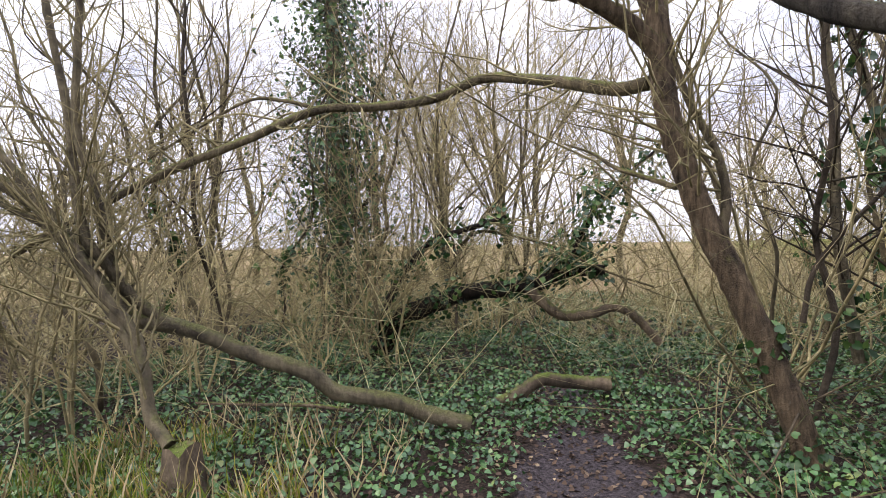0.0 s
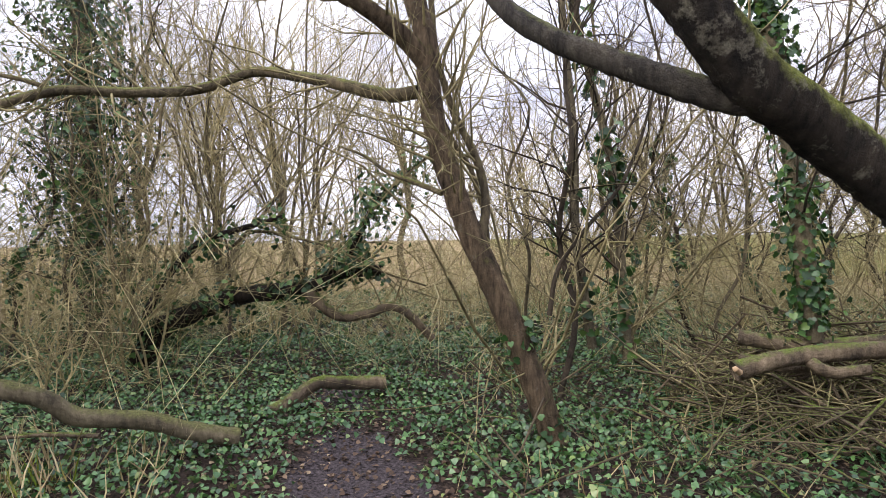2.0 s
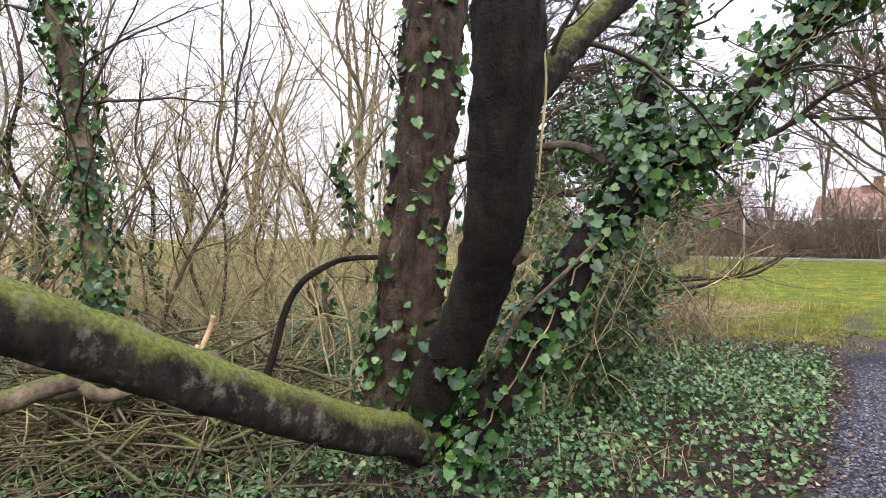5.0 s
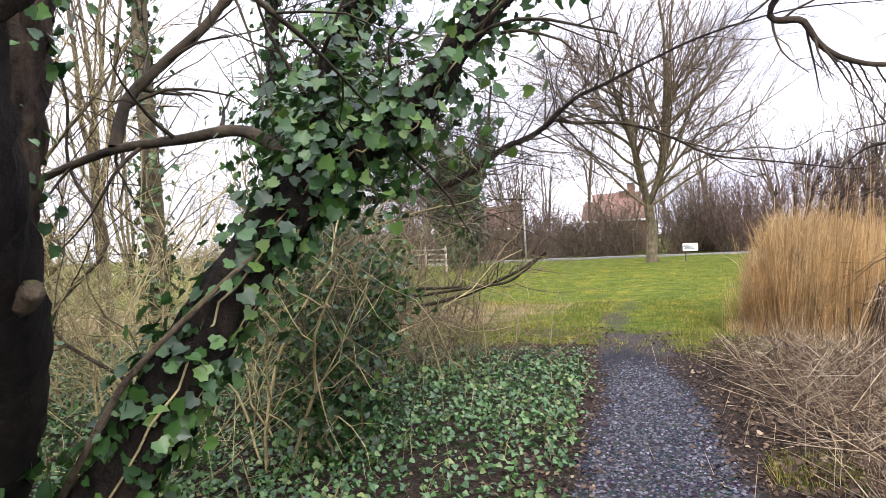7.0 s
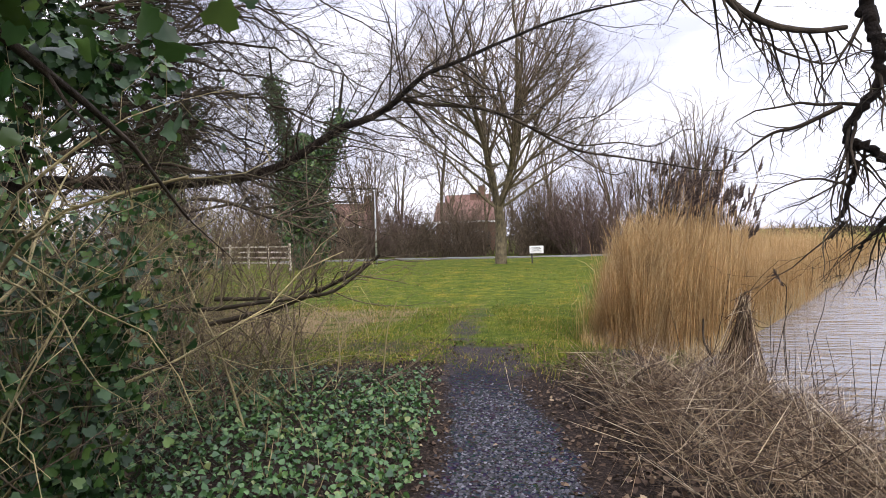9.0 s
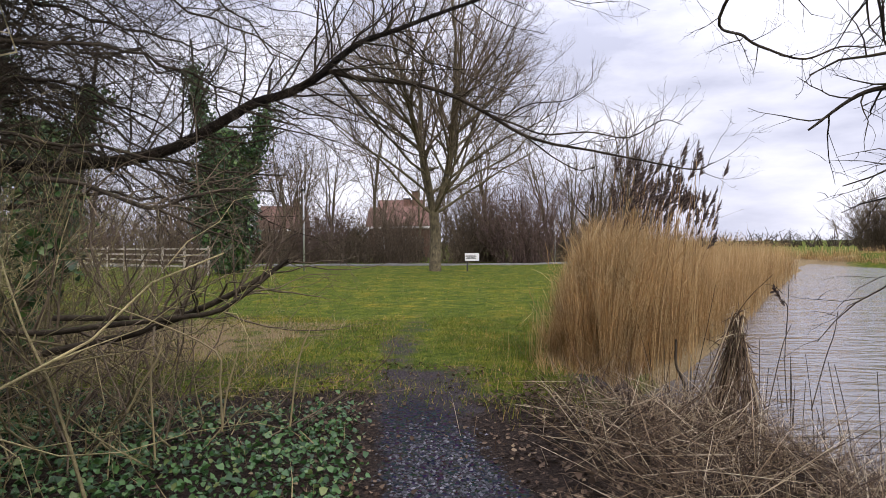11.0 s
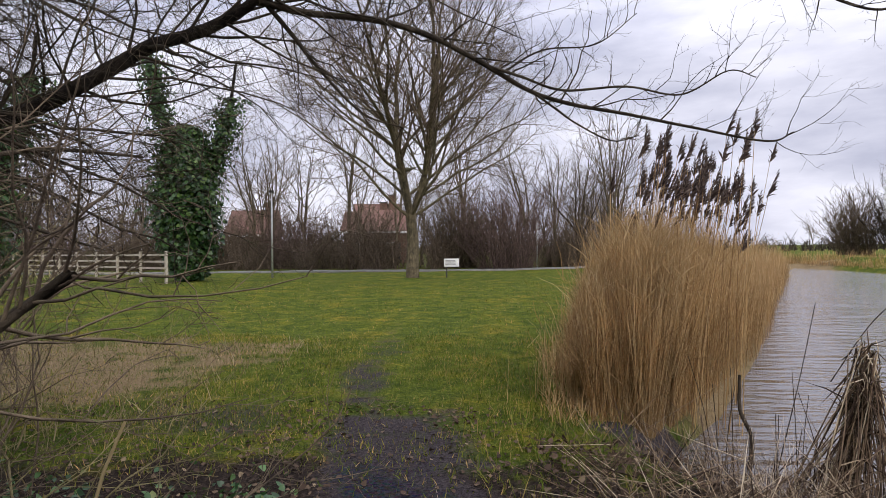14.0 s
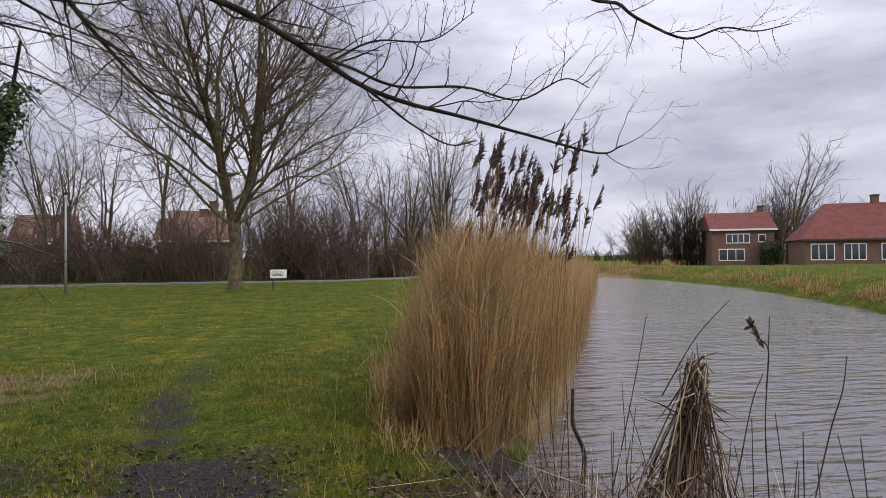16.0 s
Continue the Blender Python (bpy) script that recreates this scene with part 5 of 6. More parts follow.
# ---------- undergrowth and distant woods ----------
def twig_haze(name, label, n, spot, heights, widths, lean, material, seed, twigs=4):
    """A tangle of thin bare shoots that nobody could count."""
    rng = np.random.default_rng(seed)
    e = thing(name, 0, 0, 0, label, "undergrowth", kind="stuff")
    x, y, z = spot(n, rng)
    k = len(x)
    tilt = np.stack([rng.normal(size=k) * lean, rng.normal(size=k) * lean, np.ones(k)], -1)
    h = heights[0] + (heights[1] - heights[0]) * rng.random(k) ** 1.7
    bow = rng.normal(size=(k, 3)) * np.array((0.42, 0.42, 0.06)) - np.array((0, 0, 0.10))
    me, mid = shoots("shoots", np.stack([x, y, z - 0.03], -1), tilt, h, rng.uniform(*widths, k), bow, material)
    piece("shoots", me, e)
    j = np.repeat(np.arange(k), twigs)
    f = rng.random(len(j)) * 2.99
    i = f.astype(int)
    p = mid[j, i] + (mid[j, i + 1] - mid[j, i]) * (f - i)[:, None]
    d = rng.normal(size=(len(j), 3)) * np.array((0.8, 0.8, 0.5)) + np.array((0, 0, 0.3))
    me, _ = shoots("side_shoots", p, d, h[j] * rng.uniform(0.15, 0.45, len(j)), np.full(len(j), widths[0] * 0.75), rng.normal(size=(len(j), 3)) * 0.2, material, 2)
    piece("side_shoots", me, e)
    return e


def near_spot(n, rng):
    return on_ground(n, (-9, 1.4), (-10, 8), rng, lambda a, b: off_paths(a, b, 1.6, 1.3) * np.clip(0.25 + 1.2 * waves(a * 0.8, b * 0.8), 0.05, 1) * step(np.hypot(a - 4.6, b + 1), 4.6, 6.0) * (1 - 0.8 * np.exp(-((a - 0) ** 2 + (b - 2) ** 2) / 2.5)))


def mid_spot(n, rng):
    return on_ground(n, (-14, -5), (-14, 13), rng, lambda a, b: 0.5 + 0.5 * waves(a * 0.5, b * 0.5))


def ring_spot(n, rng):
    a, d = rng.uniform(2.1, 5.2, n), rng.uniform(24, 46, n)
    x, y = 2 + d * np.cos(a), -2 + d * np.sin(a)
    return x, y, ground_z(x, y)


def hedge_spot(n, rng):
    x = rng.uniform(-60, 12, n)
    x = x + 1.6 * np.sin(x * 1.3)
    y = 50.5 + 0.12 * np.clip(x, -10, 12) + rng.random(n) * 8
    return x, y, ground_z(x, y)


twig_haze("bramble_undergrowth", "tangle of thin straw-brown shoots under the trees", 750, near_spot, (0.5, 3.2), (0.0025, 0.005), 0.65, M_HAZE, 201, 14)
twig_haze("bramble_undergrowth", "tangle of thin brown shoots deeper in the wood", 900, mid_spot, (0.6, 3.6), (0.004, 0.008), 0.6, M_HAZE, 202, 14)
twig_haze("distant_wood", "hazy grey-brown bare wood in the distance", 900, ring_spot, (1.5, 7.0), (0.015, 0.03), 0.45, M_HAZE, 203, 9)
twig_haze("bare_hedge", "dense brown bare hedge behind the field", 4600, hedge_spot, (1.2, 5.6), (0.02, 0.04), 0.3, M_TWIG_FAR, 204, 3)


# ---------- brush pile ----------
def brush_pile():
    rng = np.random.default_rng(301)
    e = thing("brush_pile", -0.8, 2.3, 0, "heap of cut bare brushwood under the trees", "brushwood", kind="stuff")
    n = 430
    a = rng.random(n) * 6.28
    r = np.sqrt(rng.random(n)) * 1.3
    x, y = r * np.cos(a) * 1.1, r * np.sin(a)
    z = 0.05 + np.clip(0.78 - 0.4 * r, 0.02, 1) * rng.random(n)
    t = Tubes()
    for k in range(n):
        th, ln = rng.random() * 6.28, rng.uniform(0.4, 1.5)
        d = np.array((math.cos(th), math.sin(th), rng.normal() * 0.32))
        c = np.array((x[k], y[k], z[k] + 0.06))
        side = rng.normal(size=3) * 0.10
        t.add(spline([c - d * ln / 2, c + side, c + d * ln / 2], 3), np.linspace(1, 0.5, 7) * rng.uniform(0.005, 0.02), 4)
    piece("sticks", t.mesh("sticks", M_LOG), e)
    t = Tubes()
    for k in range(340):
        th, r2 = rng.random() * 6.28, 1.35 * math.sqrt(rng.random())
        c = np.array((r2 * math.cos(th), r2 * math.sin(th), 0.1 + max(0.75 - 0.36 * r2, 0.05) * rng.random()))
        d, ln = unit(rng.normal(size=3) * np.array((1, 1, 0.45))), rng.uniform(0.4, 1.4)
        t.add(spline([c - d * ln / 2, c + rng.normal(size=3) * 0.07, c + d * ln / 2], 3), np.linspace(1, 0.4, 7) * rng.uniform(0.004, 0.012), 4)
    piece("pale_sticks", t.mesh("pale_sticks", M_TWIG), e, "pale thin brushwood")
    s = thing("fallen_twigs", 0, 0, 0, "fallen bare twigs lying on the ivy", "twigs", kind="stuff")
    t = Tubes()
    for k in range(330):
        px_, py_ = (rng.uniform(-3, 3.2), rng.uniform(-1.0, 4.5)) if k % 3 else (rng.normal() * 0.9 + 0.7, rng.normal() * 0.9 + 1.7)
        if (px_ - 4.5) ** 2 + (py_ - 0.5) ** 2 < 1.6 ** 2:
            continue
        th, ln = rng.random() * 6.28, rng.uniform(0.3, 1.3)
        d, c = np.array((math.cos(th), math.sin(th), rng.normal() * 0.3)), np.array((px_, py_, float(ground_z(px_, py_)) + rng.uniform(0.08, 0.3)))
        t.add(spline([c - d * ln / 2, c + rng.normal(size=3) * 0.10, c + d * ln / 2], 3), np.linspace(1, 0.4, 7) * rng.uniform(0.003, 0.011), 4)
    piece("sticks", t.mesh("sticks", M_LOG), s)
    for k, (pts, r0, lab) in enumerate([
            ([(0.12, 1.03, 0.58), (0.10, 1.43, 0.67), (0.10, 2.05, 0.72), (0.04, 2.53, 0.70)], 0.075, "thick weathered log lying by the brush pile"),
            ([(-0.46, 1.34, 0.74), (-0.21, 1.77, 0.70), (-0.21, 2.39, 0.73)], 0.065, "grey weathered log on the brush pile"),
            ([(0.04, 1.56, 0.70), (0.23, 1.67, 0.59), (0.27, 1.95, 0.61)], 0.05, "short crooked log by the brush pile"),
            ([(-1.00, 1.59, 0.34), (-1.03, 1.95, 0.41), (-1.17, 2.46, 0.48), (-1.31, 2.91, 0.51)], 0.07, "pale cut log among the ivy"),
            ([(-0.41, 1.34, 0.57), (-0.08, 1.55, 0.56), (-0.09, 1.83, 0.54)], 0.05, "brown weathered log in the undergrowth")]):
        g = thing("cut_log", *pts[0][:2], 0.0, lab, "log", "cut logs")
        limb("wood", pts, r0, r0 * 0.85, M_LOG, g, rng, 9, 0.15, cap=True)
    for k, pts in enumerate([[(0.34, 2.15, 0.54), (0.26, 2.24, 0.73), (0.19, 2.33, 0.83)], [(-0.20, 2.45, 0.60), (-0.22, 2.59, 0.90), (-0.20, 2.61, 0.99)], [(0.20, 1.03, 0.59), (0.26, 0.97, 0.63)]]):
        g = thing("split_stake", *pts[0][:2], 0.0, "pale freshly cut stake in the brush", "stake", "pale stakes")
        limb("wood", pts, 0.026, 0.022, M_CUT, g, rng, 6, 0.2, cap=True)


brush_pile()


# ---------- bush, ivy shrubs and boughs beside the path ----------
def path_bush():
    rng = np.random.default_rng(311)
    e = thing("brown_bush", -0.5, 9.2, 0.0, "wide bare brown bush with dead branches beside the path", "bush")
    a, ra = limb("branch", [(-0.65, 8.03, 1.10), (0.06, 8.06, 1.06), (0.67, 8.06, 1.02), (1.21, 8.05, 1.08), (1.65, 8.03, 1.13), (1.96, 8.03, 1.18), (2.19, 8.02, 1.32), (2.38, 8.06, 1.48)], 0.026, 0.010, M_TWIG_DARK, e, rng, 7)
    b, rb = limb("branch", [(0.66, 8.26, 1.09), (1.10, 8.22, 1.10), (1.48, 8.18, 1.11), (1.80, 8.14, 1.14)], 0.022, 0.012, M_TWIG_DARK, e, rng, 7)
    c, rc = limb("branch", [(0.60, 8.24, 0.86), (1.21, 8.24, 0.99), (1.56, 8.20, 1.10), (1.98, 8.11, 1.26), (2.21, 8.10, 1.38), (2.38, 8.08, 1.47)], 0.026, 0.013, M_TWIG_DARK, e, rng, 7)
    d, rd = limb("branch", [(0.04, 8.77, 2.08), (0.38, 8.83, 2.04), (0.77, 8.79, 1.91), (1.00, 8.82, 1.84), (1.21, 8.96, 1.93), (1.40, 9.19, 2.00), (1.62, 9.53, 2.01)], 0.022, 0.008, M_TWIG_DARK, e, rng, 6)
    f, rf = limb("branch", [(1.00, 8.82, 1.85), (1.24, 8.86, 1.74), (1.41, 8.99, 1.65), (1.62, 9.22, 1.54)], 0.012, 0.005, M_TWIG_DARK, e, rng, 5)
    twig_part("crown", [(a, ra, 22, 0.8, (4, 2), 0.05, (0, 0, 0.5)), (b, rb, 8, 0.6, (3, 2), 0.05, (0, 0, 0.5)), (c, rc, 14, 0.6, (3, 2), 0.03, (0, 0, 0.3)), (d, rd, 20, 0.9, (4, 2), 0, (0, 0, 0)), (f, rf, 8, 0.5, (3, 2), 0, (0, 0, 0))], M_TWIG_FAR, e, rng)
    for k in range(40):
        t = Tubes()
        q = rng.normal(size=2) * np.array((0.9, 0.7))
        grow(t, (q[0], q[1], 0), (rng.normal() * 0.55 + 0.15, rng.normal() * 0.5 - 0.1, 1), rng.uniform(1.3, 2.9), rng.uniform(0.007, 0.014), rng, 0, (8, 4, 2), 0.3, 0.02, (25, 65), (0.3, 0.6), (4, 3, 3, 3), (7, 4, 3, 2), 0.15, 0.3)
        piece("stem", t.mesh("stem", M_TWIG_FAR if k % 2 else M_TWIG), e)
    g = thing("ivy_stem_shrub", -0.6, 9.3, 0.0, "dead shrub stem smothered in dark ivy", "shrub")
    s, rs = limb("stem", [(-0.75, 9.3, -0.02), (-0.65, 9.25, 0.6), (-0.45, 9.2, 1.1), (-0.1, 9.1, 1.6)], 0.05, 0.03, M_BARK_GREY, g, rng, 7)
    ivy_on("ivy", s, rs, 420, rng, g, (0.05, 0.10), 0.12)


def ivy_shrub(x, y, h, w, leaves, seed, label):
    rng = np.random.default_rng(seed)
    e = thing("ivy_shrub", x, y, float(ground_z(x, y)), label, "shrub")
    for k in range(5):
        a = k * 1.26 + rng.normal() * 0.3
        pts = [(x + 0.1 * math.cos(a), y + 0.1 * math.sin(a), 0), (x + w * 0.4 * math.cos(a), y + w * 0.4 * math.sin(a), h * 0.5), (x + w * 0.7 * math.cos(a), y + w * 0.7 * math.sin(a), h * rng.uniform(0.8, 1.05))]
        s, rs = limb("stem", pts, 0.018, 0.008, M_TWIG, e, rng, 5, gnarl=0.02)
        ivy_on("ivy", s, rs, leaves // 2, rng, e, (0.03, 0.065), 0.2)
        twig_part("crown", [(s, rs, 14, 0.8, (4, 3), 0.0, (0, 0, 0))], M_TWIG_FAR, e, rng)


def ivy_bough():
    """A long limb over the path that carries hanging bunches of ivy."""
    rng = np.random.default_rng(321)
    e = thing("overhanging_bough", -2.2, 8.4, 0.0, "long dark bough reaching over the path from an ivy-clad trunk", "tree")
    k, rk = limb("trunk", [(-2.2, 8.4, -0.05), (-2.25, 8.45, 1.2), (-2.1, 8.6, 2.4), (-2.0, 8.7, 4.0), (-2.1, 8.9, 6.5)], 0.13, 0.10, M_BARK_BLACK, e, rng, 10, 0.15)
    a, ra = limb("bough", [(-2.1, 8.6, 2.35)] + [(-2.13, 10.96, 2.49), (-1.36, 10.98, 2.51), (-0.78, 10.97, 2.54), (-0.22, 10.96, 2.65), (0.27, 11.05, 2.91), (0.65, 11.11, 3.13), (1.04, 11.17, 3.25), (1.36, 11.23, 3.42), (1.58, 11.26, 3.61), (1.86, 11.31, 3.81), (2.24, 11.37, 3.94), (2.82, 11.57, 4.20), (3.71, 11.92, 4.56), (4.85, 12.41, 4.82), (6.03, 12.90, 4.83)], 0.085, 0.006, M_BARK_BLACK, e, rng, 9)
    b, rb = limb("branch", [(1.50, 11.25, 3.49), (1.85, 11.31, 3.40), (2.40, 11.39, 3.34), (2.83, 11.46, 3.21), (3.21, 11.52, 3.01), (3.59, 11.53, 2.77), (3.91, 11.53, 2.65), (4.34, 11.60, 2.57), (4.87, 11.68, 2.46), (5.46, 11.78, 2.35), (5.67, 11.81, 2.42)], 0.030, 0.006, M_TWIG_DARK, e, rng, 6)
    c, rc = limb("branch", [(1.53, 11.25, 3.49), (1.71, 11.38, 3.26), (1.90, 11.51, 3.00), (2.21, 11.66, 2.67), (2.53, 11.81, 2.56)], 0.022, 0.006, M_TWIG_DARK, e, rng, 6)
    d, rd = limb("branch", [(3.26, 11.53, 2.98), (3.54, 11.47, 2.86), (3.85, 11.42, 2.73), (4.32, 11.39, 2.73), (4.73, 11.46, 2.67), (5.09, 11.52, 2.85), (5.30, 11.55, 2.80)], 0.014, 0.004, M_TWIG_DARK, e, rng, 5)
    f, rf = limb("branch", [(3.59, 11.53, 2.78), (3.80, 11.51, 2.61), (3.96, 11.48, 2.48), (4.22, 11.47, 2.34), (4.43, 11.51, 2.38)], 0.012, 0.004, M_TWIG_DARK, e, rng, 5)
    g, rg = limb("branch", [(3.37, 11.55, 2.91), (3.70, 11.60, 3.10), (4.13, 11.67, 3.15), (4.46, 11.73, 3.40)], 0.010, 0.003, M_TWIG_DARK, e, rng, 5)
    ivy_on("ivy", k, rk, 1100, rng, e, (0.06, 0.11), 0.14)
    arch = []
    for q in range(34):
        i = int(rng.uniform(8, len(k) - 1)) if q % 2 else int(rng.uniform(12, 22))
        th = rng.uniform(0.3, 1.8)
        out = np.array((math.cos(th), math.sin(th), 0))
        ln = rng.uniform(2.4, 4.4)
        arch.append((*limb("limb", [k[i], k[i] + out * ln * 0.3 + np.array((0, 0, 0.45)), k[i] + out * ln * 0.65 + np.array((0, 0, 0.55 + 0.2 * rng.normal())), k[i] + out * ln + np.array((0, 0, 0.25 * rng.normal()))], 0.03, 0.006, M_TWIG_DARK, e, rng, 5, gnarl=0.03), 30, 1.3, (5, 3), 0.0, (0, 0, 0)))
    sky = (0, 0, 0.9)
    twig_part("crown", [(a, ra, 70, 1.7, (5, 4), 0.02, (0, 0, 0)), (b, rb, 26, 0.75, (3, 2), 0.06, sky), (c, rc, 12, 0.8, (3, 2), 0, (0, 0, 0)), (d, rd, 14, 0.4, (3, 2), 0.06, sky), (f, rf, 8, 0.35, (3,), 0.04, sky), (g, rg, 10, 0.45, (3, 2), 0.06, sky), (k[12:], rk[12:], 20, 2.2, (5, 3), 0.02, (0, 0, 0))] + arch, M_TWIG_DARK, e, rng)


def hanging_branch():
    rng = np.random.default_rng(331)
    e = thing("hanging_branch", 5.7, 7.6, 0.0, "dark gnarled branch hanging over the canal bank", "tree")
    t_, rt = limb("trunk", [(7.4, 3.8, -0.5), (7.3, 4.2, 1.5), (7.0, 5.0, 3.4), (6.6, 6.1, 4.6), (6.2, 7.0, 4.9)], 0.13, 0.07, M_BARK_BLACK, e, rng, 9)
    a, ra = limb("branch", [(6.2, 7.0, 4.9)] + [(5.81, 7.72, 3.19), (5.77, 7.70, 2.88), (5.80, 7.65, 2.66), (5.78, 7.64, 2.45), (5.67, 7.61, 2.29), (5.60, 7.59, 2.12), (5.64, 7.59, 1.95), (5.59, 7.60, 1.78), (5.51, 7.60, 1.54)], 0.05, 0.012, M_BARK_BLACK, e, rng, 8, gnarl=0.012)
    b, rb = limb("branch", [(5.61, 7.59, 2.10), (5.71, 7.57, 2.07), (5.78, 7.53, 1.97), (5.88, 7.55, 1.76), (5.77, 7.57, 1.60), (5.65, 7.59, 1.47)], 0.028, 0.01, M_BARK_BLACK, e, rng, 7, gnarl=0.01)
    c, rc = limb("branch", [(6.2, 7.0, 4.9)] + [(4.66, 7.17, 3.39), (4.80, 7.23, 3.14), (4.93, 7.30, 2.93), (5.15, 7.40, 2.81), (5.40, 7.52, 2.78), (5.62, 7.63, 2.81)], 0.03, 0.015, M_TWIG_DARK, e, rng, 7)
    d, rd = limb("branch", [(5.52, 7.40, 2.30), (5.32, 7.46, 2.21), (5.17, 7.54, 2.18), (5.00, 7.61, 2.05)], 0.016, 0.005, M_TWIG_DARK, e, rng, 5)
    g, rg = limb("branch", [(6.2, 7.0, 4.9)] + [(6.33, 13.80, 4.84), (6.58, 13.76, 4.38), (6.90, 13.72, 4.16), (7.31, 13.66, 4.00), (7.72, 13.60, 4.12), (8.10, 13.55, 4.08), (8.49, 13.49, 4.16)], 0.025, 0.005, M_TWIG_DARK, e, rng, 6)
    down = (0, 0, -0.6)
    twig_part("crown", [(a, ra, 24, 0.7, (4, 2), -0.05, down), (b, rb, 18, 0.6, (4, 2), -0.06, down), (c, rc, 16, 0.7, (4, 2), 0, down), (d, rd, 8, 0.4, (3,), 0, (0, 0, 0)), (g, rg, 16, 0.7, (3, 2), 0.02, (0, 0, 0))], M_TWIG_DARK, e, rng)


path_bush()


def twiggy_bush(x, y, seed, count, high):
    rng = np.random.default_rng(seed)
    e = thing("brown_bush", x, y, float(ground_z(x, y)), "tangled bare brown bush at the edge of the field", "bush")
    for k in range(count):
        t = Tubes()
        q = rng.normal(size=2) * 0.35
        grow(t, (q[0], q[1], -0.03), (rng.normal() * 0.6, rng.normal() * 0.6, 1), rng.uniform(0.7, 1.0) * high, rng.uniform(0.006, 0.011), rng, 0, (8, 4, 2), 0.32, 0.0, (25, 70), (0.3, 0.6), (4, 3, 3, 3), (7, 4, 3, 2), 0.12, 0.3)
        piece("stem", t.mesh("stem", M_TWIG_FAR if k % 2 else M_TWIG), e)


twiggy_bush(*[(0.39, 8.62, 0.82)][0][:2], 345, 16, 2.1)
twiggy_bush(*[(0.76, 9.29, 0.77)][0][:2], 346, 12, 1.6)
twiggy_bush(*[(-0.83, 8.81, 0.77)][0][:2], 347, 12, 2.6)
twiggy_bush(-1.6, 10.6, 348, 13, 2.9)
twiggy_bush(-2.9, 11.4, 349, 13, 3.0)
twiggy_bush(-0.7, 10.9, 350, 9, 2.0)
ivy_shrub(1.5, 5.6, 1.5, 0.7, 900, 341, "shrub by the path smothered in dark ivy")
ivy_shrub(0.9, 6.4, 2.0, 0.6, 900, 343, "tall dead shrub hung with dark ivy")
ivy_shrub(0.4, 6.6, 1.2, 0.8, 600, 342, "low shrub overgrown with ivy and dead twigs")
ivy_bough()
hanging_branch()


# ---------- reeds in clumps near the water ----------
def reed_tent():
    rng = np.random.default_rng(351)
    e = thing("reed_clump", 5.55, 10.6, -0.3, "bent-over clump of dead reeds leaning together in the water", "reeds", kind="stuff")
    t, lv, ld = Tubes(), [], []
    for k in range(120):
        a, r = rng.random() * 6.28, rng.uniform(0.08, 0.48)
        s = np.array((r * math.cos(a) - 0.08, r * math.sin(a), 0))
        top = np.array((rng.normal() * 0.035 + 0.02, rng.normal() * 0.035, rng.uniform(0.8, 1.22)))
        p = spline([s, (s + top) * 0.5 + rng.normal(size=3) * 0.05, top, top + np.array((rng.normal() * 0.05, rng.normal() * 0.05, rng.uniform(-0.1, 0.12)))], 3)
        t.add(p, np.linspace(0.006, 0.003, len(p)), 3)
        lv += [p[i] for i in (2, 3, 5)]
        ld += [rng.normal(size=3) * 0.6 + np.array((0, 0, -0.8)) for _ in range(3)]
    piece("stalks", t.mesh("stalks", M_REED_DEAD), e)
    lv, ld = np.array(lv), np.array(ld)
    piece("leaves", scatter("leaves", BLADE_V, BLADE_F, lv, frames_for(ld, rng.random(len(lv)) * 6.28), rng.uniform(0.15, 0.32, len(lv)), M_LITTER), e)


def reed_stalk(pts, seed, plume=True):
    rng = np.random.default_rng(seed)
    e = thing("reed_stalk", *pts[0][:2], WATER_Z, "single tall dead reed stalk standing in the water", "reed", "lone reed stalks")
    p, r = limb("stalk", pts, 0.0045, 0.0025, M_TWIG_DARK, e, rng, 5)
    if plume:
        n = 26
        pos = rel(p, e)[-1][None] + np.linspace(-0.12, 0.05, n)[:, None] * unit(p[-1] - p[-2])[None]
        piece("plume", scatter("plume", [(-0.16, 0, 0), (0.16, 0, 0), (0.2, 0.1, 0.6), (-0.2, 0.1, 0.6), (0, 0.3, 1.0)], BLADE_F, pos, frames_for(rng.normal(size=(n, 3)) * 0.5 + np.array((-0.6, 0, 0.9)), rng.random(n) * 6.28), rng.uniform(0.03, 0.06, n), M_PLUME), e)


reed_tent()
reed_stalk([(5.94, 10.47, 0.06), (5.92, 10.47, 0.52), (5.94, 10.47, 0.85), (5.95, 10.46, 1.18)], 361, False)
reed_stalk([(5.93, 10.47, 0.75), (5.94, 10.46, 0.98), (5.89, 10.47, 1.05), (5.86, 10.47, 1.10)], 362)
reed_stalk([(6.05, 10.26, 0.14), (6.15, 10.24, 0.57), (6.21, 10.22, 0.79), (6.24, 10.22, 0.98)], 363, False)
reed_stalk([(5.86, 10.69, 0.05), (5.97, 10.67, 0.60), (6.04, 10.65, 0.81)], 364, False)
reed_stalk([(5.29, 11.18, -0.03), (5.42, 11.15, 0.59), (5.52, 11.13, 1.13)], 365, False)
reed_stalk([(5.52, 10.93, 0.63), (5.74, 10.90, 1.00), (5.96, 10.86, 1.25)], 366, False)


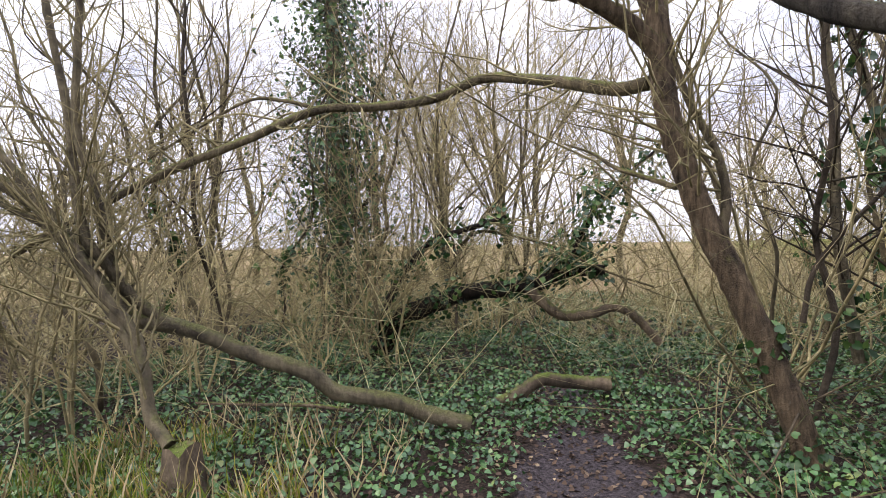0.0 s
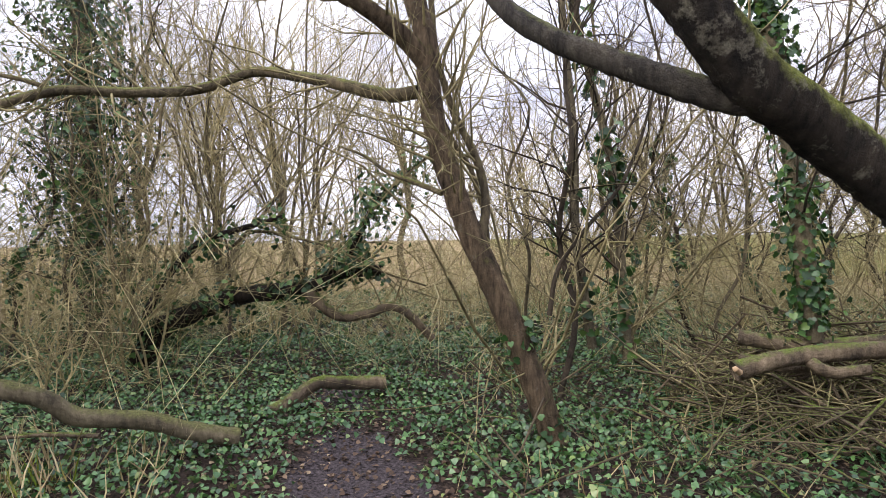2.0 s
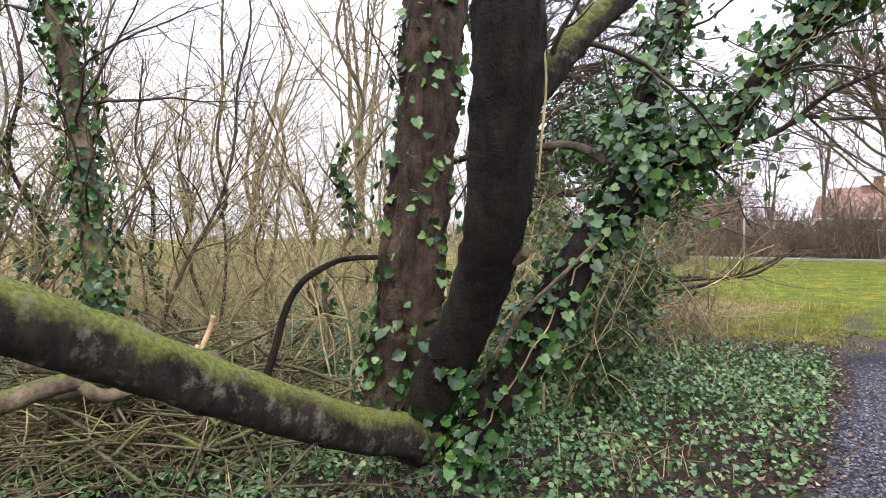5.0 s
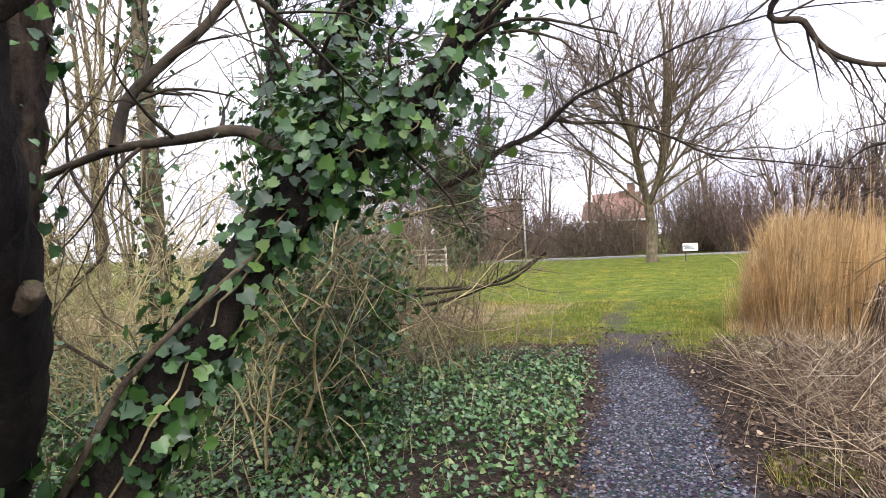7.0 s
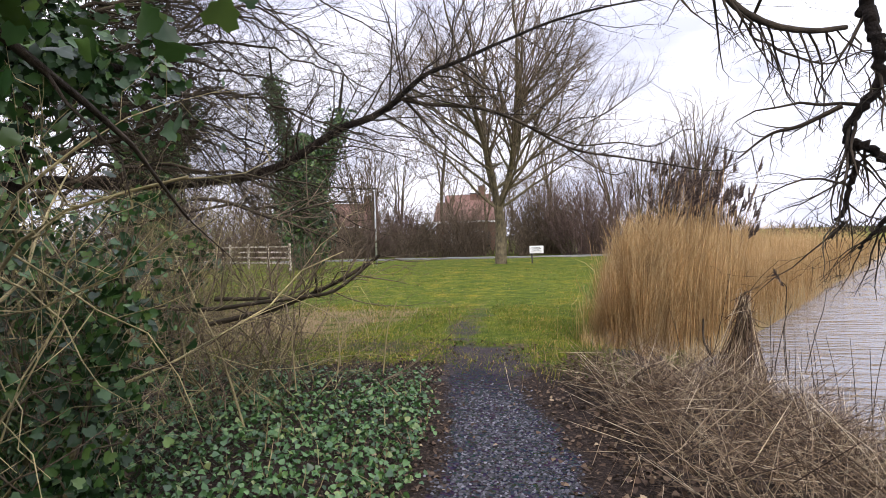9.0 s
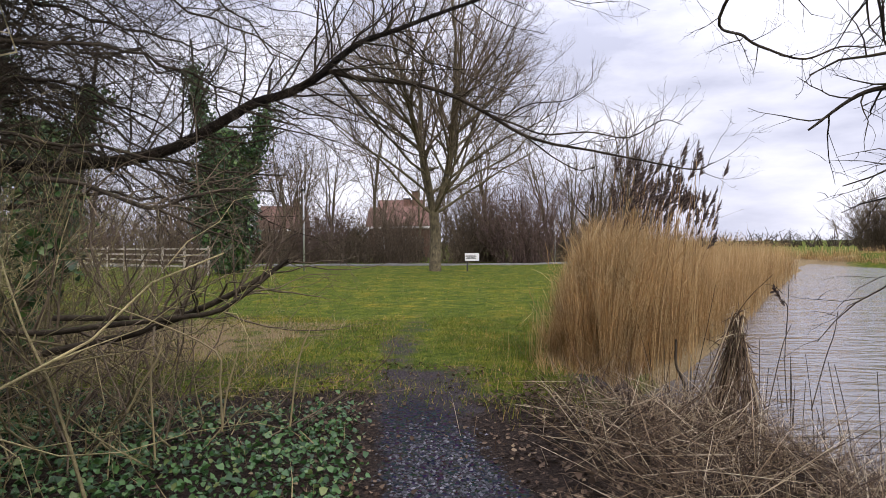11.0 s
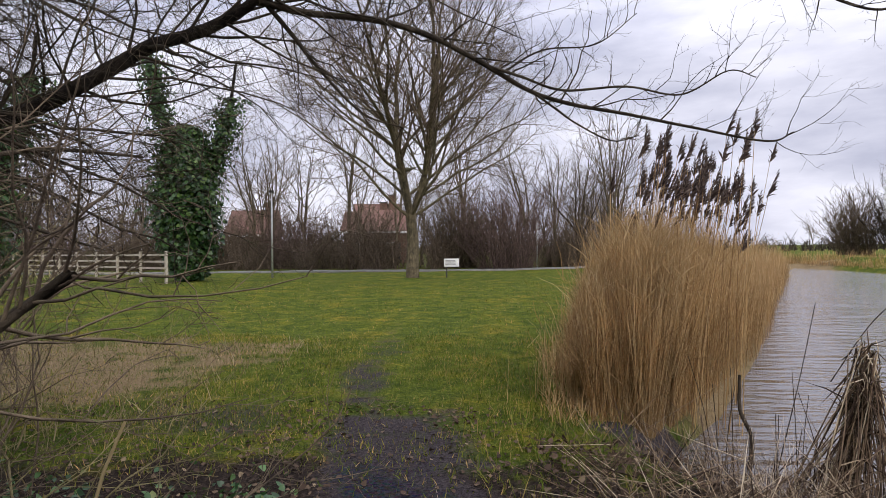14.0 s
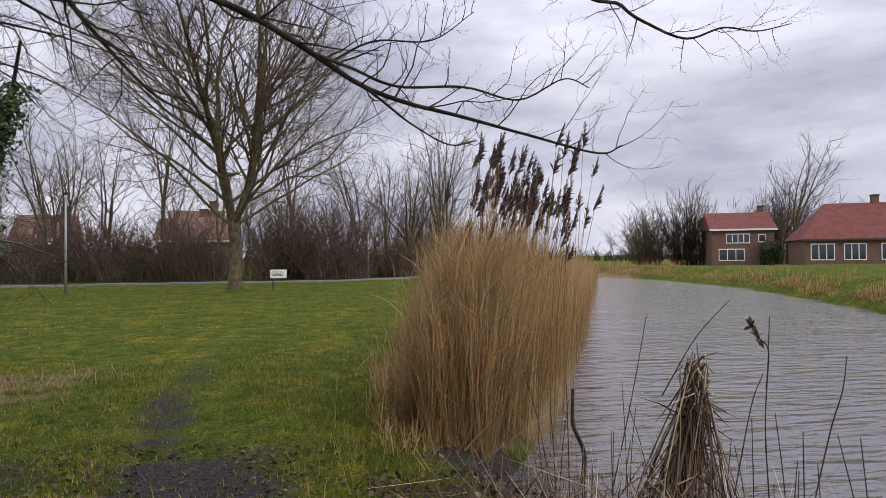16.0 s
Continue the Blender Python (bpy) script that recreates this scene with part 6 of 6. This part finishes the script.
_e = thing("dead_stick", 5.39, 12.06, -0.4, "crooked dark dead stick standing in the shallow water", "stick")
limb("stick", [(5.39, 12.06, -0.45), (5.42, 12.06, -0.1), (5.33, 12.06, 0.15), (5.33, 12.06, 0.44)], 0.02, 0.012, M_TWIG_DARK, _e, np.random.default_rng(367), 6)
_r = np.random.default_rng(368)
for _k in range(46):
    _y = _r.uniform(9.6, 12.0)
    _x = float(bank_x(NEAR_BANK, _y)) + _r.uniform(0.05, 1.1)
    _h, _t = _r.uniform(0.25, 1.0), _r.normal(size=2) * 0.16
    reed_stalk([(_x, _y, -0.45), (_x + _t[0] * _h * 0.4, _y + _t[1] * _h * 0.4, -0.35 + _h * 0.5), (_x + _t[0] * _h, _y + _t[1] * _h, -0.35 + _h)], 600 + _k, False)


def dead_stalk(pts, seed):
    rng = np.random.default_rng(seed)
    e = thing("dead_stalk", *pts[-1][:2], 0.0, "pale dry broken plant stalk standing in the ivy", "stalk", "dry stalks")
    limb("stalk", pts, 0.004, 0.006, M_STRAW, e, rng, 5, steps=3)


dead_stalk([(1.54, 7.63, 1.25), (1.87, 7.59, 1.16), (2.22, 7.54, 1.03), (2.24, 7.54, 0.88), (2.25, 7.54, 0.67)], 371)
dead_stalk([(2.51, 8.09, 1.09), (2.43, 8.08, 0.88), (2.38, 8.07, 0.50)], 372)
dead_stalk([(2.19, 7.84, 1.00), (2.12, 7.83, 0.76), (2.09, 7.82, 0.54)], 373)
dead_stalk([(2.02, 7.41, 1.12), (1.99, 7.40, 1.01), (1.92, 7.39, 0.90), (1.84, 7.38, 0.75)], 374)
dead_stalk([(1.86, 7.55, 1.01), (1.85, 7.55, 0.83), (1.87, 7.55, 0.46)], 375)


# ---------- field edge: path, fence, sign, poles ----------
def strip(name, line, width, z, material, label, thick=0.06):
    p = spline([(x, y, 0) for x, y in line], 8)
    t = np.gradient(p, axis=0)
    s = np.stack([-t[:, 1], t[:, 0], 0 * t[:, 0]], -1)
    s = s / np.linalg.norm(s, axis=1)[:, None] * width / 2
    g = ground_z(p[:, 0], p[:, 1])[:, None] * np.array((0, 0, 1)) + np.array((0, 0, z))
    low = np.array((0, 0, thick + 0.1))
    v = np.stack([p - s + g - low, p - s + g, p + s + g, p + s + g - low], 1).reshape(-1, 3)
    k = np.arange(len(p) - 1)[:, None] * 4 + np.arange(3)[None]
    f = np.stack([k, k + 4, k + 5, k + 1], -1).reshape(-1, 4)
    return tagged(new(name, mesh_np(name, v, [f], material, False)), label, "path", kind="structure")


strip("pavement", [(-70, 42), (-30, 44.2), (-13, 46), (-4, 47), (5, 50), (11, 57), (14, 70)], 1.6, 0.09, M_PAVE, "narrow pale paved path along the field edge")


def rail_fence():
    e = thing("rail_fence", *[(-12.84, 33.22, 0.60)][0][:2], 0.0, "weathered wooden rail fence along the field", "fence")
    d = Vector((-0.86, 0.5, 0)).normalized()
    ang = math.atan2(d.y, d.x)
    for k in range(12):
        c = d * (k * 2.4)
        o = part("post", box(0.11, 0.11, 1.5, bevel=0.01), M_RAIL, e)
        o.location, o.rotation_euler = c, (0, 0, ang)
        if k < 11:
            for z in (0.35, 0.66, 0.97, 1.28):
                q = part("rail", box(2.42, 0.045, 0.09, 1.2, -0.075, z, 0.006), M_RAIL, e)
                q.location, q.rotation_euler = c, (0, 0, ang)


def info_sign():
    e = thing("info_sign", -0.1, 38.0, 0.0, "small white information sign on a post in the field", "sign")
    part("post", box(0.07, 0.05, 0.95, -0.26, 0.03), M_DARK, e)
    part("board", box(0.78, 0.03, 0.42, 0, 0, 0.56, 0.01), M_PAINT_WHITE, e, "white sign board")
    for k, (w, z) in enumerate(((0.5, 0.86), (0.6, 0.80), (0.42, 0.74), (0.55, 0.68))):
        part("print_bar", box(w, 0.006, 0.025, -0.05, -0.019, z), M_DARK, e, "illegible dark print line")


def lamp_post(x, y, h):
    e = thing("lamp_post", x, y, float(ground_z(x, y)), "slim grey steel lamp post by the field path", "lamp post", "lamp posts")
    bm = bmesh.new()
    bmesh.ops.create_cone(bm, cap_ends=True, segments=10, radius1=0.065, radius2=0.04, depth=h, matrix=Matrix.Translation((0, 0, h / 2)))
    part("pole", bm, M_STEEL, e, smooth=True)
    bm = bmesh.new()
    bmesh.ops.create_cone(bm, cap_ends=True, segments=12, radius1=0.12, radius2=0.16, depth=0.12, matrix=Matrix.Translation((0, 0, h + 0.04)))
    part("lamp_head", bm, M_DARK, e)


rail_fence()
info_sign()
lamp_post(-10.1, 38.9, 4.7)
lamp_post(*[(4.56, 51.50, -0.13)][0][:2], 3.5)
lamp_post(*[(-36.19, 43.64, 0.30)][0][:2], 4.2)
_p = thing("fence_post", *[(-13.65, 36.29, 0.43)][0][:2], 0.0, "short thick wooden gate post at the fence end", "post")
part("post", box(0.3, 0.3, 1.2, bevel=0.03), M_RAIL, _p)


# ---------- houses ----------
def gable(w, d, h0, h1, over=0.35, hip=0.0):
    """A pitched roof with thickness; the ridge runs along x."""
    bm = bmesh.new()
    a, b = w / 2 + over, d / 2 + over
    r = a - hip
    low, top = h0 - 0.15, h1
    vs = [bm.verts.new(c) for c in ((-a, -b, low), (a, -b, low), (a, b, low), (-a, b, low), (-r, 0, top), (r, 0, top))]
    for f in ((0, 1, 5, 4), (2, 3, 4, 5), (1, 2, 5), (3, 0, 4)):
        bm.faces.new([vs[i] for i in f])
    bm.faces.new([vs[i] for i in (3, 2, 1, 0)])
    return bm


def window(e, x, y, z, w, h, bars=2, face=-1):
    f = part("window", box(w, 0.10, h, x, y, z), M_PAINT_WHITE, e, "white painted window")
    pw = (w - 0.1 * (bars + 1)) / bars
    for k in range(bars):
        part("pane", box(pw, 0.02, h - 0.24, x - w / 2 + 0.1 + pw / 2 + k * (pw + 0.1), y + face * 0.052, z + 0.12), M_GLASS, f, "dark reflecting pane")


def house(x, y, turn, w, d, h0, h1, label, windows, roof=None, hip=0.0, wall=None, chimney=(0.3, 0.0), dormers=()):
    e = thing("house", x, y, float(ground_z(x, y)), label, "house", "houses round the field")
    e.rotation_euler = (0, 0, radians(turn))
    bm = box(w, d, h0)
    part("wall", bm, wall or M_BRICK, e)
    if not hip:
        bm = bmesh.new()
        for s in (-1, 1):
            vs = [bm.verts.new(c) for c in ((s * w / 2, -d / 2, h0), (s * w / 2, d / 2, h0), (s * w / 2, 0, h1 - 0.3))]
            bm.faces.new(vs)
        part("gable_wall", bm, wall or M_BRICK, e)
    r = part("roof", gable(w, d, h0, h1, hip=hip), roof or M_ROOF, e, "red tiled pitched roof" if roof is None else "weathered dull-red pitched roof")
    part("eaves_board", box(w + 0.7, 0.06, 0.22, 0, -d / 2 - 0.37, h0 - 0.3), M_PAINT_WHITE if not hip else M_DARK, e)
    c = part("chimney", box(0.7, 0.7, 1.6, chimney[0] * w, chimney[1], h1 - 0.8), M_BRICK, e)
    part("chimney_cap", box(0.85, 0.85, 0.12, chimney[0] * w, chimney[1], h1 + 0.8), M_DARK, c)
    for wx, wz, ww, wh, bars in windows:
        window(e, wx, -d / 2 - 0.02, wz, ww, wh, bars)
    part("door", box(1.0, 0.08, 2.1, w * 0.33, -d / 2 - 0.02, 0.02), M_DARK, e, "dark front door")
    for dx, dz in dormers:
        part("roof_window", box(0.9, 0.9, 0.35, dx, -d * 0.28, dz), M_PAINT_WHITE, e, "pale roof window")
    return e


_h = [(55.87, 85.50, 0.11)][0]
house(_h[0], _h[1], -22, 7.6, 7.5, 4.9, 7.2, "two-storey brick house with a red tiled roof across the canal", [(-0.6, 2.9, 2.9, 1.3, 4), (2.3, 3.0, 0.9, 1.1, 1), (-1.4, 0.6, 3.2, 1.6, 3)], chimney=(0.42, 0.6))
_h = [(63.63, 71.23, 0.32)][0]
house(_h[0], _h[1], -26, 16, 8.5, 3.2, 7.4, "long house with a big red hipped roof across the canal", [(-6.2, 0.7, 2.4, 1.9, 3), (-3.0, 0.7, 2.2, 1.9, 3), (0.5, 0.7, 2.0, 1.9, 2), (3.5, 0.7, 2.0, 1.9, 2)], hip=3.4, chimney=(0.02, 0.2), dormers=((-4.0, 4.3), (-2.2, 4.3), (0.2, 4.3), (2.4, 4.3)))
for _t, _x, _y, _d, _w, _l in ((16, 85, 470, 66, 5, "brick house with a red roof behind the bare hedge"), (16, 210, 470, 64, 4.5, "red-roofed brick house behind the hedge"), (16, 350, 470, 62, 6.5, "brown brick house with a tall chimney behind the hedge")):
    _h = [(-28.92, 78.57, 0.99)][0] if _x == 85 else [(-20.38, 75.31, 0.93)][0] if _x == 215 else [(-12.02, 72.08, 0.88)][0]
    house(_h[0], _h[1], 8 + (_x % 7) * 4, _w, 7, 3.4, 6.4 if _x != 350 else 5.6, _l, [(-1.6, 0.9, 1.6, 1.3, 2), (1.4, 0.9, 1.6, 1.3, 2)], roof=M_ROOF_DULL, chimney=(0.1 if _x == 350 else 0.35, -0.5))


# ---------- far ivy trees, hedges and bank growth ----------
def field_ivy_tree(x, y, h, leaves, seed, label, lean=(0.0, 0.0)):
    rng = np.random.default_rng(seed)
    e = thing("ivy_tree", x, y, 0.0, label, "tree")
    a, ra = limb("trunk", [(x, y, -0.1), (x + 0.1, y, h * 0.25), (x + lean[0] * 0.5, y, h * 0.45), (x + lean[0], y + lean[1], h * 0.68)], 0.28, 0.06, M_BARK_BLACK, e, rng, 9)
    b, rb = limb("limb", [(x + 0.05, y, h * 0.30), (x + 0.9, y + 0.3, h * 0.46), (x + 1.9, y + 0.4, h * 0.68), (x + 2.5, y + 0.3, h * 0.95)], 0.18, 0.06, M_BARK_BLACK, e, rng, 8)
    c, rc = limb("limb", [(x + 0.05, y, h * 0.33), (x - 0.7, y - 0.2, h * 0.55), (x - 1.5, y - 0.3, h * 0.85), (x - 2.0, y, h * 1.1)], 0.16, 0.05, M_BARK_BLACK, e, rng, 8)
    n = leaves * 2
    u, th = rng.random(n), rng.random(n) * 6.28
    girth = (0.75 + 1.05 * np.sin(np.pi * u ** 0.9)) * (0.8 + 0.25 * np.sin(3 * th + 5 * u) + 0.12 * rng.normal(size=n)) * rng.random(n) ** 0.3
    p = np.stack([girth * np.cos(th), girth * np.sin(th), h * (0.01 + 0.65 * u)], -1)
    nrm = np.stack([np.cos(th), np.sin(th), np.full(n, 0.4)], -1) + 0.5 * rng.normal(size=(n, 3))
    piece("ivy", scatter("ivy", IVY_V, IVY_F, p, frames_for(nrm, rng.random(n) * 6.28), rng.uniform(0.14, 0.24, n), M_IVY), e, "dense dark green ivy leaves")
    ivy_on("ivy", b[:18], rb[:18], leaves * 4 // 5, rng, e, (0.09, 0.18), 0.42, M_IVY)
    ivy_on("ivy", c[:18], rc[:18], leaves * 4 // 5, rng, e, (0.09, 0.18), 0.38, M_IVY)
    twig_part("crown", [(a[8:], ra[8:], 22, 3.6, (5, 4), 0.04, (0, 0, 0)), (b, rb, 20, 3.2, (5, 4), 0.04, (0, 0, 0)), (c, rc, 20, 3.2, (5, 4), 0.04, (0, 0, 0))], M_TWIG_DARK, e, rng)


_q1, _q2 = [(-12.98, 35.35, 0.35)][0], [(-16.33, 26.58, 0.64)][0]
field_ivy_tree(_q1[0], _q1[1], 11.5, 4600, 401, "tall tree with a trunk thickly clad in dark ivy")
field_ivy_tree(_q2[0], _q2[1], 10.0, 3200, 402, "ivy-covered tree beside the rail fence")


def leafy_bush(name, x, y, r, h, leaves, seed, label, material=None, size=(0.12, 0.25)):
    """A dense bush: stems and a crown of many leaves, uneven outline."""
    rng = np.random.default_rng(seed)
    e = thing(name, x, y, float(ground_z(x, y)), label, "bush")
    for k in range(4):
        t = Tubes()
        a = k * 1.6 + rng.normal()
        grow(t, (0.15 * math.cos(a), 0.15 * math.sin(a), -0.05), (0.4 * math.cos(a), 0.4 * math.sin(a), 1), h * 0.95, 0.04, rng, 0, (6, 3), 0.2, 0.03)
        piece("stem", t.mesh("stem", M_TWIG), e)
    d = rng.normal(size=(leaves, 3))
    d /= np.linalg.norm(d, axis=1)[:, None]
    lump = 0.75 + 0.25 * np.sin(d[:, 0] * 7 + seed) * np.cos(d[:, 2] * 6) + 0.1 * rng.normal(size=leaves)
    p = d * (rng.random(leaves) ** 0.4 * lump)[:, None] * np.array((r, r, h / 2)) + np.array((0, 0, h / 2))
    piece("crown", scatter("crown", LEAF_V, LEAF_F, p, frames_for(d + 0.6 * rng.normal(size=(leaves, 3)), rng.random(leaves) * 6.28), rng.uniform(*size, leaves), material or M_HEDGE), e, "dense small leaves")


for _k, (_b, _r2, _h2, _s) in enumerate((([(-13.44, 59.16, -0.28)][0], 1.6, 3.4, "dark green evergreen bush in the hedge"), ([(-21.16, 59.27, -0.17)][0], 2.2, 3.0, "dark green evergreen bush in the hedge"), ([(-17.42, 60.75, -0.20)][0], 1.4, 2.8, "dark green evergreen bush in the hedge"), ([(8.96, 61.98, -0.23)][0], 2.2, 2.6, "dark green bush at the end of the hedge"), ([(57.23, 80.25, 0.01)][0], 1.9, 3.8, "rounded dark green bush beside the house"), ([(-0.39, 58.28, -0.26)][0], 2.2, 4.8, "brown-green bush in the hedge"))):
    leafy_bush("hedge_bush", _b[0], _b[1], _r2, _h2, 1500, 420 + _k, _s)


def bank_reeds():
    rng = np.random.default_rng(431)
    e = thing("far_bank_reeds", 25, 40, 0, "pale dry reeds fringing the far bank", "reeds", kind="stuff")
    n = 7000
    y = rng.uniform(10, 62, n)
    x = bank_x(FAR_BANK, y) + 0.3 + np.abs(rng.normal(size=n)) * 0.8
    h = rng.uniform(0.2, 0.6, n) * np.clip(0.55 + waves(x * 0.3, y * 0.35), 0.15, 1.6)
    end = rng.random(n) < 0.25
    x, y = np.where(end, rng.uniform(14, 34, n), x), np.where(end, 59.5 + np.abs(rng.normal(size=n)) * 3, y)
    h = np.where(end, rng.uniform(0.5, 1.3, n), h)
    w = np.full(n, 0.02)
    d = np.stack([rng.normal(size=n) * 0.2, rng.normal(size=n) * 0.2, np.ones(n)], -1)
    piece("stalks", scatter("stalks", STRAW_V, STRAW_F, np.stack([x, y, ground_z(x, y) - 0.05], -1) - np.array((25, 40, 0)), frames_for(d, rng.random(n) * 6.28), np.stack([w, w, h], -1), M_REED), e)


bank_reeds()
twig_haze("far_hedge", "low dark line of trees on the horizon", 1500, lambda n, rng: (lambda a: (a, 150 + rng.random(n) * 60, np.full(n, 0.0)))(rng.uniform(-60, 190, n)), (1.5, 5.0), (0.12, 0.25), 0.3, M_TWIG_DARK, 441, 2)


# ---------- domed bare bushes along the field and round the houses ----------
def dome_bush(x, y, r, h, n, seed, material, label, wide=1.0):
    """A rounded leafless bush: many stems that spread from the ground and divide into fine shoots."""
    rng = np.random.default_rng(seed)
    e = thing("bare_bush", x, y, float(ground_z(x, y)), label, "bush", "bare bushes round the field")
    a, q = rng.random(n) * 6.28, np.sqrt(rng.random(n))
    base = np.stack([0.55 * r * q * np.cos(a), 0.55 * r * q * np.sin(a), np.full(n, -0.05)], -1)
    tip = np.stack([r * q * np.cos(a), r * q * np.sin(a), h * (0.35 + 0.65 * np.sqrt(1 - 0.9 * q * q)) * rng.uniform(0.7, 1.06, n)], -1)
    way = tip - base + 0.12 * h * rng.normal(size=(n, 3))
    ln = np.linalg.norm(way, axis=1)
    me, mid = shoots("stem", base, way, ln, np.full(n, 0.024 * wide), 0.12 * rng.normal(size=(n, 3)), material)
    piece("stem", me, e)
    j = np.repeat(np.arange(n), 9)
    f = 0.7 + rng.random(len(j)) * 2.29
    i = f.astype(int)
    p = mid[j, i] + (mid[j, i + 1] - mid[j, i]) * (f - i)[:, None]
    d = rng.normal(size=(len(j), 3)) * 0.5 + way[j] / ln[j][:, None]
    me, _ = shoots("crown", p, d, ln[j] * rng.uniform(0.10, 0.26, len(j)), np.full(len(j), 0.02 * wide), 0.15 * rng.normal(size=(len(j), 3)), material, 2)
    piece("crown", me, e, "fine bare twigs")


M_TWIG_PURPLE = bark_mat("purple_brown_twig_bark", (0.11, 0.075, 0.068), (0.22, 0.16, 0.14), 0.0, scale=5)
for _k, (_x, _y, _r2, _h2, _m) in enumerate((
        (2.4, 51.0, 3.9, 6.0, M_TWIG_PURPLE), (-1.6, 53.5, 2.6, 5.6, M_TWIG_FAR), (-8.8, 53.0, 3.2, 4.2, M_TWIG_FAR), (-14.5, 54.0, 3.0, 4.6, M_TWIG_PURPLE), (-20.5, 53.0, 3.6, 4.4, M_TWIG_FAR),
        (-27.0, 52.0, 3.4, 4.0, M_TWIG_FAR), (-34.0, 50.0, 3.6, 4.4, M_TWIG_PURPLE), (6.8, 56.0, 2.6, 3.2, M_TWIG_FAR), (10.5, 62.5, 3.6, 7.0, M_TWIG_FAR),
        (52.0, 91.0, 4.2, 9.0, M_TWIG_DARK), (48.5, 97.0, 3.8, 7.5, M_TWIG_FAR), (70.0, 94.0, 6.0, 11.5, M_TWIG_FAR), (63.0, 90.0, 4.0, 8.0, M_TWIG_DARK))):
    dome_bush(_x, _y, _r2, _h2, 230, 460 + _k, _m, "rounded bare brown bush behind the field" if _x < 20 else "rounded bare tree beside the houses across the canal", 1.0 if _x < 20 else 1.8)
